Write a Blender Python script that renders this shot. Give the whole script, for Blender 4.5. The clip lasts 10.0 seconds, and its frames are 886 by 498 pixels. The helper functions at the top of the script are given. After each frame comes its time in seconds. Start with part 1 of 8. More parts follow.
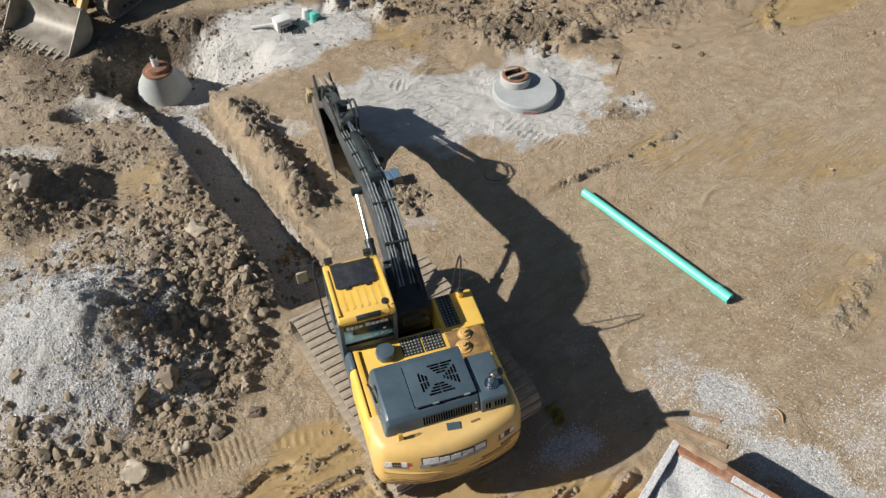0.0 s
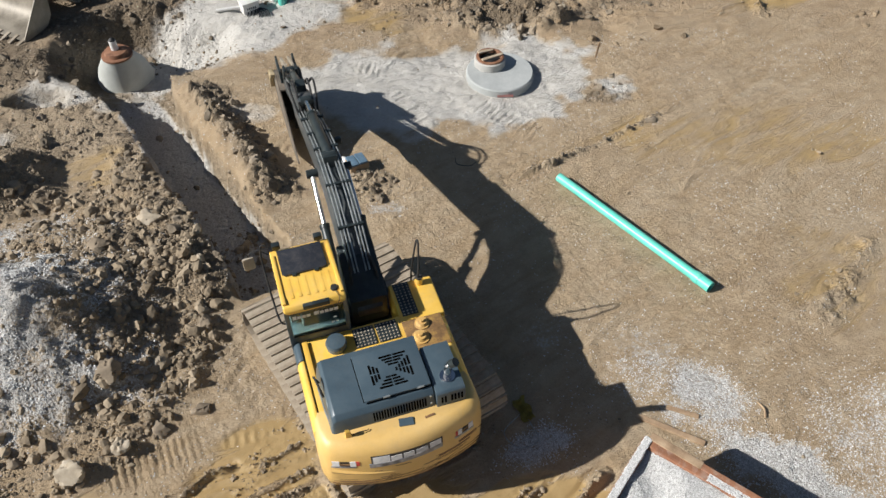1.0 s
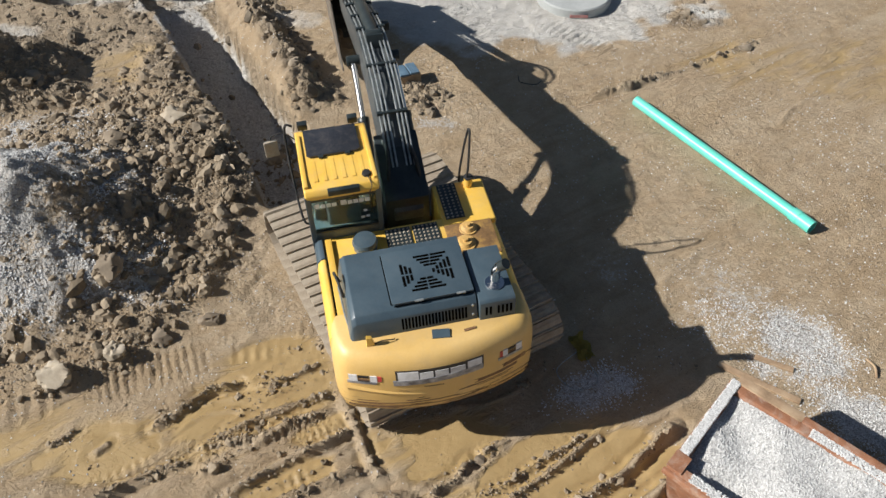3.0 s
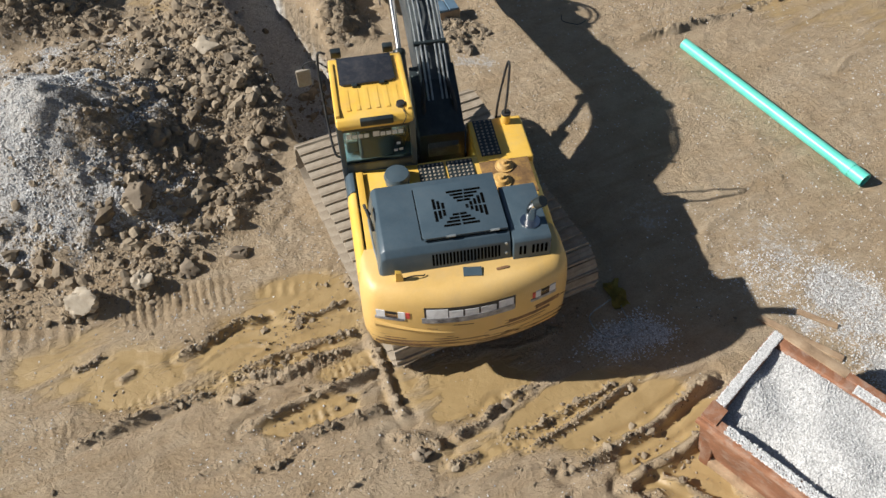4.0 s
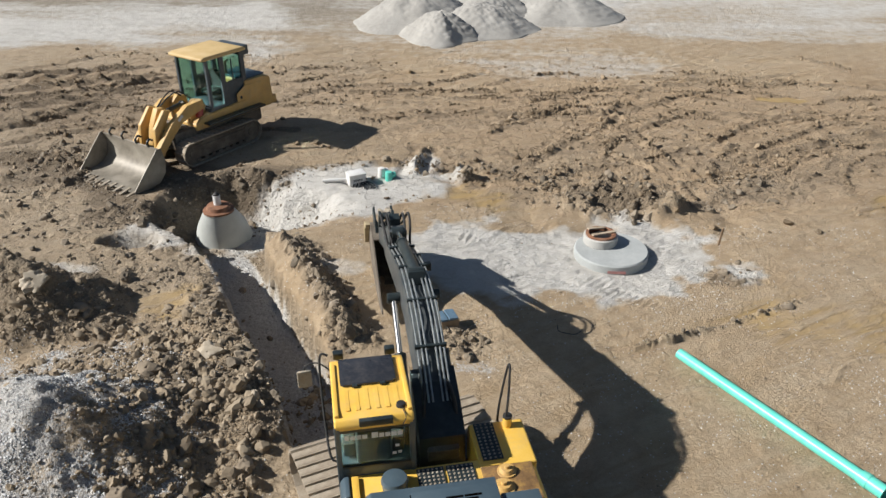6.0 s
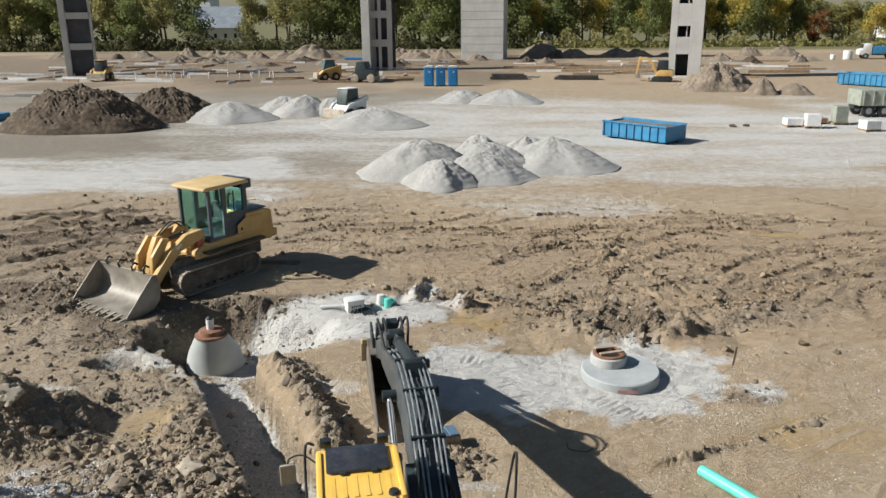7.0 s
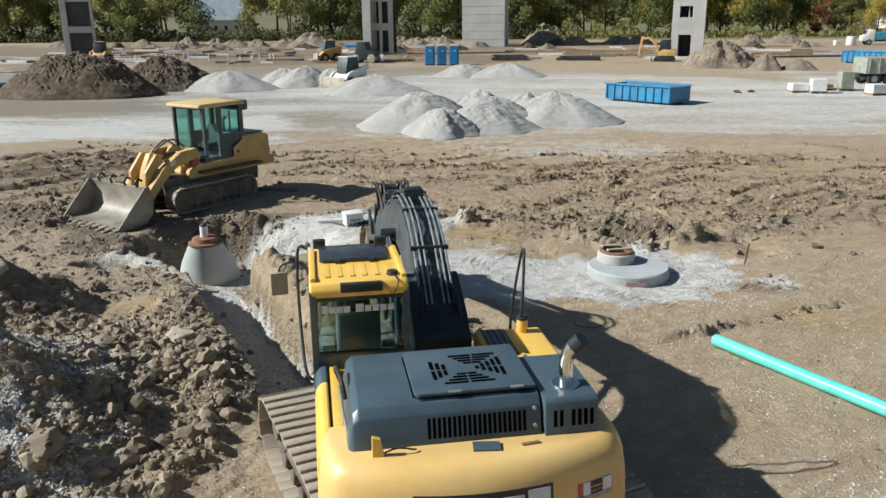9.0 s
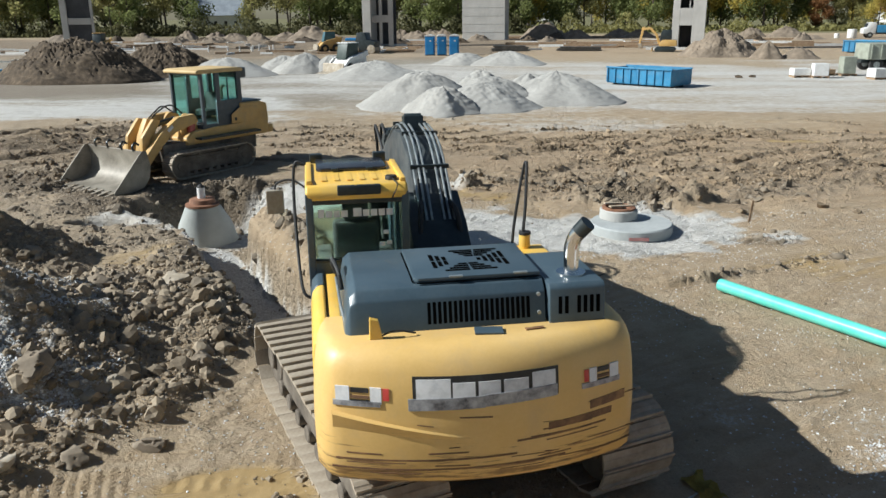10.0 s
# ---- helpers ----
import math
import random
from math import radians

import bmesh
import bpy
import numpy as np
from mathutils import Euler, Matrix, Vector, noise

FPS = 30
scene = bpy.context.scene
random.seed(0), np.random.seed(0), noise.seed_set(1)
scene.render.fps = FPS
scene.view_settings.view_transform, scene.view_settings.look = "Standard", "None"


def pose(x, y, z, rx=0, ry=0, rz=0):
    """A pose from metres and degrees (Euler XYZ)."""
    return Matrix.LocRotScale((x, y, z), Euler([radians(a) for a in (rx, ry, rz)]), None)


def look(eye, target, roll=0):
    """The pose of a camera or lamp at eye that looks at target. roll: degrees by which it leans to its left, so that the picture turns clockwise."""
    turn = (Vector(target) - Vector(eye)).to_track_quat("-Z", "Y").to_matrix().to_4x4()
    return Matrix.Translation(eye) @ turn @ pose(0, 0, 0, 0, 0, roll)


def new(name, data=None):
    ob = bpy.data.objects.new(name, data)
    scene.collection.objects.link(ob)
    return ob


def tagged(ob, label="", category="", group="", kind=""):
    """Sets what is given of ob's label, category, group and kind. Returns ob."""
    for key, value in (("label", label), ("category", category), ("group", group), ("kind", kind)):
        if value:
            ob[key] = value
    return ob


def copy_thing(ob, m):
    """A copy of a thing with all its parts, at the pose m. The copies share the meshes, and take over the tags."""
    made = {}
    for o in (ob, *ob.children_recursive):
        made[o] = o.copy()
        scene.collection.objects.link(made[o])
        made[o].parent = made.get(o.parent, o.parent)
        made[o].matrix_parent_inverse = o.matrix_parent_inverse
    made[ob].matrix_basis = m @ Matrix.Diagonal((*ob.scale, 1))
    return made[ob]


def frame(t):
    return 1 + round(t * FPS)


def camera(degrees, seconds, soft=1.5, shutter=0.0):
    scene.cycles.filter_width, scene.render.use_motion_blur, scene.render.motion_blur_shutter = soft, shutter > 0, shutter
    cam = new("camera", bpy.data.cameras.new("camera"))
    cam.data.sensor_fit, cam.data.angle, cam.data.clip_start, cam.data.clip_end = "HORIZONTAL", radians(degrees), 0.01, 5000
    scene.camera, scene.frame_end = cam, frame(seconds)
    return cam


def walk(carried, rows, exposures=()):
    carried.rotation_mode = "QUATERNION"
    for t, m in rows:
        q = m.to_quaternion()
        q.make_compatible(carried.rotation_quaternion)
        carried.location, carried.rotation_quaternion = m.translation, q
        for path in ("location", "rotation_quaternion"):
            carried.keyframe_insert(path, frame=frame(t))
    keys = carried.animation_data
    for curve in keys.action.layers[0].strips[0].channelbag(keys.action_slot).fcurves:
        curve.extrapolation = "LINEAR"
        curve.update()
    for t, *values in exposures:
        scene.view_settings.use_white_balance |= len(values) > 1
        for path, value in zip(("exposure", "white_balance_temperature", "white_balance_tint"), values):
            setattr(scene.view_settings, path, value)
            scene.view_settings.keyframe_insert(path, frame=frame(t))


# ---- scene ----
cam = camera(59.1, 10.0, soft=1.5)
# seconds, eye, target, roll
PATH = [
    (0, (-0.033, 0.087, 13.417), (-0.034, 1.414, 11.921), -0.1),
    (0.5, (0.462, 0.342, 13.077), (0.468, 1.675, 11.587), 0.0),
    (1, (0.661, 0.487, 12.521), (0.665, 1.816, 11.027), -0.2),
    (1.5, (0.72, 0.545, 11.851), (0.717, 1.873, 10.356), -0.4),
    (2, (0.719, 0.619, 11.148), (0.714, 1.946, 9.651), -0.5),
    (2.5, (0.713, 0.729, 10.484), (0.662, 2.05, 8.984), -0.6),
    (3.8, (0.675, 0.804, 9.643), (0.471, 2.092, 8.127), -1.1),
    (4, (0.663, 0.815, 9.609), (0.466, 2.032, 8.035), -1.5),
    (4.5, (0.61, 0.848, 9.606), (0.437, 1.946, 7.944), -0.8),
    (5, (0.583, 0.854, 9.628), (0.401, 2.038, 8.027), -0.6),
    (5.5, (0.594, 0.828, 9.605), (0.371, 2.306, 8.276), -0.4),
    (6, (0.621, 0.76, 9.408), (0.365, 2.489, 8.436), -0.4),
    (6.2, (0.646, 0.788, 9.207), (0.377, 2.587, 8.376), -0.6),
    (7.3, (0.644, 0.85, 7.619), (0.361, 2.748, 7.055), -0.6),
    (7.5, (0.658, 0.817, 7.41), (0.373, 2.713, 6.841), -0.5),
    (8, (0.623, 0.772, 6.779), (0.339, 2.668, 6.209), -0.5),
    (8.5, (0.607, 0.762, 6.123), (0.322, 2.657, 5.553), -0.5),
    (9, (0.619, 0.758, 5.481), (0.334, 2.654, 4.91), -0.6),
    (9.5, (0.617, 0.737, 4.94), (0.331, 2.632, 4.368), -0.6),
    (10, (0.612, 0.72, 4.514), (0.327, 2.615, 3.94), -0.6),
]
walk(cam, [(t, look(eye, target, roll)) for t, eye, target, roll in PATH], [(0.0, 0.25, 6500, 10), (1.0, 0.30, 6500, 10), (2.5, 0.31, 6500, 10), (4.5, 0.31, 6550, 10), (6.0, 0.35, 6480, 10), (7.5, 0.36, 6250, 7), (8.5, 0.37, 6150, 6), (10.0, 0.40, 6080, 5)])

# ---- daylight: low autumn sun, clear sky ----
SUN_EL = 36.0          # degrees; the sun stands to the left, a little behind the first view
sun_from = Vector((-0.975, -0.225, 0)).normalized() * math.cos(radians(SUN_EL)) + Vector((0, 0, math.sin(radians(SUN_EL))))
world = bpy.data.worlds.new("sky")
scene.world = world
world.use_nodes = True
wn = world.node_tree.nodes
sky = wn.new("ShaderNodeTexSky")
sky.sky_type = "NISHITA"
sky.sun_disc = False
sky.sun_elevation = radians(SUN_EL)
sky.sun_rotation = math.atan2(sun_from.x, sun_from.y)
sky.air_density, sky.dust_density, sky.ozone_density = 1.0, 0.6, 1.0
wn["Background"].inputs["Strength"].default_value = 0.043
world.node_tree.links.new(sky.outputs["Color"], wn["Background"].inputs["Color"])
sun_data = bpy.data.lights.new("sun", "SUN")
sun_data.energy, sun_data.angle, sun_data.color = 5.15, radians(0.6), (1.0, 0.965, 0.915)
sun = new("sun", sun_data)
sun.matrix_world = look(sun_from * 50, (0, 0, 0))

# ---- materials ----
def nodes_of(name):
    m = bpy.data.materials.new(name)
    m.use_nodes = True
    nt = m.node_tree
    return m, nt, nt.nodes["Principled BSDF"]


def ramp(nt, fac, stops):
    r = nt.nodes.new("ShaderNodeValToRGB")
    el = r.color_ramp.elements
    while len(el) < len(stops):
        el.new(0.5)
    for e, (p, c) in zip(el, stops):
        e.position, e.color = p, (*c, 1)
    nt.links.new(fac, r.inputs["Fac"])
    return r.outputs["Color"]


def noise_of(nt, scale, detail=6, rough=0.6, coord="Object", warp=0.0):
    tc = nt.nodes.new("ShaderNodeTexCoord")
    n = nt.nodes.new("ShaderNodeTexNoise")
    n.inputs["Scale"].default_value, n.inputs["Detail"].default_value = scale, detail
    n.inputs["Roughness"].default_value, n.inputs["Distortion"].default_value = rough, warp
    nt.links.new(tc.outputs[coord], n.inputs["Vector"])
    return n.outputs["Fac"]


def mix(nt, fac, a, b, blend="MIX"):
    x = nt.nodes.new("ShaderNodeMix")
    x.data_type, x.blend_type = "RGBA", blend
    for sock, v in ((x.inputs["Factor"], fac), (x.inputs["A"], a), (x.inputs["B"], b)):
        if isinstance(v, (int, float)):
            sock.default_value = v
        elif isinstance(v, tuple):
            sock.default_value = (*v, 1)
        else:
            nt.links.new(v, sock)
    return x.outputs["Result"]


def calc(nt, op, a, b=0.0, clamp=False):
    x = nt.nodes.new("ShaderNodeMath")
    x.operation, x.use_clamp = op, clamp
    for sock, v in ((x.inputs[0], a), (x.inputs[1], b)):
        if isinstance(v, (int, float)):
            sock.default_value = v
        else:
            nt.links.new(v, sock)
    return x.outputs[0]


def attr(nt, name):
    a = nt.nodes.new("ShaderNodeAttribute")
    a.attribute_name = name
    return a.outputs["Fac"]


def bump(nt, bsdf, height, strength=0.4, dist=0.02):
    b = nt.nodes.new("ShaderNodeBump")
    b.inputs["Strength"].default_value, b.inputs["Distance"].default_value = strength, dist
    nt.links.new(height, b.inputs["Height"])
    nt.links.new(b.outputs["Normal"], bsdf.inputs["Normal"])


def worn(name, base, dark, light, scale=3.0, rough=(0.35, 0.6), metal=0.0, grain=40.0, relief=0.15, dust=None, dust_amount=0.3, spread=0.35):
    """A painted, cast or weathered surface: broad stains, fine grain, and dust that lies in patches."""
    m, nt, b = nodes_of(name)
    big, fine = noise_of(nt, scale, 5, 0.6), noise_of(nt, grain, 4, 0.7)
    col = ramp(nt, big, [(0.5 - spread / 2, dark), (0.5, base), (0.5 + spread / 2, light)])
    col = mix(nt, 0.25, col, ramp(nt, fine, [(0.3, dark), (0.7, light)]))
    if dust:
        d = noise_of(nt, scale * 2.3, 8, 0.7, warp=0.5)
        f = ramp(nt, d, [(0.48, (0, 0, 0)), (0.75, (dust_amount * 2,) * 3)])
        col = mix(nt, f, col, dust)
    nt.links.new(col, b.inputs["Base Color"])
    r = nt.nodes.new("ShaderNodeMapRange")
    r.inputs["To Min"].default_value, r.inputs["To Max"].default_value = rough
    nt.links.new(big, r.inputs["Value"])
    nt.links.new(r.outputs["Result"], b.inputs["Roughness"])
    b.inputs["Metallic"].default_value = metal
    bump(nt, b, fine, relief, 0.004)
    return m


YELLOW = worn("yellow paint", (0.82, 0.51, 0.085), (0.75, 0.44, 0.07), (0.85, 0.56, 0.13), 2.0, (0.3, 0.5), dust=(0.55, 0.40, 0.22), dust_amount=0.22)
YELLOW_OLD = worn("faded yellow paint", (0.60, 0.37, 0.115), (0.47, 0.285, 0.09), (0.66, 0.44, 0.17), 1.6, (0.4, 0.65), dust=(0.40, 0.30, 0.18), dust_amount=0.3)
CHARCOAL = worn("blue-grey charcoal paint", (0.062, 0.094, 0.118), (0.050, 0.078, 0.100), (0.078, 0.112, 0.136), 2.5, (0.28, 0.42), dust=(0.13, 0.14, 0.14), dust_amount=0.10)
BLACK = worn("black steel paint", (0.018, 0.027, 0.029), (0.011, 0.017, 0.019), (0.036, 0.047, 0.05), 4, (0.3, 0.5), dust=(0.10, 0.10, 0.09), dust_amount=0.10)
RUBBER = worn("black rubber", (0.02, 0.02, 0.02), (0.014, 0.014, 0.014), (0.04, 0.04, 0.04), 6, (0.55, 0.8))
TRACK = worn("track steel caked with dry mud", (0.36, 0.30, 0.225), (0.22, 0.175, 0.125), (0.46, 0.395, 0.31), 3, (0.6, 0.9), 0.0, 30, 0.6)
MUD_STEEL = worn("steel caked with dark mud", (0.13, 0.108, 0.083), (0.06, 0.05, 0.04), (0.22, 0.188, 0.15), 3, (0.7, 0.95), 0.0, 25, 0.5)
STEEL_WORN = worn("bare worn steel with dry soil", (0.36, 0.31, 0.24), (0.2, 0.165, 0.12), (0.5, 0.45, 0.37), 3, (0.4, 0.75), 0.25, 30, 0.4, dust=(0.33, 0.25, 0.16), dust_amount=0.4)
RUST = worn("rusty steel plate", (0.30, 0.125, 0.06), (0.17, 0.07, 0.035), (0.44, 0.26, 0.17), 2.2, (0.6, 0.9), 0.0, 50, 0.4, dust=(0.42, 0.36, 0.30), dust_amount=0.4)
RUST_ORANGE = worn("brown rusted cast iron", (0.23, 0.105, 0.055), (0.13, 0.06, 0.035), (0.31, 0.165, 0.10), 6, (0.6, 0.9), 0.0, 50, 0.4)
CHROME, _nt, _b = nodes_of("chrome")
_b.inputs["Base Color"].default_value, _b.inputs["Metallic"].default_value, _b.inputs["Roughness"].default_value = (0.75, 0.74, 0.72, 1), 1.0, 0.16
STEEL_LINE = worn("grey steel line", (0.33, 0.36, 0.36), (0.18, 0.20, 0.205), (0.50, 0.53, 0.52), 8, (0.22, 0.42), 0.5)
BOOM_PAINT = worn("dusty dark grey boom paint", (0.050, 0.060, 0.066), (0.028, 0.036, 0.042), (0.095, 0.105, 0.105), 2.2, (0.32, 0.55), dust=(0.26, 0.235, 0.20), dust_amount=0.22)
CONCRETE = worn("grey concrete", (0.46, 0.455, 0.43), (0.38, 0.37, 0.345), (0.54, 0.53, 0.5), 1.4, (0.8, 0.95), 0.0, 25, 0.35)
CONCRETE_PIPE = worn("cool grey precast concrete", (0.385, 0.405, 0.40), (0.31, 0.325, 0.32), (0.45, 0.465, 0.455), 1.6, (0.8, 0.95), 0.0, 25, 0.35)
CONCRETE_TOWER = worn("precast concrete", (0.50, 0.485, 0.455), (0.41, 0.395, 0.37), (0.57, 0.55, 0.52), 0.35, (0.85, 0.95), 0.0, 3, 0.2)
# dark block panels; also shade painted into the towers' shafts and back walls
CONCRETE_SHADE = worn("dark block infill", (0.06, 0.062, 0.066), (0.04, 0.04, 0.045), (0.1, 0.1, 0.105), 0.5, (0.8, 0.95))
PVC_GREEN = worn("green pvc", (0.12, 0.62, 0.50), (0.10, 0.56, 0.45), (0.17, 0.68, 0.57), 3, (0.3, 0.42), 0.0, 40, 0.05, dust=(0.40, 0.50, 0.40), dust_amount=0.14)
PVC_WHITE = worn("white plastic", (0.74, 0.74, 0.72), (0.62, 0.6, 0.56), (0.8, 0.8, 0.79), 3, (0.35, 0.5), dust=(0.45, 0.36, 0.26), dust_amount=0.15)
WOOD = worn("weathered timber", (0.36, 0.245, 0.15), (0.22, 0.145, 0.085), (0.47, 0.35, 0.23), 4, (0.7, 0.9), 0.0, 30, 0.4)
BLUE = worn("blue paint", (0.025, 0.19, 0.36), (0.018, 0.13, 0.26), (0.04, 0.25, 0.44), 1.2, (0.4, 0.6), dust=(0.3, 0.27, 0.22), dust_amount=0.15)
BLUE_TOILET = worn("blue plastic", (0.02, 0.21, 0.50), (0.018, 0.17, 0.42), (0.03, 0.26, 0.55), 1.2, (0.45, 0.6))
CARDBOARD = worn("cardboard", (0.34, 0.24, 0.15), (0.27, 0.18, 0.11), (0.42, 0.31, 0.2), 5, (0.8, 0.95))
BLUE_LABEL = worn("dull blue label", (0.11, 0.19, 0.27), (0.08, 0.14, 0.20), (0.20, 0.29, 0.36), 5, (0.5, 0.7))
WHITE_PAINT = worn("white paint", (0.72, 0.72, 0.70), (0.6, 0.59, 0.56), (0.8, 0.8, 0.78), 2, (0.4, 0.6), dust=(0.4, 0.33, 0.25), dust_amount=0.2)
DECAL_WHITE = worn("white decal", (0.72, 0.72, 0.72), (0.5, 0.5, 0.5), (0.8, 0.8, 0.8), 8, (0.3, 0.5))
DECAL_BLACK = worn("black decal", (0.015, 0.015, 0.016), (0.01, 0.01, 0.01), (0.05, 0.05, 0.05), 8, (0.3, 0.5))
DECAL_RED = worn("red decal", (0.55, 0.05, 0.04), (0.45, 0.04, 0.03), (0.6, 0.1, 0.08), 8, (0.4, 0.6))
DECAL_SILVER = worn("scuffed silver decal", (0.30, 0.31, 0.33), (0.06, 0.06, 0.07), (0.5, 0.5, 0.52), 9, (0.3, 0.5), 0.3)
# flat black that paints the shade inside slots and seams
SLOT_BLACK, _nt, _b = nodes_of("black opening")
_b.inputs["Base Color"].default_value, _b.inputs["Roughness"].default_value, _b.inputs["Specular IOR Level"].default_value = (0.004, 0.004, 0.004, 1), 1.0, 0.0
SEAT = worn("dark seat cloth", (0.06, 0.066, 0.062), (0.045, 0.05, 0.046), (0.09, 0.095, 0.09), 8, (0.8, 0.95))
SCRAPE = worn("bare scrape in paint", (0.16, 0.085, 0.045), (0.09, 0.05, 0.03), (0.34, 0.19, 0.08), 6, (0.5, 0.8))
ROCK = worn("buff limestone block", (0.40, 0.34, 0.255), (0.28, 0.23, 0.165), (0.50, 0.44, 0.35), 3, (0.8, 0.95), 0.0, 18, 0.7)
CLOD = worn("clod of clay soil", (0.225, 0.18, 0.128), (0.135, 0.107, 0.075), (0.33, 0.27, 0.2), 1.7, (0.85, 1.0), 0.0, 16, 0.8)
SOIL_DARK = worn("dark loose soil", (0.085, 0.060, 0.037), (0.036, 0.026, 0.017), (0.17, 0.126, 0.082), 2.4, (0.9, 1.0), 0.0, 5, 0.9)
SOIL_TAN = worn("tan loose soil", (0.205, 0.160, 0.116), (0.12, 0.095, 0.068), (0.30, 0.242, 0.18), 0.8, (0.9, 1.0), 0.0, 5, 0.9)
SAND_GREY = worn("pale grey stone dust", (0.36, 0.346, 0.318), (0.275, 0.264, 0.242), (0.44, 0.427, 0.395), 0.5, (0.9, 1.0), 0.0, 8, 0.8)


def stone_material(name, dark, mid, light):
    """Small crushed stones: every island has its own grey."""
    m, nt, b = nodes_of(name)
    g = nt.nodes.new("ShaderNodeNewGeometry")
    col = ramp(nt, g.outputs["Random Per Island"], [(0.0, dark), (0.45, mid), (1.0, light)])
    col = mix(nt, 0.2, col, ramp(nt, noise_of(nt, 30), [(0.3, dark), (0.7, light)]))
    nt.links.new(col, b.inputs["Base Color"])
    b.inputs["Roughness"].default_value = 0.9
    return m


GRAVEL = stone_material("crushed limestone", (0.36, 0.357, 0.35), (0.57, 0.57, 0.56), (0.76, 0.76, 0.75))
CLODS_DARK = stone_material("clods of moist soil", (0.105, 0.085, 0.06), (0.195, 0.158, 0.113), (0.31, 0.256, 0.19))
CLODS_BROWN = stone_material("clods of brown soil", (0.125, 0.092, 0.058), (0.225, 0.167, 0.104), (0.34, 0.26, 0.17))
CLODS = stone_material("clods of clay soil", (0.15, 0.116, 0.076), (0.248, 0.196, 0.133), (0.36, 0.293, 0.208))


def glass_material(name, tint, rough=0.02):
    m, nt, b = nodes_of(name)
    b.inputs["Base Color"].default_value = (*tint, 1)
    b.inputs["Roughness"].default_value = rough
    b.inputs["Transmission Weight"].default_value = 1.0
    b.inputs["IOR"].default_value = 1.25
    return m


GLASS = glass_material("tinted cab glass", (0.62, 0.76, 0.69), 0.06)
GLASS_GREEN = glass_material("green tinted glass", (0.48, 0.76, 0.72))
GLASS_DARK = worn("dark roof hatch glass", (0.03, 0.033, 0.04), (0.022, 0.024, 0.03), (0.05, 0.05, 0.055), 4, (0.1, 0.25), dust=(0.2, 0.17, 0.14), dust_amount=0.1)
LEAVES = []
for nm, dk, md, lt in (("green leaves", (0.09, 0.112, 0.042), (0.19, 0.22, 0.082), (0.30, 0.325, 0.125)),
                       ("yellowing leaves", (0.24, 0.21, 0.06), (0.50, 0.41, 0.10), (0.68, 0.56, 0.17)),
                       ("dull olive leaves", (0.14, 0.145, 0.06), (0.30, 0.29, 0.115), (0.43, 0.39, 0.17)),
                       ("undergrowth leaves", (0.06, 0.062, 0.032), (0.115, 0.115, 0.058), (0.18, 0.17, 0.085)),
                       ("russet leaves", (0.12, 0.06, 0.03), (0.24, 0.12, 0.05), (0.34, 0.18, 0.08))):
    mt, nt, b = nodes_of(nm)
    g = nt.nodes.new("ShaderNodeNewGeometry")
    c = ramp(nt, g.outputs["Random Per Island"], [(0.0, dk), (0.5, md), (1.0, lt)])
    o = nt.nodes.new("ShaderNodeObjectInfo")
    c = mix(nt, calc(nt, "MULTIPLY", o.outputs["Random"], 0.5), c, lt)
    nt.links.new(c, b.inputs["Base Color"])
    b.inputs["Roughness"].default_value = 0.7
    b.inputs["Specular IOR Level"].default_value = 0.15
    thin, both = nt.nodes.new("ShaderNodeBsdfTranslucent"), nt.nodes.new("ShaderNodeMixShader")
    nt.links.new(c, thin.inputs["Color"])
    both.inputs["Fac"].default_value = 0.55
    nt.links.new(b.outputs["BSDF"], both.inputs[1])
    nt.links.new(thin.outputs["BSDF"], both.inputs[2])
    nt.links.new(both.outputs["Shader"], nt.nodes["Material Output"].inputs["Surface"])
    LEAVES.append(mt)
BARK = worn("bark", (0.09, 0.07, 0.055), (0.05, 0.04, 0.03), (0.15, 0.125, 0.1), 3, (0.85, 1.0), 0.0, 20, 0.8)

# ---- building helpers ----
def thing(name, m, label, category, group="", kind=""):
    ob = new(name)
    ob.empty_display_size = 0.2
    ob.matrix_basis = m
    return tagged(ob, label, category, group, kind)


def part(name, bm, material, parent=None, label="", smooth=None, m=None):
    """Links a bmesh as one mesh object under a thing or a part. smooth: degrees under which edges shade smooth."""
    me = bpy.data.meshes.new(name)
    bmesh.ops.recalc_face_normals(bm, faces=bm.faces)
    if smooth is not None:
        for f in bm.faces:
            f.smooth = True
        for e in bm.edges:
            e.smooth = e.calc_face_angle(3.0) < radians(smooth)
    bm.to_mesh(me)
    bm.free()
    me.materials.append(material)
    ob = new(name, me)
    if parent:
        ob.parent = parent
    if m is not None:
        ob.matrix_basis = m
    if label:
        ob["label"] = label
    return ob


def again(ob, parent, m):
    """One more object on the same mesh."""
    c = bpy.data.objects.new(ob.name.split(".")[0], ob.data)
    scene.collection.objects.link(c)
    c.parent = parent
    c.matrix_basis = m
    return c


def soften(bm, width, angle=35, segs=2):
    es = [e for e in bm.edges if e.is_manifold and e.calc_face_angle(0) > radians(angle)]
    if es and width:
        bmesh.ops.bevel(bm, geom=es, offset=width, segments=segs, affect="EDGES", profile=0.6, clamp_overlap=True)
    return bm


def add_box(bm, c, s, rot=(0, 0, 0)):
    m = Matrix.LocRotScale(c, Euler([radians(a) for a in rot]), s)
    bmesh.ops.create_cube(bm, size=1, matrix=m)
    return bm


def block(c, s, rot=(0, 0, 0), bevel=0.01):
    bm = bmesh.new()
    add_box(bm, c, s, rot)
    return soften(bm, bevel)


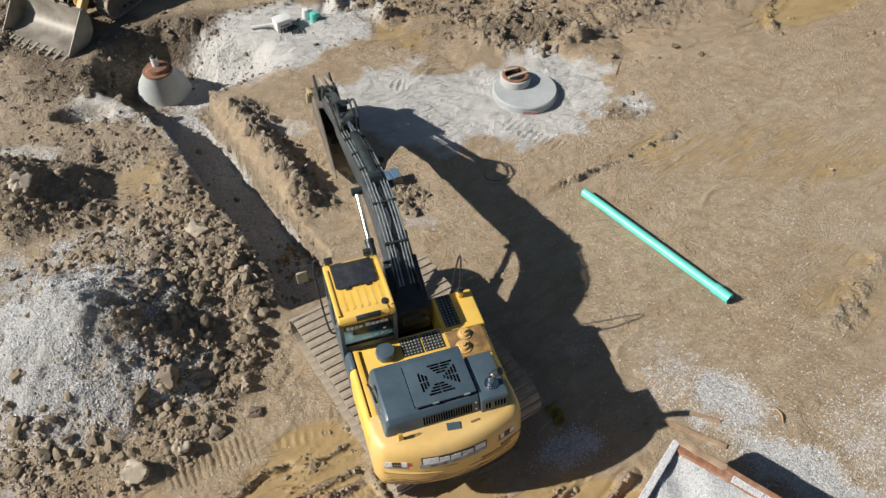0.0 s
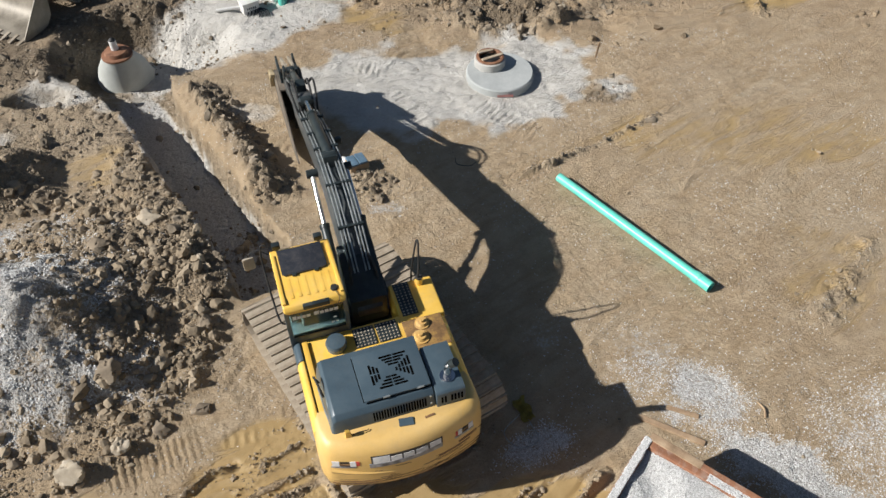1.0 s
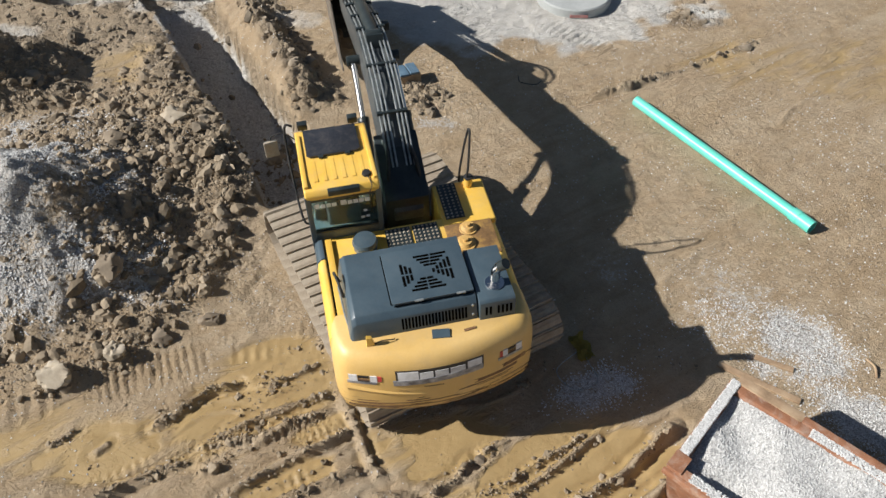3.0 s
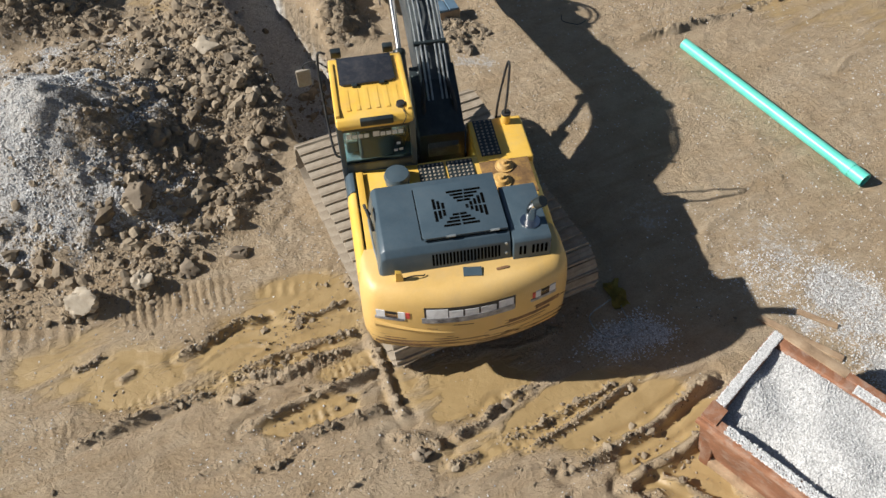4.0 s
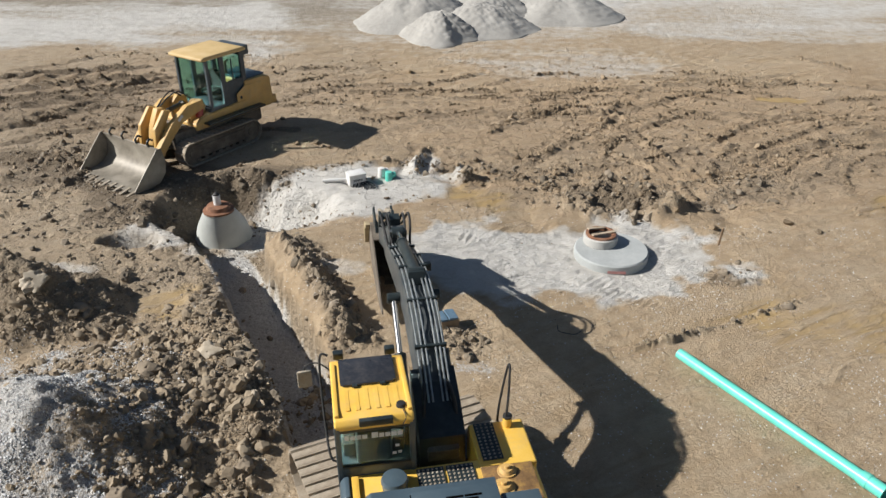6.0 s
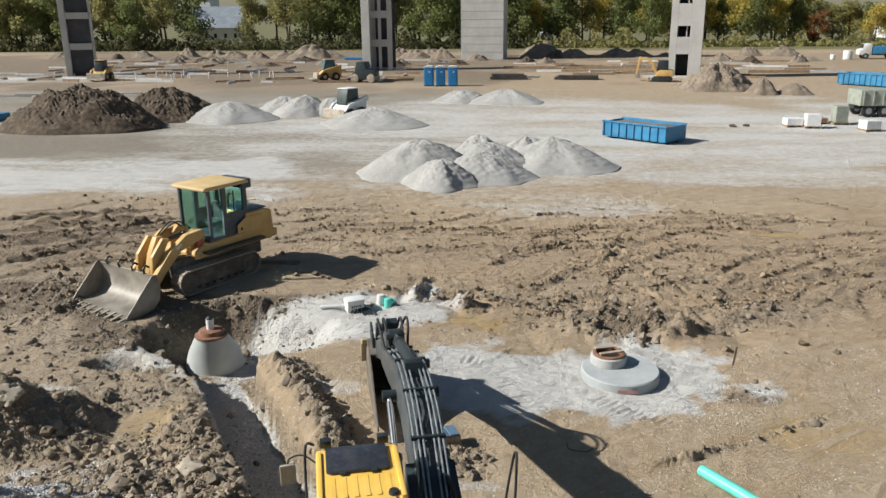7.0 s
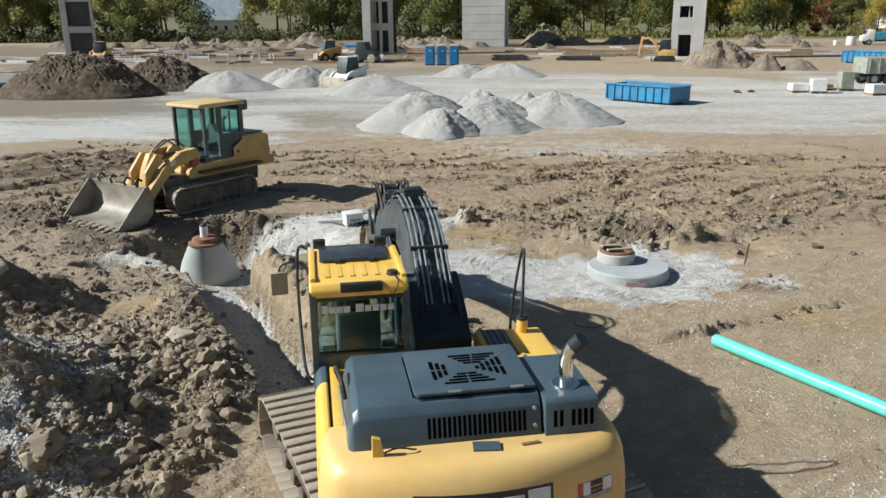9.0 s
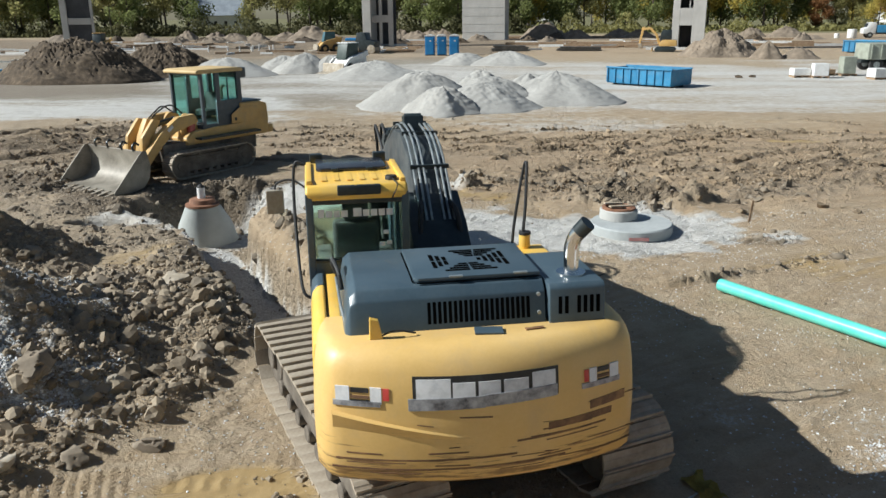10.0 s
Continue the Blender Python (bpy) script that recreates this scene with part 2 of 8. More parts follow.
def add_cyl(bm, p0, p1, r0, r1=None, seg=16):
    p0, p1 = Vector(p0), Vector(p1)
    d = p1 - p0
    m = Matrix.Translation((p0 + p1) / 2) @ d.to_track_quat("Z", "Y").to_matrix().to_4x4()
    bmesh.ops.create_cone(bm, cap_ends=True, segments=seg, radius1=r0, radius2=r0 if r1 is None else r1, depth=d.length, matrix=m)
    return bm


def rod(p0, p1, r0, r1=None, seg=16, bevel=0.0):
    bm = bmesh.new()
    add_cyl(bm, p0, p1, r0, r1, seg)
    return soften(bm, bevel, 50)


def add_prism(bm, profile, x0, x1, axis="x"):
    """A flat outline (pairs) pulled along an axis: x: pairs are y, z; y: pairs are x, z; z: pairs are x, y."""
    put = {"x": lambda a, b, k: (k, a, b), "y": lambda a, b, k: (a, k, b), "z": lambda a, b, k: (a, b, k)}[axis]
    v0 = [bm.verts.new(put(a, b, x0)) for a, b in profile]
    v1 = [bm.verts.new(put(a, b, x1)) for a, b in profile]
    n = len(profile)
    bm.faces.new(v0)
    bm.faces.new(v1[::-1])
    for i in range(n):
        bm.faces.new((v0[i], v1[i], v1[(i + 1) % n], v0[(i + 1) % n]))
    return bm


def prism(profile, x0, x1, axis="x", bevel=0.01, segs=2, angle=20):
    bm = bmesh.new()
    add_prism(bm, profile, x0, x1, axis)
    bmesh.ops.recalc_face_normals(bm, faces=bm.faces)
    return soften(bm, bevel, angle, segs)


def bend(points, n=8):
    """A smooth line through a few points."""
    p = [Vector(q) for q in points]
    p = [2 * p[0] - p[1]] + p + [2 * p[-1] - p[-2]]
    out = []
    for i in range(1, len(p) - 2):
        for k in range(n):
            t = k / n
            a, b, c, d = p[i - 1], p[i], p[i + 1], p[i + 2]
            out.append(0.5 * (2 * b + (c - a) * t + (2 * a - 5 * b + 4 * c - d) * t * t + (3 * b - a - 3 * c + d) * t ** 3))
    out.append(p[-2])
    return out


def add_tube(bm, points, r, seg=8, r_end=None):
    pts = [Vector(q) for q in points]
    rings = []
    up = Vector((0.13, 0.29, 0.95))
    for i, q in enumerate(pts):
        d = (pts[min(i + 1, len(pts) - 1)] - pts[max(i - 1, 0)]).normalized()
        a = d.cross(up)
        if a.length < 1e-3:
            a = d.cross(Vector((1, 0, 0)))
        a.normalize()
        b = d.cross(a)
        rr = r if r_end is None else r + (r_end - r) * i / (len(pts) - 1)
        rings.append([bm.verts.new(q + rr * (math.cos(2 * math.pi * k / seg) * a + math.sin(2 * math.pi * k / seg) * b)) for k in range(seg)])
    for u, v in zip(rings, rings[1:]):
        for k in range(seg):
            bm.faces.new((u[k], u[(k + 1) % seg], v[(k + 1) % seg], v[k]))
    bm.faces.new(rings[0][::-1])
    bm.faces.new(rings[-1])
    return bm


def tube(points, r, seg=8, r_end=None):
    return add_tube(bmesh.new(), points, r, seg, r_end)


def lump(rng, size, flat=0.75, sub=2, jag=0.22):
    """A broken stone or clod."""
    bm = bmesh.new()
    bmesh.ops.create_icosphere(bm, subdivisions=sub, radius=1)
    off = Vector((rng.random() * 90, rng.random() * 90, rng.random() * 90))
    cuts = [Vector((rng.gauss(0, 1), rng.gauss(0, 1), rng.gauss(0, 1))).normalized() for _ in range(6)]
    sx, sy = rng.uniform(0.8, 1.2), rng.uniform(0.75, 1.1)
    for v in bm.verts:
        d = v.co.normalized()
        r = 1 + jag * noise.noise(d * 1.3 + off) + jag * 0.5 * noise.noise(d * 3.5 + off)
        for c in cuts:
            k = d.dot(c)
            if k > 0.62:
                r = min(r, 0.70 / k)
        v.co = Vector((d.x * r * sx, d.y * r * sy, d.z * r * flat)) * size
    return bm


_perm = np.random.RandomState(7).permutation(512)


def _cell(i, j):
    return _perm[(_perm[i & 511] + j) & 511] / 511.0


def vnoise(x, y):
    i, j = np.floor(x).astype(int), np.floor(y).astype(int)
    u, v = x - i, y - j
    u, v = u * u * (3 - 2 * u), v * v * (3 - 2 * v)
    return (_cell(i, j) * (1 - u) + _cell(i + 1, j) * u) * (1 - v) + (_cell(i, j + 1) * (1 - u) + _cell(i + 1, j + 1) * u) * v


def fbm(x, y, octaves=4, gain=0.5):
    s, a, k = 0.0, 1.0, 0.0
    for o in range(octaves):
        s = s + a * (vnoise(x * 2.03 ** o + 17.3 * o, y * 2.03 ** o + 9.1 * o) - 0.5)
        k += a
        a *= gain
    return 2 * s / k


def lumps(x, y):
    """Packed clods: 1 in the middle of each, 0 in the cracks, every one of its own height."""
    i, j = np.floor(x).astype(int), np.floor(y).astype(int)
    f1, f2, own = np.full(x.shape, 9.0), np.full(x.shape, 9.0), np.zeros(x.shape)
    for a in (-1, 0, 1):
        for c in (-1, 0, 1):
            px, py = i + a + 0.1 + 0.8 * _cell(i + a, j + c), j + c + 0.1 + 0.8 * _cell(j + c + 77, i + a + 31)
            d = np.hypot(x - px, y - py)
            near = d < f1
            f2 = np.where(near, f1, np.minimum(f2, d))
            own = np.where(near, _cell(i + a + 11, j + c + 5), own)
            f1 = np.where(near, d, f1)
    return np.clip((f2 - f1) * 2.2, 0, 1) ** 0.6 * (0.15 + 0.85 * own ** 1.5)


def step(a, b, x):
    t = np.clip((x - a) / (b - a), 0, 1)
    return t * t * (3 - 2 * t)


def along(x, y, line):
    """Distance from a broken line, and how far along it, from 0 to 1."""
    best, where = np.full(np.shape(x), 1e9), np.zeros(np.shape(x))
    n = len(line) - 1
    for i in range(n):
        (ax, ay), (bx, by) = line[i], line[i + 1]
        dx, dy = bx - ax, by - ay
        t = np.clip(((x - ax) * dx + (y - ay) * dy) / (dx * dx + dy * dy), 0, 1)
        d = np.hypot(x - ax - t * dx, y - ay - t * dy)
        near = d < best
        best, where = np.where(near, d, best), np.where(near, (i + t) / n, where)
    return best, where


def blob(x, y, cx, cy, rx, ry, turn=0.0, edge=0.35, rag=0.35, scale=1.0):
    """1 inside a ragged oval, 0 outside."""
    x, y = np.asarray(x, float), np.asarray(y, float)
    reach = max(rx, ry) * (1 + edge + rag)
    out = np.zeros(x.shape)
    k = (np.abs(x - cx) < reach) & (np.abs(y - cy) < reach)
    if not k.any():
        return out
    x, y, a = x[k], y[k], radians(turn)
    u, v = (x - cx) * math.cos(a) + (y - cy) * math.sin(a), -(x - cx) * math.sin(a) + (y - cy) * math.cos(a)
    d = np.hypot(u / rx, v / ry) + rag * fbm(x * scale + cx, y * scale + cy, 4)
    out[k] = 1 - step(1 - edge, 1 + edge, d)
    return out

# ---- the ground: one sheet, with the trench, the pit, the spoil heap and the ruts in it ----
TRENCH = [(-8.3, 18.6), (-7.4, 17.4), (-6.75, 16.4), (-4.9, 13.75), (-3.35, 11.6), (-2.75, 10.5)]
NEAR_RUTS = [  # line, height, half width, roughness; crumbs lie along them
    ([(-4.03, 5.82), (-3.71, 6.10), (-3.33, 6.50), (-2.94, 6.63)], 0.117, 0.048, 0.6),
    ([(-2.69, 6.64), (-2.22, 6.80), (-1.78, 7.12)], 0.054, 0.04, 0.6),
    ([(-3.22, 5.62), (-2.96, 5.82), (-2.54, 6.08), (-2.11, 6.33), (-1.51, 6.66)], 0.063, 0.048, 0.6),
    ([(-3.00, 5.70), (-2.45, 5.77), (-2.04, 6.06), (-1.60, 6.31)], 0.099, 0.06, 0.6),
    ([(-4.90, 4.37), (-4.54, 4.62), (-4.11, 4.93), (-3.73, 5.20), (-3.39, 5.38)], 0.09, 0.06, 0.6),
    ([(-3.13, 5.20), (-2.76, 5.42)], 0.072, 0.048, 0.6),
    ([(-2.75, 4.87), (-2.30, 5.23), (-1.91, 5.54), (-1.49, 5.78), (-1.07, 6.10)], 0.108, 0.052, 0.6),
    ([(-2.18, 4.75), (-1.72, 5.06), (-1.23, 5.30), (-0.88, 5.51)], 0.081, 0.06, 0.6),
    ([(-1.42, 6.62), (-1.06, 6.02), (-0.81, 5.53), (-0.60, 5.34)], 0.075, 0.05, 0.9),
    ([(-0.72, 5.03), (-0.35, 5.08), (-0.07, 5.01)], 0.108, 0.072, 0.6),
    ([(0.02, 5.15), (0.36, 5.40), (0.56, 5.72)], 0.09, 0.056, 0.6),
    ([(0.70, 5.84), (1.03, 6.05)], 0.072, 0.048, 0.6),
    ([(0.00, 4.75), (0.42, 4.96)], 0.063, 0.056, 0.6),
    ([(0.65, 5.20), (1.08, 5.42), (1.47, 5.76), (1.92, 6.04), (2.18, 6.30)], 0.063, 0.04, 0.6),
    ([(0.99, 5.12), (1.34, 5.37), (1.63, 5.62), (1.92, 5.87), (2.45, 6.38)], 0.09, 0.044, 0.6),
    ([(1.52, 4.87), (1.87, 5.09), (2.16, 5.33), (2.60, 5.63), (2.98, 6.02), (3.22, 6.31), (3.46, 6.52)], 0.162, 0.06, 0.6),
    ([(2.23, 4.77), (2.59, 5.08), (2.96, 5.33), (3.27, 5.65)], 0.135, 0.064, 0.6),
    ([(2.23, 4.80), (2.58, 4.53)], 0.081, 0.048, 0.6),
    ([(2.66, 5.01), (3.08, 4.85), (3.55, 4.63)], 0.081, 0.04, 0.6),
    ([(-5.37, 5.41), (-5.09, 5.72)], 0.054, 0.04, 0.6),
    ([(-4.69, 5.37), (-4.52, 5.57)], 0.045, 0.04, 0.6),
]
MID_RUTS = [
    ([(4.94, 23.22), (6.25, 24.15), (7.79, 25.05), (9.48, 26.26), (11.71, 27.72)], 0.108, 0.28, 1.0),
    ([(-0.28, 22.90), (1.08, 25.25), (1.83, 26.16)], 0.0915, 0.13, 1.0),
    ([(2.02, 26.18), (3.09, 28.40), (4.86, 29.93)], 0.0746, 0.12, 1.0),
    ([(3.17, 26.60), (4.33, 23.69), (5.61, 22.88)], 0.0833, 0.12, 1.0),
    ([(-0.33, 27.37), (1.06, 29.15)], 0.058, 0.1, 1.0),
    ([(2.27, 27.98), (3.05, 29.38)], 0.0663, 0.1, 1.0),
    ([(4.77, 27.36), (5.89, 26.09)], 0.0663, 0.12, 1.0),
    ([(-22.25, 29.34), (-19.83, 30.36), (-17.01, 31.82)], 0.108, 0.18, 1.0),
    ([(-19.59, 25.62), (-17.35, 27.51), (-15.08, 29.50)], 0.116, 0.2, 1.0),
    ([(-18.38, 23.93), (-17.11, 25.28), (-15.81, 26.86)], 0.0998, 0.16, 1.0),
    ([(-21.16, 27.81), (-18.56, 29.11), (-15.65, 30.66)], 0.0998, 0.16, 1.0),
    ([(-20.35, 26.68), (-17.99, 28.17), (-15.50, 29.85)], 0.0833, 0.12, 1.0),
    ([(-13.33, 19.20), (-13.21, 21.55)], 0.0833, 0.15, 1.0),
    ([(-15.39, 19.75), (-14.88, 20.89)], 0.0998, 0.2, 1.0),
    ([(-3.48, 22.19), (-3.34, 23.95)], 0.2, 0.16, 1.0),
    ([(2.25, 33.95), (7.94, 33.30), (13.22, 32.18)], 0.0415, 0.12, 1.0),
    ([(4.04, 32.70), (9.91, 32.33)], 0.0415, 0.1, 1.0),
    ([(11.00, 36.77), (12.80, 34.86)], 0.0415, 0.12, 1.0),
    ([(-3.24, 29.35), (-1.75, 29.74)], 0.0497, 0.1, 1.0),
    ([(5.72, 28.70), (8.97, 28.46), (11.77, 27.90)], 0.0497, 0.14, 1.0),
    ([(-1.56, 25.48), (0.66, 28.11)], 0.0497, 0.1, 1.0),
    ([(2.25, 13.80), (4.52, 15.04), (6.72, 16.50)], 0.055, 0.06, 1.4),
    ([(8.19, 9.55), (10.02, 11.92)], 0.05, 0.2, 0.8),
    ([(-6.38, 26.17), (-3.00, 27.46), (0.99, 27.65)], 0.07, 0.2, 1.0),
    ([(0.97, 20.05), (2.21, 21.5), (3.67, 21.0), (4.3, 20.2)], 0.3, 0.5, 1.0),
    ([(-16.3, 21.6), (-13.5, 21.1), (-11.5, 19.3)], 0.0833, 0.4, 1.0),
    ([(-2.1, 22.2), (-1.7, 21.6)], 0.25, 0.22, 1.3),
]
TRACK_PRINTS = [  # line, half width, pitch of the bars, height
    ([(-8.2, 5.3), (-5.15, 6.35), (-3.45, 7.15)], 0.34, 0.175, 0.035), ([(-12.5, 19.2), (-13.9, 17.9), (-15, 16.2)], 0.35, 0.175, 0.04), ([(3.2, 18.6), (4.2, 17.0)], 0.4, 0.175, 0.035), ([(-0.9, 17.6), (0.3, 15.9)], 0.26, 0.175, 0.035),
    ([(1.6, 16.75), (3.1, 15.5)], 0.28, 0.175, 0.035), ([(2.9, 17.6), (3.9, 16.1)], 0.3, 0.175, 0.035), ([(-1.6, 18.3), (-0.2, 18.0)], 0.26, 0.175, 0.035), ([(-3.3, 7.2), (-1.9, 7.6)], 0.3, 0.175, 0.025),
    ([(-3.3, 5.45), (-2.3, 5.95), (-1.4, 6.5)], 0.17, 0.115, 0.035), ([(-2.9, 5.55), (-2.0, 5.9), (-1.4, 6.2)], 0.13, 0.11, 0.04), ([(-4.7, 4.75), (-3.9, 5.25), (-3.2, 5.55)], 0.16, 0.115, 0.03), ([(-2.4, 4.85), (-1.5, 5.35), (-0.9, 5.65)], 0.17, 0.115, 0.04),
    ([(-1.8, 5.75), (-1.2, 6.15)], 0.14, 0.11, 0.04), ([(0.5, 5.0), (1.3, 5.55), (2.1, 6.2)], 0.15, 0.115, 0.025), ([(-5.5, 4.3), (-4.6, 4.75)], 0.2, 0.12, 0.03), ([(0.2, 5.9), (1.0, 6.2)], 0.16, 0.115, 0.02)]


rut_rng = random.Random(44)


def stray_ruts(n, x0, x1, y0, y1, turn, spread_a, l0, l1, h0, h1, w0, w1, rows=None):
    """Short curved ruts, strewn at random."""
    for _ in range(n):
        cx, cy, a, L = rut_rng.uniform(x0, x1), rut_rng.uniform(y0, y1), radians(rut_rng.gauss(turn, spread_a)), rut_rng.uniform(l0, l1)
        c, h, w = rut_rng.uniform(-0.05, 0.05), rut_rng.uniform(h0, h1), rut_rng.uniform(w0, w1)
        if -12.5 < cx < -4 and 18 < cy < 24.5:
            continue
        ks = [k / 4 - 0.5 for k in range(5)]
        (RUTS if rows is None else rows).append(([(cx + L * k * math.cos(a) - 16 * c * L * k * k * math.sin(a), cy + L * k * math.sin(a) + 16 * c * L * k * k * math.cos(a)) for k in ks], h, w, 0.7))


stray_ruts(26, -3, 15, 22, 33, 14, 10, 3.0, 8.0, 0.04, 0.065, 0.06, 0.11, MID_RUTS)
stray_ruts(9, 0, 11, 22, 29, 48, 12, 2.5, 5.5, 0.04, 0.065, 0.06, 0.11, MID_RUTS)
stray_ruts(14, -15, -2, 24.5, 33, 8, 7, 3.0, 8.0, 0.04, 0.06, 0.06, 0.11, MID_RUTS)
RUTS = NEAR_RUTS + MID_RUTS
stray_ruts(90, -20, 15, 20.5, 36, 12, 9, 4.0, 11.0, 0.03, 0.06, 0.05, 0.10)
stray_ruts(14, -1, 13, 20.5, 30, -38, 14, 2.5, 5.5, 0.025, 0.05, 0.05, 0.09)
stray_ruts(16, -24, -13, 23, 31, 26, 5, 4.0, 8.0, 0.06, 0.11, 0.07, 0.12)
stray_ruts(30, -5, 11, 3, 19, 38, 16, 1.0, 3.5, 0.012, 0.03, 0.03, 0.06)
stray_ruts(34, -4.5, 3.2, 4.2, 6.8, 31, 5, 0.8, 2.2, 0.015, 0.04, 0.025, 0.045)


def rut(x, y, line, h, w, r):
    """Height of one torn-up ridge with its trough, zero away from it."""
    out = np.zeros(x.shape)
    xs, ys = [q[0] for q in line], [q[1] for q in line]
    k = (x > min(xs) - 5 * w) & (x < max(xs) + 5 * w) & (y > min(ys) - 5 * w) & (y < max(ys) + 5 * w)
    if not k.any():
        return out
    x, y = x[k], y[k]
    d, s = along(x, y, line)
    d = d + 0.6 * w * fbm(x * 2.2, y * 2.2, 2)
    t = np.clip(1 + r * 1.5 * fbm(x * 4 / (1 + 4 * w), y * 4 / (1 + 4 * w), 3), 0, 2.3) * step(0, 0.12, s) * (1 - step(0.88, 1, s))
    out[k] = h * t * np.exp(-np.abs(d / w) ** 1.35) - 0.4 * h * np.exp(-((d - 2.2 * w) / w) ** 2)
    return out


def heap(x, y):
    d = np.hypot((x + 6.95) / np.where(x < -6.95, 3.55, 2.75), (y - 9.2) / np.where(y < 9.2, 2.8, 2.55))
    d = d + 0.10 * fbm(x * 0.8, y * 0.8, 3)
    h = 1.72 * np.clip(1.04 - d, 0, 2) ** 1.15 + 0.20 * np.exp(-((d - 1.06) / 0.13) ** 2)
    h = np.minimum(h, 1.95 + 0.25 * (h - 1.95))
    h = h + step(0.15, 0.9, h) * (0.26 * fbm(x * 0.75 + 5, y * 0.75, 3) + 0.13 * (0.35 - np.abs(fbm(x * 1.2 + 9, y * 1.2 + 3, 3))))
    e = np.hypot((x + 10.6) / 2.7, (y - 13.5) / 1.5) + 0.15 * fbm(x, y, 3)
    return np.maximum(h, 0) + 1.45 * np.clip(1 - e, 0, 1) + 0.2 * blob(x, y, -5.9, 12.0, 2.2, 1.8, 0, 0.6)


def dug(x, y):
    """Depth of the trench and of the manhole pit."""
    d, s = along(x, y, TRENCH)
    d = d + 0.10 * fbm(x * 1.3, y * 1.3, 3) + 0.10 * fbm(x * 3.1, y * 3.1, 3)
    wide = 0.55 * (1 - step(0.0, 0.42, s))
    deep = 1.0 * (1 - step(0.55, 0.71, d - wide)) * (1 - step(0.93, 1.0, s))
    p = np.hypot((x + 8.2) / 1.65, (y - 19.3) / 1.5) + 0.12 * fbm(x, y, 3)
    q = np.hypot((x + 7.2) / 2.3, (y - 19.3) / 1.45) + 0.2 * fbm(x * 0.8, y * 0.8, 3)
    r = np.hypot((x + 9.85) / 0.75, (y - 16.95) / 0.42) + 0.2 * fbm(x * 1.5, y * 1.5, 3)
    deep = np.maximum(deep, 0.5 * (1 - step(0.5, 1.2, r)))
    return np.maximum(deep, np.maximum(1.10 * (1 - step(0.7, 1.35, p)), 0.95 * (1 - step(0.1, 1.2, q))))


def ground_masks(x, y):
    near = 1 - step(40, 70, y)
    gravel = np.maximum.reduce([
        0.9 * blob(x, y, -8.0, 9.1, 1.9, 2.2, 10, 0.8, 0.9, 1.3), 0.6 * blob(x, y, -6.3, 10.3, 1.0, 0.9, 0, 0.5, 0.9, 1.2), 0.7 * blob(x, y, -6.1, 7.9, 1.2, 0.8, 30, 0.5, 0.9, 1.5),
        0.55 * blob(x, y, -4.7, 8.0, 0.5, 0.35, 0, 0.5, 0.8, 2), 0.5 * blob(x, y, -8.2, 12.2, 0.8, 0.4, 0, 0.5, 0.9),
        0.75 * blob(x, y, 5.6, 8.0, 0.75, 0.45, -40, 0.6, 0.8, 1.5), 0.95 * blob(x, y, 6.4, 6.6, 1.9, 0.55, -38, 0.5, 0.7, 1.2),
        0.65 * blob(x, y, 2.3, 6.95, 0.7, 0.3, 35, 0.5, 0.8, 2), 0.42 * blob(x, y, 4.6, 8.7, 1.0, 0.8, 20, 0.7, 0.8), 0.75 * blob(x, y, 3.9, 3.6, 1.1, 0.5, -38, 0.5, 0.7),
        0.55 * blob(x, y, -0.75, 12.85, 0.5, 0.3, 0, 0.5, 0.8, 2), 0.35 * blob(x, y, 2.7, 9.4, 0.5, 0.35, 0, 0.5, 0.8, 2), 0.4 * blob(x, y, 8.5, 6.6, 1.2, 1.2, 0, 0.7, 0.9)])
    d, s = along(x, y, TRENCH)
    side = along(x + 0.22, y + 0.15, TRENCH)[0]
    gravel = np.maximum(gravel, 0.8 * (1 - step(0.35, 0.6, side)) * step(0.05, 0.2, s) * (1 - step(0.85, 0.98, s)))
    gravel = np.maximum(gravel, 1.15 * (1 - step(0.4, 0.6, d)) * step(0.05, 0.2, s) * (1 - step(0.8, 0.95, s)))
    sand = np.maximum.reduce([
        blob(x, y, 2.0, 17.7, 3.1, 2.1, 8, 0.2, 0.5, 0.9), 0.95 * blob(x, y, -1.3, 17.3, 2.0, 1.55, -25, 0.4, 0.7, 0.9), blob(x, y, -5.6, 20.2, 3.2, 1.9, 35, 0.35, 0.6, 0.8),
        0.62 * blob(x, y, -9.3, 17.2, 1.5, 0.7, 5, 0.5, 0.7, 0.8), 0.6 * blob(x, y, -7.9, 16.6, 0.5, 0.5, 0, 0.5, 0.6), 0.5 * blob(x, y, -4.2, 16.3, 0.7, 0.4, 0, 0.5, 0.6),
        0.6 * blob(x, y, -10.8, 15.2, 0.9, 0.5, 0, 0.5, 0.7)])
    pad = np.maximum.reduce([
        0.78 * blob(x, y, -25, 38.5, 15, 5.5, 6, 0.5, 0.7, 0.25), 0.68 * blob(x, y, 4, 62, 32, 18, 0, 0.45, 0.6, 0.12), 0.55 * blob(x, y, 13, 41.5, 12, 2.0, 3, 0.4, 0.5, 0.2),
        0.75 * blob(x, y, 32, 57, 22, 9, 10, 0.3, 0.4, 0.1), 0.6 * blob(x, y, -76, 102, 26, 6, 0, 0.3, 0.3, 0.1), 0.5 * blob(x, y, -2, 36.5, 10, 4, 0, 0.5, 0.5, 0.2)])
    pad = pad * np.clip(0.90 + 0.14 * step(-6, 6, x) + 0.85 * fbm((x + 0.15 * y) * 0.10 + 3, y * 0.42, 5, 0.62), 0.1, 1.25)
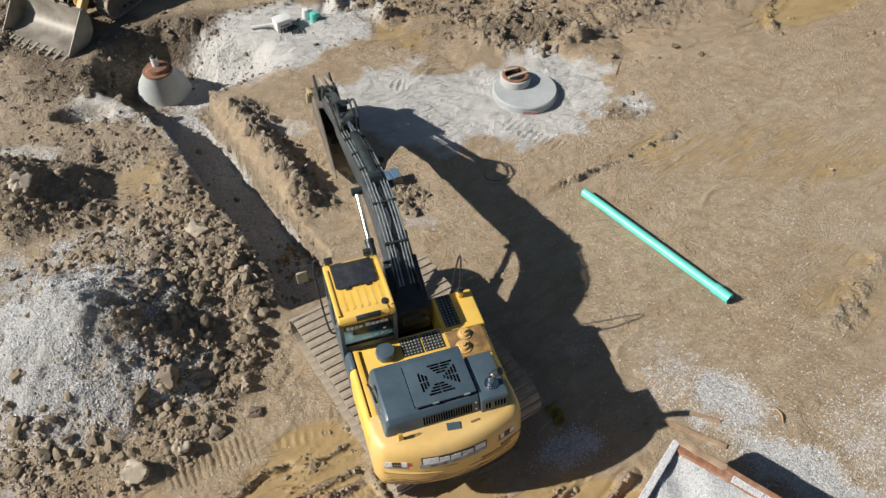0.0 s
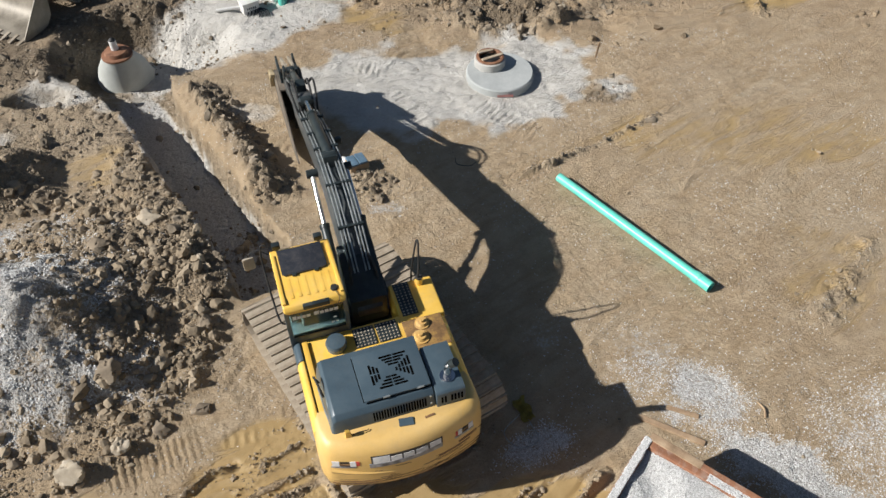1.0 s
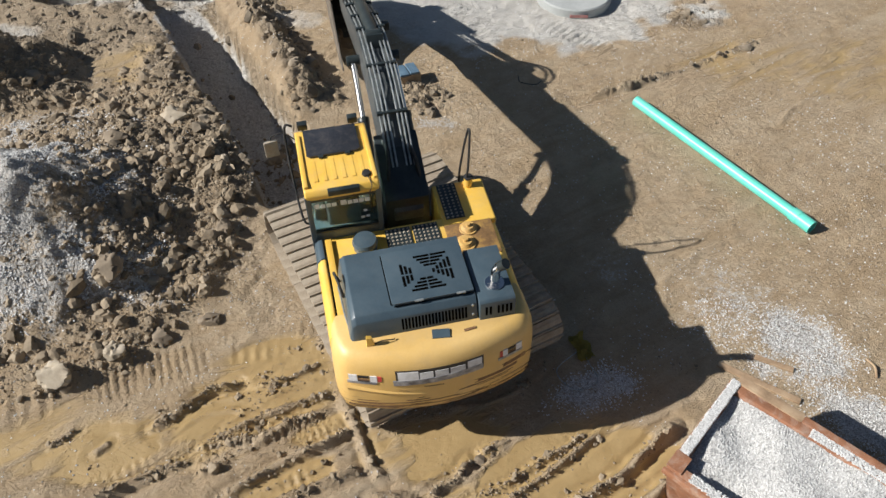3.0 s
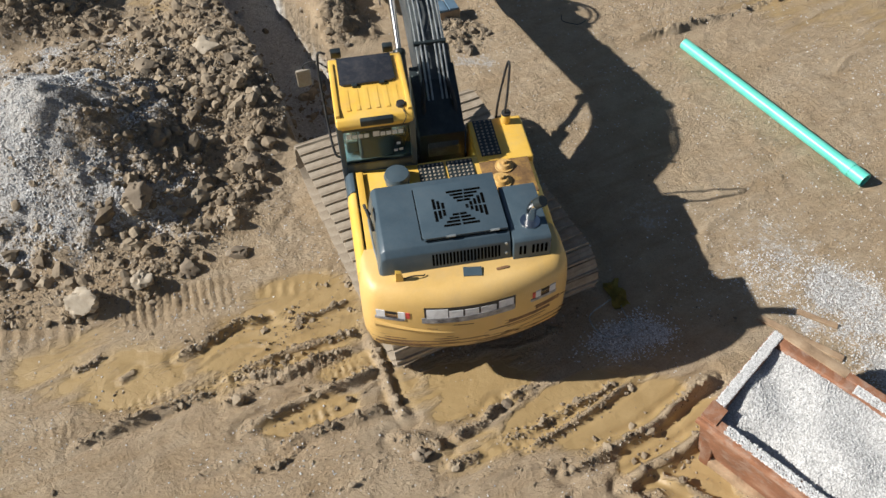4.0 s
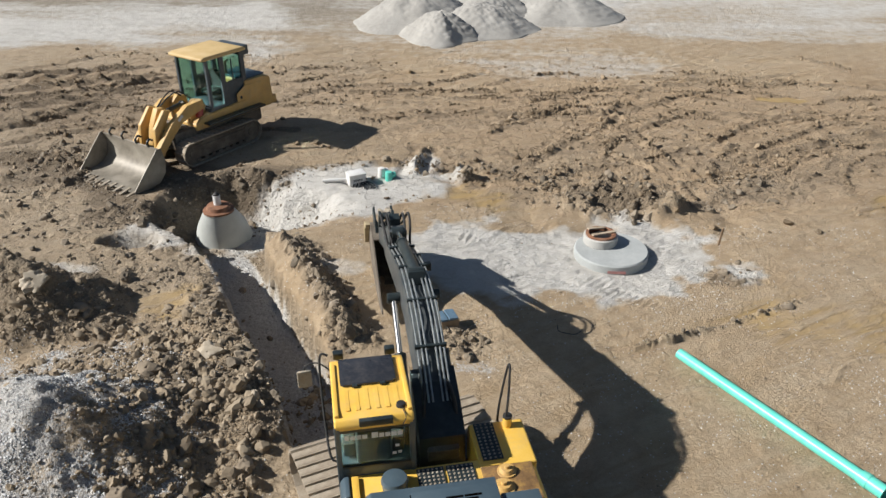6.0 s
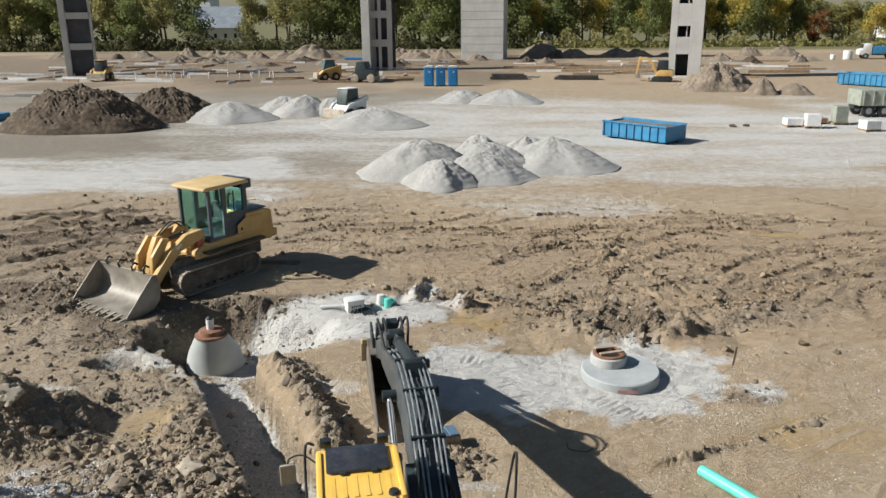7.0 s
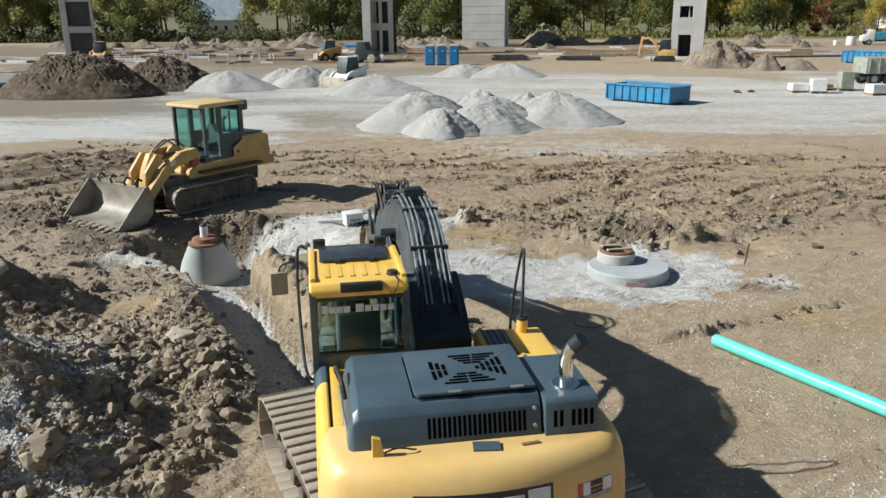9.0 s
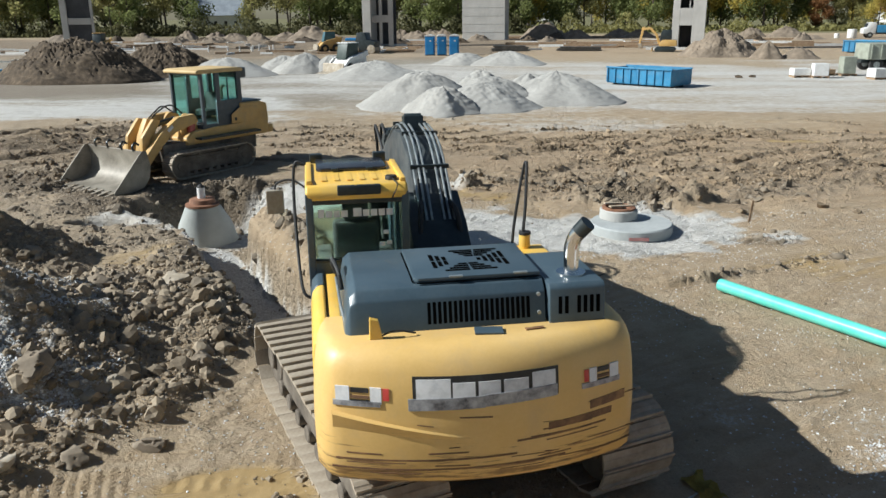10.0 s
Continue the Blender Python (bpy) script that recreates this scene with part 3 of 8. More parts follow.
    sand = np.maximum(np.maximum(sand, pad), 0.7 * (1 - step(0.35, 0.62, side)) * step(0.1, 0.25, s) * (1 - step(0.85, 0.98, s)))
    sand = np.maximum(sand, 0.95 * (1 - step(0.48, 0.66, d)) * step(0.1, 0.25, s) * (1 - step(0.8, 0.95, s)))
    wet = np.maximum.reduce([
        0.95 * blob(x, y, -2.6, 6.5, 1.5, 0.62, 28, 0.5, 0.5), 0.8 * blob(x, y, -2.6, 7.1, 0.9, 0.45, 25, 0.5, 0.5), 0.62 * blob(x, y, -5.5, 5.55, 1.15, 0.55, 19, 0.5, 0.6), 0.95 * blob(x, y, -1.85, 5.3, 0.8, 0.26, 28, 0.4, 0.5, 1.5), 0.72 * blob(x, y, -4.4, 5.5, 1.0, 0.42, 25, 0.5, 0.6, 1.5), 0.6 * blob(x, y, -3.2, 5.7, 1.3, 0.5, 28, 0.6, 0.7),
        0.95 * blob(x, y, 0.25, 5.95, 1.15, 0.55, 14, 0.5, 0.5), blob(x, y, 1.5, 5.72, 1.1, 0.4, 36, 0.4, 0.4, 1.5), blob(x, y, 2.2, 5.75, 1.15, 0.42, 35, 0.4, 0.4), blob(x, y, 2.8, 5.42, 0.8, 0.38, 46, 0.3, 0.4), blob(x, y, 3.12, 4.97, 0.6, 0.34, -25, 0.3, 0.4), 0.8 * blob(x, y, 3.2, 5.75, 0.5, 0.35, 45, 0.3, 0.3), 0.8 * blob(x, y, -1.4, 6.05, 0.7, 0.25, 28, 0.5, 0.5, 1.5), 0.62 * blob(x, y, 0.6, 5.25, 1.0, 0.3, 30, 0.6, 0.7),
        0.55 * blob(x, y, -7.6, 14.2, 0.8, 0.7, 0, 0.6, 0.9, 1.6), 0.6 * blob(x, y, -1.5, 20.6, 1.6, 0.7, -15, 0.5, 0.6), 0.5 * blob(x, y, 8.5, 15.5, 3.0, 1.6, 0, 0.5, 0.7, 0.5),
        0.45 * blob(x, y, 8.8, 10.8, 1.2, 1.8, -20, 0.5, 0.7, 0.6), 0.8 * blob(x, y, 11.8, 22.5, 3.2, 1.0, 30, 0.3, 0.4, 0.4), 0.8 * blob(x, y, 9.0, 30.5, 0.9, 0.35, 0, 0.3, 0.4),
        0.7 * blob(x, y, 2, 72, 3, 2.5, 0, 0.3, 0.4, 0.2)])
    wet = np.where(near > 0.01, wet, 0.6 * blob(x, y, 6, 74, 4, 2.0, 0, 0.3, 0.4, 0.2))
    for line, h, w, r in NEAR_RUTS:
        wet = wet * (1 - 0.8 * np.clip(rut(x, y, line, 1.0, w * 1.25, 0.3), 0, 1))
    loose = np.maximum(step(0.12, 0.5, heap(x, y)), step(0.05, 0.5, dug(x, y)))
    for line, h, w, r in MID_RUTS:
        loose = np.maximum(loose, np.clip(rut(x, y, line, 1.0, w * 1.3, 0.5), 0, 0.85))
    lip, s = along(x, y, [(-5.35, 17.0), (-4.0, 14.95), (-2.75, 12.9)])
    loose = np.maximum(loose, (1 - step(0.3, 0.55, lip)) * (1 - step(0.85, 1.0, s)))
    lip, s = along(x, y, [(-8.0, 16.2), (-7.2, 15.1), (-5.8, 13.2), (-3.8, 10.6)])
    loose = np.maximum(loose, 0.75 * (1 - step(0.2, 0.6, lip)))
    loose = np.maximum.reduce([loose, blob(x, y, -8.8, 20.7, 2.2, 0.8, 8, 0.4, 0.5), 0.7 * blob(x, y, -10.3, 18.2, 2.2, 0.8, 8, 0.4, 0.6), 0.35 * blob(x, y, -14.2, 19.6, 1.8, 1.3, 30, 0.4, 0.6), 0.7 * blob(x, y, -9.5, 16.9, 1.8, 0.7, 0, 0.5, 0.8), 0.25 * blob(x, y, -12.8, 17.6, 3.0, 1.8, 10, 0.5, 0.8), blob(x, y, -10.6, 13.7, 2.6, 1.4, 0, 0.4, 0.6), 0.6 * blob(x, y, -9.5, 15.0, 2.6, 1.0, 10, 0.5, 1.0), 0.9 * blob(x, y, -15, 22.5, 3.0, 1.2, 15, 0.5, 0.9),
                               0.7 * blob(x, y, -1.0, 13.6, 0.6, 0.5, 0, 0.4, 0.6), 0.6 * blob(x, y, 4.9, 17.1, 0.7, 0.5, 0, 0.4, 0.6), 0.8 * blob(x, y, -17, 26, 7, 2.6, 18, 0.5, 0.8, 0.5), 0.5 * blob(x, y, -3.6, 9.3, 0.45, 1.3, 28, 0.4, 0.6, 1.2), 0.85 * blob(x, y, 2.6, 21.0, 2.0, 0.9, 10, 0.4, 0.6), 0.7 * blob(x, y, 1.0, 24.0, 5, 1.6, 15, 0.6, 0.9, 0.6), 0.7 * blob(x, y, 8.5, 23.6, 4, 1.0, 32, 0.6, 0.8, 0.6), 0.6 * blob(x, y, -5, 26.5, 6, 1.2, 5, 0.6, 0.9, 0.6)])
    moist = np.maximum.reduce([
        0.75 * blob(x, y, -10.4, 18.3, 2.2, 0.9, 10, 0.5, 0.6), blob(x, y, -8.9, 21.1, 3.2, 1.0, 8, 0.5, 0.6), 0.6 * blob(x, y, -14.0, 20.6, 2.8, 1.2, 20, 0.5, 0.7), 0.7 * blob(x, y, -6.8, 14.6, 1.0, 2.6, 35, 0.6, 0.9), 0.9 * blob(x, y, -9.5, 14.0, 3.0, 1.6, 0, 0.6, 0.8),
        0.6 * blob(x, y, -13, 24, 9, 3.0, 10, 0.6, 0.9, 0.6), np.clip((1.7 - 0.4 * step(-6, 2, x)) * step(19, 23, y) * (1 - step(33, 40, y)) * (fbm((x * 0.97 + y * 0.22) * 0.2, (y * 0.97 - x * 0.22) * 1.5, 5, 0.6) + 0.04), 0, 0.8), 0.9 * blob(x, y, -9.8, 13.2, 2.4, 1.2, 0, 0.5, 0.6),
        0.8 * blob(x, y, -5.2, 10.8, 1.6, 2.0, 30, 0.5, 0.8), 0.7 * blob(x, y, -4.5, 15.0, 1.6, 0.5, -57, 0.5, 0.7), 0.75 * blob(x, y, 2.7, 21.1, 1.9, 0.7, 10, 0.5, 0.6), 0.8 * blob(x, y, -17.5, 26.2, 6, 2.4, 18, 0.5, 0.9, 0.6),
        0.6 * blob(x, y, 8.0, 23.2, 4, 0.9, 32, 0.5, 0.8), 0.6 * blob(x, y, 4.9, 17.0, 0.8, 0.5, 0, 0.5, 0.7), 0.5 * blob(x, y, 0.8, 24.6, 3.5, 1.2, 40, 0.6, 0.9), 0.5 * blob(x, y, -6.0, 23.6, 4, 0.8, 5, 0.6, 0.9),
        0.2 * blob(x, y, -0.5, 3.6, 5.5, 1.2, -8, 0.6, 0.9, 0.8), 0.68 * blob(x, y, -60, 140, 75, 56, 0, 0.35, 0.7, 0.1), 0.5 * blob(x, y, -33, 48, 18, 5, 0, 0.5, 0.9, 0.25), 0.6 * blob(x, y, -21, 28, 10, 4.5, 12, 0.5, 0.9, 0.4), 0.42 * blob(x, y, 45, 145, 80, 46, 0, 0.4, 0.7, 0.1), 0.5 * blob(x, y, -29, 89, 24, 8, 0, 0.6, 0.9, 0.15)])
    moist = np.maximum(moist, 0.16 * step(-5.0, -8.5, x) * step(9.5, 12.5, y) * (1 - step(30, 36, y)))
    moist = moist * (1 - 0.5 * step(-3.0, -5.0, x) * step(8, 9, y) * (1 - step(16.5, 18.5, y))) * (1 - 0.4 * step(21, 23, y) * (1 - step(38, 45, y)))
    for line, h, w, r in MID_RUTS:
        if line[0][1] > 21.5:
            xs, ys, far = [q[0] for q in line], [q[1] for q in line], 4 * w + 0.3
            k = (x > min(xs) - far) & (x < max(xs) + far) & (y > min(ys) - far) & (y < max(ys) + far)
            if k.any():
                d, t = along(x[k], y[k], line)
                deep = 0.95 if line[0][0] < -13 else 0.5
                moist[k] = np.maximum(moist[k], deep * (1 - step(w * 0.8, w * 3.0, d + 0.3 * fbm(x[k] * 1.7, y[k] * 1.7, 3))))
    loose = loose * (1 - 0.6 * step(21.5, 24, y))
    return gravel, np.clip(sand, 0, 1), np.clip(wet, 0, 1), np.clip(loose, 0, 1), moist


def ground_z(x, y, masks=None):
    x, y = np.asarray(x, float), np.asarray(y, float)
    near = 1 - step(30, 60, y)
    gravel, sand, wet, loose, moist = masks or ground_masks(x, y)
    z = 0.05 * fbm(x * 0.3, y * 0.3, 4) * near
    # dragged, streaky soil, as tracks leave it
    u = x * 0.94 + y * 0.34
    v = -x * 0.34 + y * 0.94
    z = z + near * (1 - wet) * (0.012 * fbm(u * 0.7, v * 2.4, 3) + 0.022 * fbm(x * 1.1, y * 1.1, 3) + 0.05 * np.clip(fbm(x * 2.9 + 40, y * 2.9, 3) - 0.28, 0, 1) + 0.02 * fbm(x * 4, y * 4, 2, 0.6))
    far_ruts = step(19, 23, y) * (1 - step(33, 40, y))
    z = z + far_ruts * (1 - 0.4 * step(0, 6, x)) * (0.05 * fbm(u * 0.3, v * 1.0, 3) + 0.07 * np.clip(fbm(u * 0.5, v * 4.2, 4) - 0.05, 0, 1) + 0.02 * fbm(x * 5, y * 5, 3)) + 0.03 * step(34, 40, y) * fbm(x * 0.4, y * 0.9, 3) * (1 - step(140, 170, y))
    for line, h, w, r in RUTS:
        z = z + rut(x, y, line, h, w, r)
    for line, w, pitch, high in TRACK_PRINTS:
        xs, ys = [q[0] for q in line], [q[1] for q in line]
        k = (x > min(xs) - w) & (x < max(xs) + w) & (y > min(ys) - w) & (y < max(ys) + w)
        if k.any():
            d, s = along(x[k], y[k], line)
            n = sum(math.dist(a, b) for a, b in zip(line, line[1:])) / pitch
            worn_off = step(-0.35, 0.15, fbm(x[k] * 1.7, y[k] * 1.7, 2))
            z[k] = z[k] + (1 - step(w * 0.75, w, d)) * worn_off * (high * (np.abs((s * n) % 1 - 0.5) < 0.2) - 0.55 * high) * step(0, 0.06, s) * (1 - step(0.94, 1, s))
    hp = heap(x, y)
    z = z * (1 - 0.4 * wet) - 0.02 * wet + hp - dug(x, y)
    # lips thrown up along the trench
    d, s = along(x, y, [(-5.7, 16.9), (-4.3, 14.9), (-3.0, 12.9)])
    z = z + 0.46 * np.exp(-(d / 0.40) ** 2) * (1 - step(0.75, 1.0, s)) * (1 + 0.9 * fbm(x * 1.6, y * 1.6, 4, 0.6))
    d, s = along(x, y, [(-7.3, 15.1), (-5.9, 13.2), (-3.9, 10.6)])
    z = z + 0.13 * np.exp(-(d / 0.5) ** 2) * (1 + 0.6 * fbm(x * 2, y * 2, 3))
    rough = loose * near * (1 - 0.55 * gravel) * (1 - 0.65 * step(0.25, 0.9, dug(x, y))) * (1 - 0.6 * np.clip(sand, 0, 1))
    z = z + rough * (1 - 0.5 * step(21, 26, y)) * (0.34 * (np.abs(fbm(x * 1.1, y * 1.1, 4, 0.6)) - 0.15) + 0.10 * (0.3 - np.abs(fbm(x * 4.1, y * 4.1, 3, 0.6))))
    k = rough > 0.02
    wx, wy = x[k] + 0.12 * fbm(x[k] * 3, y[k] * 3, 2), y[k] + 0.12 * fbm(x[k] * 3 + 9, y[k] * 3, 2)
    clump = np.zeros(x.shape)
    clump[k] = (0.15 * lumps(wx * 2.9, wy * 2.9) + 0.09 * lumps(wx * 6.3 + 3, wy * 6.3) - 0.05) * (1 - 0.5 * step(21, 26, y[k] + 0.3 * np.clip(x[k], 0, 9))) * step(-0.35, 0.25, fbm(wx * 0.9 + 4, wy * 0.9, 2))
    z = z + rough * clump
    z = z + near * sand * (0.05 * fbm(x * 1.2, y * 1.2, 3) + 0.035 * fbm(u * 1.6, v * 4.5, 3) + 0.02 * fbm(x * 6, y * 6, 3))
    flat = blob(x, y, -11.4, 21.3, 1.9, 1.7, 0, 0.3, 0.2)
    z = z * (1 - 0.85 * flat) - 0.05 * flat
    # the dust bed round the slab lies a little lower
    return z - 0.12 * blob(x, y, 1.9, 17.7, 2.6, 1.8, 8, 0.5, 0.2)


def spaced(lo, a, b, hi, fine, grow):
    mid = list(np.arange(a, b, fine))
    up, d, v = [], fine, mid[-1]
    while v < hi:
        d *= grow
        v += d
        up.append(v)
    dn, d, v = [], fine, a
    while v > lo:
        d *= grow
        v -= d
        dn.append(v)
    return np.array(dn[::-1] + mid + up)


gx = np.concatenate([spaced(-900, -22.0, -14.0, -14.0, 0.085, 1.045), np.arange(-14.0, -6.0, 0.05), np.arange(-5.97, 3.8, 0.036), spaced(3.8, 3.82, 8.0, 900, 0.05, 1.027)])
gx = np.unique(gx)
gx = gx[np.concatenate([[True], np.diff(gx) > 0.02])]
gy = np.concatenate([spaced(-500, 3.2, 4.2, 4.2, 0.05, 1.12), np.arange(4.2, 7.2, 0.034), np.arange(7.2, 22.0, 0.05)])
gy = np.concatenate([gy[gy < 22.0], np.arange(22.0, 33.0, 0.055), np.arange(33.0, 36.0, 0.09), spaced(36, 36.0, 36.2, 1600, 0.10, 1.035)])
gy = gy[np.concatenate([[True], np.diff(gy) > 0.01])]
GX, GY = np.meshgrid(gx, gy)
MASKS = ground_masks(GX, GY)
GZ = ground_z(GX, GY, MASKS)
ground_mesh = bpy.data.meshes.new("ground")
nx, ny = len(gx), len(gy)
idx = np.arange(nx * ny).reshape(ny, nx)
quads = np.stack([idx[:-1, :-1], idx[:-1, 1:], idx[1:, 1:], idx[1:, :-1]], -1).reshape(-1, 4)
ground_mesh.vertices.add(nx * ny)
ground_mesh.vertices.foreach_set("co", np.stack([GX, GY, GZ], -1).ravel().astype(np.float32))
ground_mesh.loops.add(quads.size)
ground_mesh.loops.foreach_set("vertex_index", quads.ravel().astype(np.int32))
ground_mesh.polygons.add(len(quads))
ground_mesh.polygons.foreach_set("loop_start", np.arange(0, quads.size, 4, dtype=np.int32))
ground_mesh.polygons.foreach_set("use_smooth", np.ones(len(quads), dtype=bool))
ground_mesh.update(calc_edges=True)
for nm, val in zip(("gravel", "sand", "wet", "loose", "moist"), MASKS):
    at = ground_mesh.attributes.new(nm, "FLOAT", "POINT")
    at.data.foreach_set("value", np.ascontiguousarray(val.ravel(), dtype=np.float32))
grass = step(180, 192, GY)
grey = np.maximum(0.85 * step(33, 44, GY) * (1 - 0.75 * step(-14, 2, GX)) * (1 - 0.75 * step(80, 92, GY)), 0.22 * step(-5, -9, GX) * step(9, 13, GY))
tread = np.maximum.reduce([blob(GX, GY, -2.6, 5.6, 3.2, 1.1, 30, 0.4, 0.6), blob(GX, GY, 0.6, 5.4, 2.4, 0.7, 33, 0.4, 0.6), blob(GX, GY, -12.9, 19.3, 1.5, 1.0, 60, 0.4, 0.5), blob(GX, GY, 6, 25, 9, 3.5, 25, 0.5, 0.8), blob(GX, GY, -16, 25.5, 7, 3.5, 15, 0.5, 0.8), 0.2 * blob(GX, GY, 8.5, 14, 3, 5, 0, 0.5, 0.9)])
brown = np.maximum.reduce([blob(GX, GY, 5, 26, 15, 6.5, 12, 0.5, 0.8, 0.3), 0.7 * blob(GX, GY, -12, 28, 10, 4, 8, 0.5, 0.8, 0.3), step(84, 100, GY) * (1 - step(190, 200, GY)) * (0.75 - 0.35 * step(-10, 10, GX) + 0.5 * fbm(GX * 0.06, GY * 0.12, 3))])
for nm, val in (("grey", grey), ("tread", tread), ("brown", brown)):
    at = ground_mesh.attributes.new(nm, "FLOAT", "POINT")
    at.data.foreach_set("value", np.ascontiguousarray(val.ravel(), dtype=np.float32))
at = ground_mesh.attributes.new("grass", "FLOAT", "POINT")
at.data.foreach_set("value", np.ascontiguousarray(grass.ravel(), dtype=np.float32))
ground = tagged(new("ground", ground_mesh), "tan and grey building site soil with ruts, puddles and a trench", "ground", kind="structure")

SOIL, nt, b = nodes_of("site soil")
big, mid, fine = noise_of(nt, 0.35, 6, 0.6, warp=0.4), noise_of(nt, 2.2, 8, 0.65, warp=0.3), noise_of(nt, 14, 8, 0.7)
soil = ramp(nt, mid, [(0.25, (0.275, 0.203, 0.126)), (0.5, (0.40, 0.302, 0.194)), (0.78, (0.50, 0.394, 0.265))])
soil = mix(nt, ramp(nt, big, [(0.38, (0, 0, 0)), (0.66, (0.8, 0.8, 0.8))]), soil, ramp(nt, fine, [(0.3, (0.37, 0.288, 0.192)), (0.7, (0.50, 0.40, 0.278))]))
loose_c = ramp(nt, mix(nt, 0.5, mid, fine), [(0.3, (0.175, 0.138, 0.094)), (0.52, (0.32, 0.256, 0.178)), (0.75, (0.46, 0.377, 0.27))])
smear = nt.nodes.new("ShaderNodeMapping")
smear.vector_type = "TEXTURE"
smear.inputs["Rotation"].default_value, smear.inputs["Scale"].default_value = (0, 0, radians(34)), (2.2, 0.42, 1)
tcs = nt.nodes.new("ShaderNodeTexCoord")
nt.links.new(tcs.outputs["Object"], smear.inputs["Vector"])
sn = nt.nodes.new("ShaderNodeTexNoise")
sn.inputs["Scale"].default_value, sn.inputs["Detail"].default_value, sn.inputs["Roughness"].default_value, sn.inputs["Distortion"].default_value = 1.3, 7, 0.62, 0.9
nt.links.new(smear.outputs["Vector"], sn.inputs["Vector"])
soil = mix(nt, ramp(nt, sn.outputs["Fac"], [(0.46, (0, 0, 0)), (0.68, (0.75, 0.75, 0.75))]), soil, ramp(nt, fine, [(0.3, (0.29, 0.205, 0.115)), (0.7, (0.40, 0.29, 0.17))]))
soil = mix(nt, ramp(nt, sn.outputs["Fac"], [(0.30, (0.6, 0.6, 0.6)), (0.44, (0, 0, 0))]), soil, (0.43, 0.345, 0.24))
soil = mix(nt, attr(nt, "grey"), soil, ramp(nt, mix(nt, 0.5, mid, fine), [(0.3, (0.185, 0.160, 0.125)), (0.5, (0.265, 0.238, 0.195)), (0.72, (0.36, 0.332, 0.283))]))
soil = mix(nt, calc(nt, "MULTIPLY", attr(nt, "brown"), 0.5), soil, ramp(nt, mix(nt, 0.5, mid, fine), [(0.3, (0.235, 0.158, 0.092)), (0.5, (0.335, 0.238, 0.147)), (0.72, (0.44, 0.33, 0.218))]))
soil = mix(nt, calc(nt, "MULTIPLY", attr(nt, "loose"), 0.9), soil, loose_c)
moist_f = ramp(nt, calc(nt, "ADD", attr(nt, "moist"), calc(nt, "MULTIPLY", calc(nt, "SUBTRACT", mid, 0.5), 1.1)), [(0.3, (0, 0, 0)), (0.75, (0.85, 0.85, 0.85))])
soil = mix(nt, moist_f, soil, ramp(nt, fine, [(0.3, (0.105, 0.078, 0.050)), (0.7, (0.205, 0.158, 0.107))]))
wet_c = ramp(nt, mid, [(0.3, (0.32, 0.220, 0.097)), (0.7, (0.405, 0.288, 0.138))])
wet_f = ramp(nt, calc(nt, "ADD", attr(nt, "wet"), calc(nt, "ADD", calc(nt, "MULTIPLY", calc(nt, "SUBTRACT", mid, 0.5), 0.5), calc(nt, "MULTIPLY", calc(nt, "SUBTRACT", sn.outputs["Fac"], 0.5), 1.3))), [(0.35, (0, 0, 0)), (0.68, (1, 1, 1))])
soil = mix(nt, wet_f, soil, wet_c)
sand_c = ramp(nt, mix(nt, 0.6, mid, fine), [(0.25, (0.41, 0.385, 0.335)), (0.5, (0.535, 0.515, 0.475)), (0.8, (0.625, 0.615, 0.585))])
# raked streaks and scuffs in the stone dust
drag = nt.nodes.new("ShaderNodeMapping")
drag.vector_type = "TEXTURE"
drag.inputs["Rotation"].default_value, drag.inputs["Scale"].default_value = (0, 0, radians(9)), (2.6, 0.5, 1)
nt.links.new(tcs.outputs["Object"], drag.inputs["Vector"])
dn = nt.nodes.new("ShaderNodeTexNoise")
dn.inputs["Scale"].default_value, dn.inputs["Detail"].default_value, dn.inputs["Roughness"].default_value, dn.inputs["Distortion"].default_value = 0.9, 9, 0.72, 1.2
nt.links.new(drag.outputs["Vector"], dn.inputs["Vector"])
sand_c = mix(nt, ramp(nt, dn.outputs["Fac"], [(0.54, (0, 0, 0)), (0.70, (0.6, 0.6, 0.6))]), sand_c, (0.30, 0.272, 0.225))
sand_f = ramp(nt, calc(nt, "ADD", attr(nt, "sand"), calc(nt, "MULTIPLY", calc(nt, "SUBTRACT", mid, 0.5), 0.8)), [(0.25, (0, 0, 0)), (0.75, (1, 1, 1))])
grain = noise_of(nt, 38, 5, 0.75)
soil = mix(nt, calc(nt, "SUBTRACT", 0.55, calc(nt, "MULTIPLY", wet_f, 0.45)), soil, ramp(nt, grain, [(0.30, (0.55, 0.55, 0.55)), (0.5, (1.0, 1.0, 1.0)), (0.72, (1.12, 1.12, 1.12))]), "MULTIPLY")
soil = mix(nt, sand_f, soil, sand_c)
vor = nt.nodes.new("ShaderNodeTexVoronoi")
vor.inputs["Scale"].default_value = 52
tcv = nt.nodes.new("ShaderNodeTexCoord")
nt.links.new(tcv.outputs["Object"], vor.inputs["Vector"])
grav_c = ramp(nt, vor.outputs["Color"], [(0.1, (0.33, 0.32, 0.30)), (0.5, (0.49, 0.482, 0.465)), (0.9, (0.66, 0.655, 0.64))])
grav_f = ramp(nt, calc(nt, "ADD", calc(nt, "ADD", attr(nt, "gravel"), calc(nt, "MULTIPLY", calc(nt, "SUBTRACT", mid, 0.5), 0.9)), calc(nt, "MULTIPLY", calc(nt, "SUBTRACT", fine, 0.5), 1.5)), [(0.36, (0, 0, 0)), (0.72, (0.9, 0.9, 0.9))])
soil = mix(nt, grav_f, soil, grav_c)
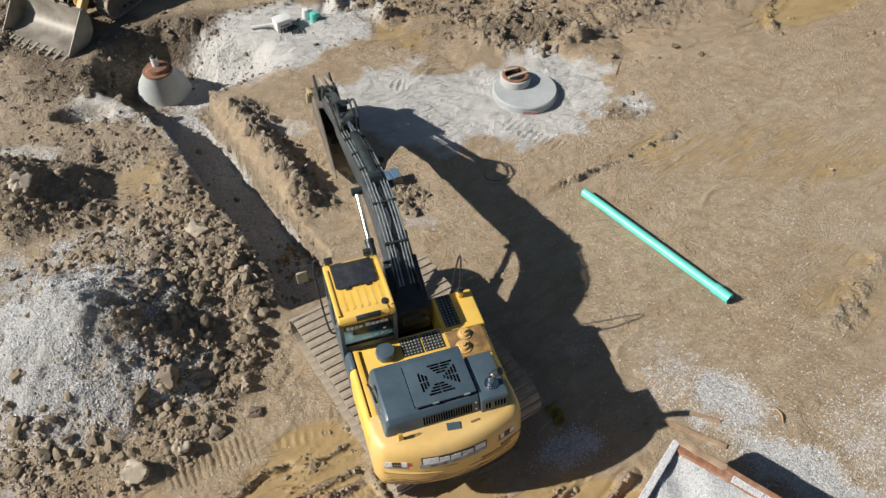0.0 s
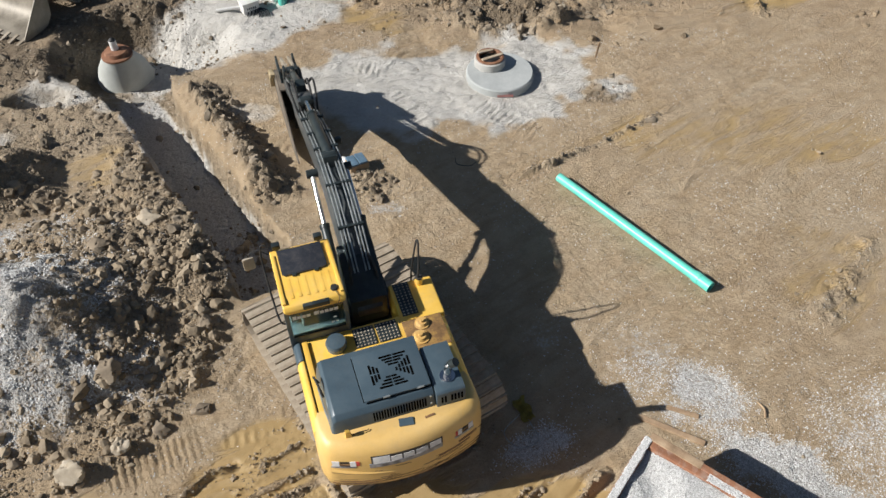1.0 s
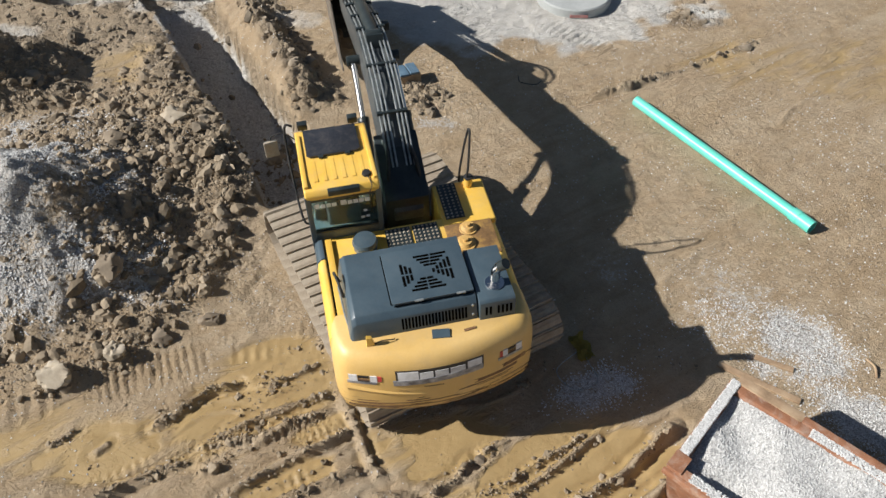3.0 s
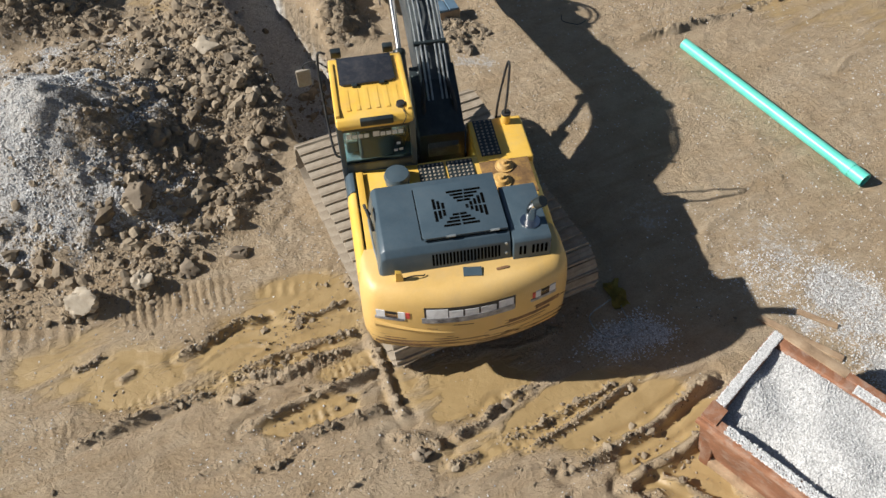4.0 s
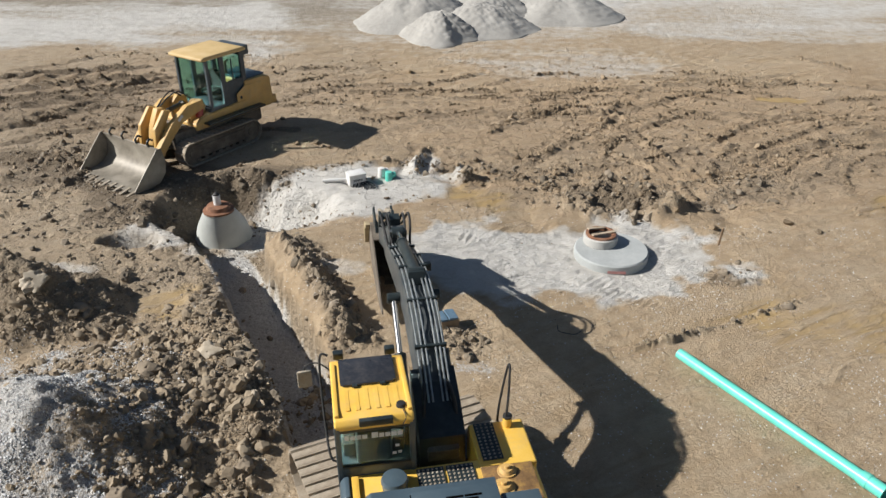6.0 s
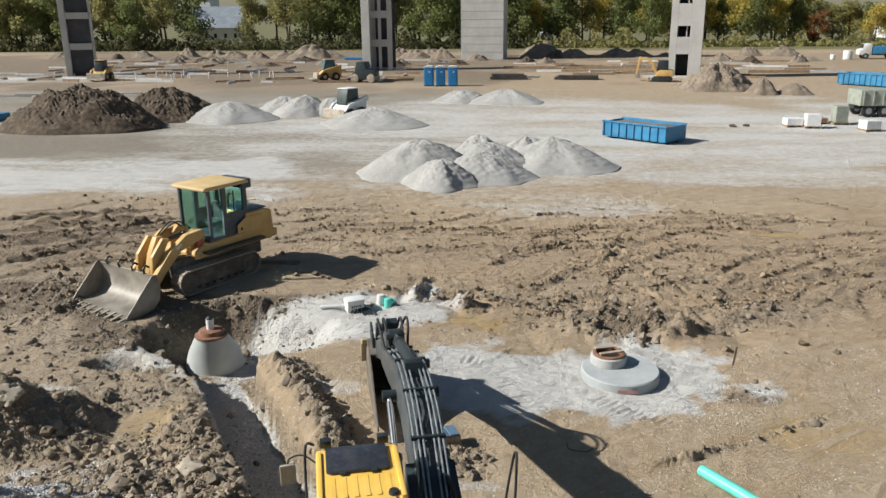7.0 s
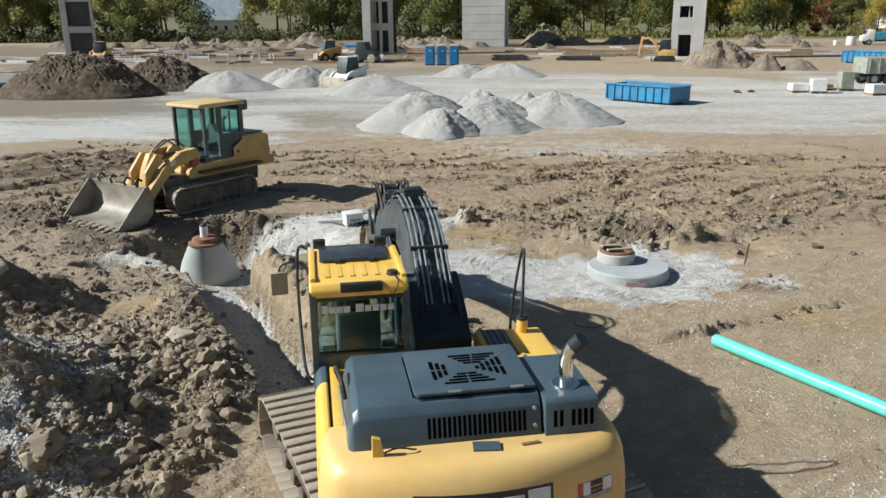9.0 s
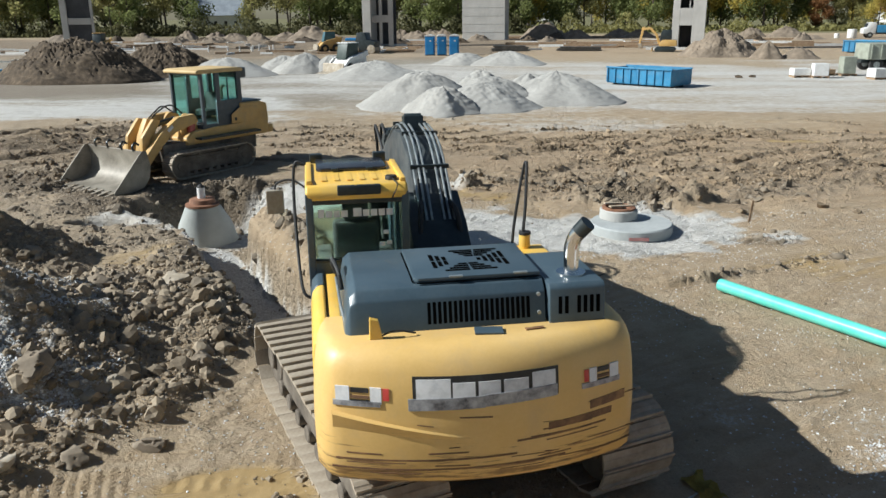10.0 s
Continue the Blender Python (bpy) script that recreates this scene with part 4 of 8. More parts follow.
# stray pale stones trodden into the soil
vor2 = nt.nodes.new("ShaderNodeTexVoronoi")
vor2.inputs["Scale"].default_value = 9
nt.links.new(tcv.outputs["Object"], vor2.inputs["Vector"])
spot = calc(nt, "MULTIPLY", calc(nt, "LESS_THAN", vor2.outputs["Distance"], 0.13), calc(nt, "GREATER_THAN", noise_of(nt, 0.8), 0.5))
soil = mix(nt, calc(nt, "MULTIPLY", calc(nt, "MULTIPLY", spot, 0.8), calc(nt, "SUBTRACT", 1.0, wet_f)), soil, (0.55, 0.52, 0.47))
grass_c = ramp(nt, noise_of(nt, 0.08), [(0.35, (0.10, 0.10, 0.035)), (0.65, (0.19, 0.165, 0.075))])
soil = mix(nt, attr(nt, "grass"), soil, grass_c)
nt.links.new(soil, b.inputs["Base Color"])
rr = nt.nodes.new("ShaderNodeMapRange")
rr.inputs["To Min"].default_value, rr.inputs["To Max"].default_value = 0.95, 0.42
nt.links.new(wet_f, rr.inputs["Value"])
nt.links.new(rr.outputs["Result"], b.inputs["Roughness"])
hgt = calc(nt, "ADD", calc(nt, "MULTIPLY", fine, calc(nt, "SUBTRACT", 1.0, calc(nt, "MULTIPLY", wet_f, 0.85))), calc(nt, "MULTIPLY", calc(nt, "MULTIPLY", vor.outputs["Distance"], grav_f), -0.6))
# rows of tyre lugs pressed into the mud
sep = nt.nodes.new("ShaderNodeSeparateXYZ")
turned = nt.nodes.new("ShaderNodeMapping")
turned.inputs["Rotation"].default_value = (0, 0, radians(-33))
nt.links.new(tcs.outputs["Object"], turned.inputs["Vector"])
nt.links.new(turned.outputs["Vector"], sep.inputs["Vector"])
across = calc(nt, "ABSOLUTE", calc(nt, "SUBTRACT", calc(nt, "FRACT", calc(nt, "ADD", calc(nt, "MULTIPLY", sep.outputs["Y"], 1.9), calc(nt, "MULTIPLY", big, 1.5))), 0.5))
lug = calc(nt, "SINE", calc(nt, "MULTIPLY", calc(nt, "ADD", calc(nt, "ADD", sep.outputs["X"], calc(nt, "MULTIPLY", across, 0.35)), calc(nt, "MULTIPLY", mid, 0.25)), 42.0))
lug_f = ramp(nt, calc(nt, "ADD", attr(nt, "tread"), calc(nt, "MULTIPLY", calc(nt, "SUBTRACT", mid, 0.5), 2.4)), [(0.55, (0, 0, 0)), (0.9, (1, 1, 1))])
hgt = calc(nt, "ADD", hgt, calc(nt, "MULTIPLY", calc(nt, "MULTIPLY", calc(nt, "GREATER_THAN", lug, 0.1), calc(nt, "MULTIPLY", lug_f, calc(nt, "SUBTRACT", 1.0, calc(nt, "MULTIPLY", wet_f, 0.75)))), 0.34))
crumb = nt.nodes.new("ShaderNodeTexVoronoi")
crumb.inputs["Scale"].default_value, crumb.inputs["Detail"].default_value, crumb.inputs["Roughness"].default_value = 8, 2.0, 0.6
nt.links.new(tcv.outputs["Object"], crumb.inputs["Vector"])
hgt = calc(nt, "SUBTRACT", hgt, calc(nt, "MULTIPLY", calc(nt, "MULTIPLY", crumb.outputs["Distance"], attr(nt, "loose")), 1.1))
bump(nt, b, calc(nt, "ADD", hgt, calc(nt, "MULTIPLY", noise_of(nt, 45, 4, 0.7), calc(nt, "SUBTRACT", 0.4, calc(nt, "MULTIPLY", wet_f, 0.36)))), 0.85, 0.07)
ground_mesh.materials.append(SOIL)


# ---- the excavator ----
excavator = thing("excavator", pose(-0.69, 8.58, 0, 0, 0, 18), "yellow crawler excavator with charcoal hood, parked beside the trench", "excavator")


def oval_path(half, r, n):
    """Places along a track's loop: (y, z, slope in degrees)."""
    per = 4 * half + 2 * math.pi * r
    out = []
    for i in range(n):
        s = per * i / n
        if s < 2 * half:
            out.append((-half + s, r, 0))
        elif s < 2 * half + math.pi * r:
            a = (s - 2 * half) / r
            out.append((half + r * math.sin(a), r * math.cos(a), -math.degrees(a)))
        elif s < 4 * half + math.pi * r:
            out.append((half - (s - 2 * half - math.pi * r), -r, 180))
        else:
            a = (s - 4 * half - math.pi * r) / r
            out.append((-half - r * math.sin(a), -r * math.cos(a), 180 - math.degrees(a)))
    return out


def track_shoe(width, pitch):
    """A track plate with a rib across its tread and dried mud between."""
    t = 0.022
    prof = [(-pitch * 0.49, 0), (pitch * 0.49, 0), (pitch * 0.49, t)]
    prof += [(0.20 * pitch, t + 0.004), (0.12 * pitch, t + 0.010), (-0.10 * pitch, t + 0.010), (-0.16 * pitch, t + 0.004)]
    prof += [(-0.30 * pitch, t), (-0.34 * pitch, t + 0.030), (-0.41 * pitch, t + 0.030), (-0.44 * pitch, t - 0.006), (-pitch * 0.49, t - 0.006)]
    bm = bmesh.new()
    add_prism(bm, prof, -width / 2, width / 2)
    return bm


def track_frame(half, r, width):
    bm = bmesh.new()
    add_box(bm, (0, 0, -0.02), (width * 0.55, 2 * half, r * 1.05))
    add_box(bm, (0, 0, r * 0.55), (width * 0.42, 1.7 * half, r * 0.3))
    for y in (-half, half):
        add_cyl(bm, (-width * 0.3, y, 0), (width * 0.3, y, 0), r * 0.86, seg=20)
        add_cyl(bm, (-width * 0.36, y, 0), (width * 0.36, y, 0), r * 0.35, seg=14)
    n = 8
    for i in range(n):
        y = -half * 0.82 + 1.64 * half * i / (n - 1)
        add_cyl(bm, (-width * 0.33, y, -r * 0.72), (width * 0.33, y, -r * 0.72), r * 0.24, seg=12)
    for y in (-half * 0.4, half * 0.4):
        add_cyl(bm, (-width * 0.3, y, r * 0.78), (width * 0.3, y, r * 0.78), r * 0.16, seg=10)
    return soften(bm, 0.012, 50, 1)


def crawler(owner, side_x, half, r, width, n, turn, shoe_material, chain_material):
    hold = pose(0, 0, 0, 0, 0, turn) @ pose(side_x, 0, r + 0.055)
    tr = part("track", track_frame(half, r, width), chain_material, owner, "muddy track frame with rollers", 40, hold)
    chain = bmesh.new()
    outer = [(y, z) for y, z, _ in oval_path(half, r - 0.005, 60)]
    inner = [(y, z) for y, z, _ in oval_path(half, r - 0.075, 60)]
    for x in (-0.11, 0.05):
        a = [chain.verts.new((x, y, z)) for y, z in outer]
        b2 = [chain.verts.new((x, y, z)) for y, z in inner]
        c = [chain.verts.new((x + 0.06, y, z)) for y, z in outer]
        d = [chain.verts.new((x + 0.06, y, z)) for y, z in inner]
        for i in range(60):
            j = (i + 1) % 60
            for q in ((a[i], a[j], b2[j], b2[i]), (c[i], d[i], d[j], c[j]), (a[i], c[i], c[j], a[j]), (b2[i], b2[j], d[j], d[i])):
                chain.faces.new(q)
    part("chain", chain, chain_material, tr)
    per = 4 * half + 2 * math.pi * r
    first = None
    rng = random.Random(5)
    for y, z, a in oval_path(half, r, n):
        m = pose(rng.uniform(-0.008, 0.008), y, z, a + rng.uniform(-1.5, 1.5), 0, rng.uniform(-0.8, 0.8))
        if first is None:
            first = part("shoe", track_shoe(width, per / n), shoe_material, tr, "steel track plate with dry mud", m=m)
        else:
            again(first, tr, m)
    return tr


for sx in (-1.17, 1.17):
    crawler(excavator, sx, 1.72, 0.40, 0.80, 49, 15, TRACK, MUD_STEEL)
bm = block((0, 0, 0.62), (1.7, 1.5, 0.42), bevel=0.05)
for sy in (-0.75, 0.75):
    add_box(bm, (0, sy, 0.52), (1.9, 0.42, 0.34))
part("carbody", bm, BLACK, excavator, "dark steel undercarriage frame", 40, pose(0, 0, 0, 0, 0, 15))
part("swing_ring", rod((0, 0, 0.8), (0, 0, 1.16), 0.62, seg=40, bevel=0.02), BLACK, excavator, "", 40)

# upper frame and side panels
bm = block((0, -0.75, 1.22), (2.46, 3.0, 0.2), bevel=0.02)
add_box(bm, (0.15, 0.65, 1.3), (0.9, 0.9, 0.3))
part("deck_frame", bm, BLACK, excavator, "black steel deck frame", 40)
panel_left = prism([(-1.285, 1.28), (-1.285, 1.94), (-1.27, 2.04), (-1.22, 2.10), (-1.155, 2.11), (-1.155, 1.28)], -2.12, -0.86, "y", 0.025, 3)
part("side_panel", panel_left, YELLOW, excavator, "yellow rounded side panel", 50)
front_l = prism([(-1.285, 1.28), (-1.285, 1.94), (-1.27, 2.04), (-1.22, 2.10), (-1.155, 2.11), (-1.155, 1.28)], -0.85, -0.50, "y", 0.02, 3)
part("corner_panel", front_l, CHARCOAL, excavator, "blue-grey corner panel behind the cab", 50)
panel_right = prism([(1.285, 1.28), (1.285, 1.88), (1.25, 1.98), (1.17, 2.04), (1.05, 2.04), (1.05, 1.28)], -2.12, -0.62, "y", 0.025, 3)
part("side_panel", panel_right, YELLOW, excavator, "yellow rounded side panel", 50)
part("deck_strip", block((-1.085, -1.32, 1.70), (0.09, 1.64, 0.78), bevel=0.012), YELLOW, excavator, "yellow strip beside the hood", 40)
bm = block((-0.10, -0.825, 1.66), (1.88, 0.77, 0.76), bevel=0.015)
part("engine_deck", bm, YELLOW, excavator, "yellow deck in front of the hood", 40)
bm = block((0, -1.70, 1.66), (2.08, 0.98, 0.74), bevel=0.015)
part("engine_bay", bm, BLACK, excavator, "dark engine bay under the hood", 40)

# non-slip plates on the deck
def grip_plate(x0, x1, y0, y1, z, owner, label):
    w, d = x1 - x0, y1 - y0
    plate = part("grip_plate", block(((x0 + x1) / 2, (y0 + y1) / 2, z + 0.008), (w, d, 0.016), bevel=0.004), BLACK, owner, label)
    nxp, nyp = max(2, round(w / 0.062)), max(2, round(d / 0.062))
    bm = bmesh.new()
    for i in range(nxp):
        for j in range(nyp):
            c = (x0 + w * (i + 0.5) / nxp, y0 + d * (j + 0.5) / nyp, z + 0.016)
            add_cyl(bm, c, (c[0], c[1], c[2] + 0.009), 0.017, 0.013, 8)
    tagged(part("studs", bm, STEEL_WORN, plate, "raised worn studs"), kind="stuff")
    return plate


grip_plate(-0.30, 0.05, -0.87, -0.49, 2.043, excavator, "black studded step plate")
grip_plate(0.085, 0.44, -0.87, -0.49, 2.043, excavator, "black studded step plate")
bm = rod((-0.60, -0.72, 2.04), (-0.60, -0.72, 2.15), 0.16, 0.16, 28)
add_cyl(bm, (-0.60, -0.72, 2.15), (-0.60, -0.72, 2.20), 0.175, 0.155, 28)
add_cyl(bm, (-0.60, -0.72, 2.20), (-0.60, -0.72, 2.215), 0.155, 0.06, 28)
part("air_precleaner", bm, CHARCOAL, excavator, "round dark grey air intake cap", 35)

# charcoal hood: left side slopes, rear drops away
bm = bmesh.new()
sec = []
for y, zt in ((-1.22, 2.515), (-2.08, 2.515), (-2.20, 2.49), (-2.27, 2.42), (-2.34, 2.12)):
    drop = 2.515 - zt
    sec.append([bm.verts.new(p) for p in ((-1.045, y + 0.02, 2.06), (-1.02, y, 2.06 + (zt - 2.06) * 0.5), (-0.985, y, 2.06 + (zt - 2.06) * 0.9), (-0.93, y, zt), (0.555, y, zt), (0.555, y, 2.06))])
for a, b2 in zip(sec, sec[1:]):
    for i in range(5):
        bm.faces.new((a[i], a[i + 1], b2[i + 1], b2[i]))
bm.faces.new(sec[0])
bm.faces.new(sec[-1][::-1])
bmesh.ops.recalc_face_normals(bm, faces=bm.faces)
hood = part("hood", soften(bm, 0.012, 12, 2), CHARCOAL, excavator, "charcoal engine hood", 32)
bm = prism([(-0.47, -1.33), (0.545, -1.33), (0.545, -2.16), (-0.44, -2.16), (-0.47, -2.13)], 2.512, 2.548, "z", 0.012, 2)
lid = part("hood_lid", bm, CHARCOAL, hood, "charcoal lid with crossed cooling slots", 40)


def slot_bars(name, slots, z, owner, m=None):
    """Thin black bars laid on a panel; the slots' and seams' inner shade is painted as their colour."""
    for cx, cy, w, d in slots:
        part(name, soften(add_box(bmesh.new(), (cx, cy, z), (w, d, 0.006)), 0.002, 40, 1), SLOT_BLACK, owner, m=m)


slots = []
cx, cy = 0.04, -1.745
for k in range(4):
    w = 0.42 - 0.085 * k
    slots.append((cx - 0.02 + 0.015 * k, cy + 0.26 - 0.052 * k, w * 0.48, 0.034))
    slots.append((cx - 0.02 + 0.015 * k + w * 0.52, cy + 0.26 - 0.052 * k, w * 0.48, 0.034))
    slots.append((cx - 0.02 - w * 0.27, cy - 0.26 + 0.052 * k, w * 0.48, 0.034))
    slots.append((cx - 0.02 + w * 0.27, cy - 0.26 + 0.052 * k, w * 0.48, 0.034))
for k in range(5):
    h = 0.36 - 0.075 * k
    for s in (-1, 1):
        if k < 3 or s > 0:
            slots.append((cx + s * (0.30 - 0.052 * k), cy + h * 0.27, 0.034, h * 0.46))
            slots.append((cx + s * (0.30 - 0.052 * k), cy - h * 0.27, 0.034, h * 0.46))
slot_bars("slot", slots, 2.549, lid)
slot_bars("lid_seam", [(-0.478, -1.74, 0.014, 0.80), (0.05, -2.172, 1.0, 0.014)], 2.514, lid)
for hx in (-0.14, 0.38):
    part("hinge", block((hx, -2.17, 2.553), (0.11, 0.03, 0.014), bevel=0.004), STEEL_LINE, lid)
# louvres at the back of the hood
louver_pose = Matrix.Translation((0, -2.3, 2.307)) @ Matrix.Rotation(radians(180 - 13.1 - 90 + 0), 4, "X")
louvers = [(-0.375 + 0.0415 * i, 0, 0.026, 0.17) for i in range(20)]
slot_bars("louver", louvers, 0.0, hood, louver_pose)
for bx, bz in ((0.50, 2.40), (0.50, 2.26)):
    yb = -2.275 - (2.42 - bz) * 0.233
    part("bolt", rod((bx, yb + 0.01, bz), (bx, yb - 0.012, bz), 0.016, seg=10), STEEL_LINE, hood)
# exhaust side box
box_e = part("muffler_box", prism([(-1.44, 2.06), (-1.44, 2.46), (-1.47, 2.485), (-2.30, 2.485), (-2.335, 2.455), (-2.37, 2.14), (-2.37, 2.06)], 0.575, 1.03, "x", 0.015, 2), CHARCOAL, excavator, "charcoal muffler cover", 40)
slot_bars("louver", [(0.66 + 0.052 * i + (0.05 if i > 1 else 0), 0, 0.03, 0.14) for i in range(6)], 0.0, box_e, Matrix.Translation((0, -2.353, 2.32)) @ Matrix.Rotation(radians(90 - 6.3), 4, "X"))
stack = [(0.83, -2.07, 2.49), (0.83, -2.07, 2.66), (0.835, -2.075, 2.73), (0.85, -2.09, 2.79), (0.88, -2.115, 2.85), (0.915, -2.14, 2.90)]
bm = tube(bend(stack, 5), 0.062, 18)
add_cyl(bm, (0.83, -2.07, 2.482), (0.83, -2.07, 2.50), 0.12, 0.12, 24)
ex = part("exhaust_pipe", bm, CHROME, excavator, "bent chrome exhaust stack", 40)
bm = rod((0.873, -2.109, 2.838), (0.93, -2.152, 2.922), 0.0645, 0.067, 18)
part("exhaust_tip", bm, BLACK, ex, "sooty black exhaust mouth", 40)

# grab rails on the left of the hood
bm = tube(bend([(-1.03, -1.50, 2.36), (-1.08, -1.50, 2.50), (-1.08, -1.52, 2.55), (-1.04, -1.72, 2.50), (-1.02, -1.76, 2.36)], 5), 0.018, 8)
part("hood_rail", bm, RUBBER, excavator, "black grab rail", 40)
part("prop_rod", tube([(-1.06, -1.62, 2.42), (-1.04, -2.0, 2.30), (-0.98, -2.36, 2.12)], 0.012, 8), STEEL_LINE, excavator)

# counterweight: curved in plan and in height
def plan_curve(w, front, rear, corner, n=36):
    """Half-round rear outline from the left front to the right front."""
    pts = []
    bow = 0.30
    for i in range(n + 1):
        t = -1 + 2 * i / n
        x = w * t
        y = rear + bow * t * t
        edge = max(0, abs(t) - (1 - corner / w)) * w / corner
        y = y + (1 - math.sqrt(max(0, 1 - edge * edge))) * corner
        pts.append((x, y))
    return [(-w, front)] + pts + [(w, front)]


bm = bmesh.new()
levels = [(1.10, 0.11), (1.12, 0.055), (1.17, 0.015), (1.35, 0.0), (1.60, -0.005), (1.70, 0.0), (1.85, 0.015), (2.02, 0.045), (2.10, 0.08), (2.165, 0.135), (2.195, 0.215)]
rows_cw = []
for z, inset in levels:
    rows_cw.append([bm.verts.new((x * (1 - inset / 1.3 * (0.6 if abs(x) < 1.25 else 0.6)), y + inset, z - 0.02 * (x / 1.3) ** 2)) for x, y in plan_curve(1.29, -2.10, -2.84, 0.17)])
for a, b2 in zip(rows_cw, rows_cw[1:]):
    for i in range(len(a) - 1):
        bm.faces.new((a[i], a[i + 1], b2[i + 1], b2[i]))
bm.faces.new(rows_cw[0])
bm.faces.new(rows_cw[-1][::-1])
bm.faces.new([r[0] for r in rows_cw] + [r[-1] for r in rows_cw[::-1]])
CW_PAINT = worn("counterweight yellow paint", (0.72, 0.47, 0.16), (0.64, 0.41, 0.125), (0.76, 0.52, 0.21), 1.2, (0.36, 0.55), dust=(0.52, 0.38, 0.22), dust_amount=0.2)
nt, b = CW_PAINT.node_tree, CW_PAINT.node_tree.nodes["Principled BSDF"]
base_link = b.inputs["Base Color"].links[0].from_socket
mp = nt.nodes.new("ShaderNodeMapping")
mp.inputs["Scale"].default_value = (1.1, 1.1, 16)
tc = nt.nodes.new("ShaderNodeTexCoord")
nt.links.new(tc.outputs["Object"], mp.inputs["Vector"])
sc = nt.nodes.new("ShaderNodeTexNoise")
sc.inputs["Scale"].default_value, sc.inputs["Detail"].default_value, sc.inputs["Roughness"].default_value = 1.6, 8, 0.68
nt.links.new(mp.outputs["Vector"], sc.inputs["Vector"])
sep = nt.nodes.new("ShaderNodeSeparateXYZ")
nt.links.new(tc.outputs["Object"], sep.inputs["Vector"])
low = nt.nodes.new("ShaderNodeMapRange")
low.inputs["From Min"].default_value, low.inputs["From Max"].default_value, low.inputs["To Min"].default_value, low.inputs["To Max"].default_value = 1.11, 1.70, 0.17, -0.10
nt.links.new(sep.outputs["Z"], low.inputs["Value"])
wear = ramp(nt, calc(nt, "ADD", sc.outputs["Fac"], low.outputs["Result"]), [(0.60, (0, 0, 0)), (0.68, (0.9, 0.9, 0.9))])
nt.links.new(mix(nt, wear, base_link, ramp(nt, noise_of(nt, 7), [(0.3, (0.13, 0.075, 0.04)), (0.7, (0.36, 0.20, 0.075))])), b.inputs["Base Color"])
counterweight = part("counterweight", bm, CW_PAINT, excavator, "scuffed yellow counterweight, curved at the rear", 40)


def cw_y(x, z):
    t = x / 1.29
    ins = np.interp(z, [l[0] for l in levels], [l[1] for l in levels])
    return -2.84 + 0.30 * t * t + ins


def on_cw(name, x0, x1, z0, z1, material, lift=0.004, label="", slant=0.0, n=10):
    """A thin decal that follows the counterweight's curve."""
    bm = bmesh.new()
    rows = []
    for j in range(3):
        rows.append([])
        for i in range(n + 1):
            x = x0 + (x1 - x0) * i / n
            z = z0 + (z1 - z0) * j / 2 + slant * (i / n)
            rows[-1].append(bm.verts.new((x, cw_y(x, z) - lift, z)))
    for a, b2 in zip(rows, rows[1:]):
        for i in range(n):
            bm.faces.new((a[i], a[i + 1], b2[i + 1], b2[i]))
    ext = bmesh.ops.extrude_face_region(bm, geom=bm.faces[:])
    bmesh.ops.translate(bm, verts=[v for v in ext["geom"] if isinstance(v, bmesh.types.BMVert)], vec=(0, 0.012, 0))
    return part(name, bm, material, counterweight, label)


on_cw("name_plate", -0.575, 0.525, 1.79, 2.0, DECAL_BLACK, 0.005, "black name decal", 0.0)
for x0, w, z0, h in ((-0.55, 0.25, 1.815, 0.165), (-0.285, 0.165, 1.815, 0.135), (-0.095, 0.165, 1.815, 0.135), (0.095, 0.19, 1.815, 0.135), (0.315, 0.185, 1.815, 0.165)):
    on_cw("name_bar", x0, x0 + w, z0, z0 + h, DECAL_WHITE, 0.009, "white block of the name decal", n=4)
on_cw("name_scuff", -0.61, -0.05, 1.745, 1.835, DECAL_SILVER, 0.0125, "scuffed silver strip over the decal", 0.01)
on_cw("name_scuff", -0.05, 0.515, 1.76, 1.85, DECAL_SILVER, 0.0125, "scuffed silver strip over the decal", 0.02)
for x0, z0, flip in ((-1.13, 1.785, 1), (0.745, 1.80, -1)):
    for dx, w, za, zb, mt in ((0.0, 0.10, 0.0, 0.125, DECAL_WHITE), (0.11, 0.13, 0.0, 0.028, DECAL_BLACK), (0.11, 0.13, 0.04, 0.062, SCRAPE), (0.11, 0.13, 0.085, 0.118, DECAL_BLACK), (0.25, 0.08, 0.0, 0.125, DECAL_WHITE), (0.34, 0.045, 0.03, 0.12, DECAL_RED)):
        w, dx = (w, dx) if flip > 0 else (w * 0.8, dx * 0.8)
        xa = x0 + dx if flip > 0 else x0 + 0.31 - dx - w
        on_cw("warning_decal", xa, xa + w, z0 + za, z0 + zb, mt, 0.006, "worn warning sticker", 0.0, 3)
    on_cw("decal_scuff", x0 - 0.02, x0 + 0.32, z0 - 0.02, z0 + 0.02, DECAL_SILVER, 0.0095, "grey scuff across the sticker", 0.0, 5)
rng = random.Random(11)
for i in range(26):
    x0 = rng.uniform(-1.1, 0.8)
    z0 = rng.choice((rng.uniform(1.2, 1.45), rng.uniform(1.4, 1.7)))
    on_cw("scrape", x0, x0 + rng.uniform(0.08, 0.45), z0, z0 + rng.uniform(0.003, 0.012), SCRAPE, 0.0035, "", rng.uniform(-0.02, 0.03), 5)
for x0, x1, z0, z1 in ((0.45, 1.0, 1.50, 1.56), (0.80, 1.12, 1.60, 1.67), (0.2, 0.95, 1.44, 1.455), (-1.15, 0.2, 1.315, 1.33), (-1.18, 0.6, 1.235, 1.25)):
    on_cw("scrape", x0, x1, z0, z1, SCRAPE, 0.0035, "long bare scrape", 0.02)
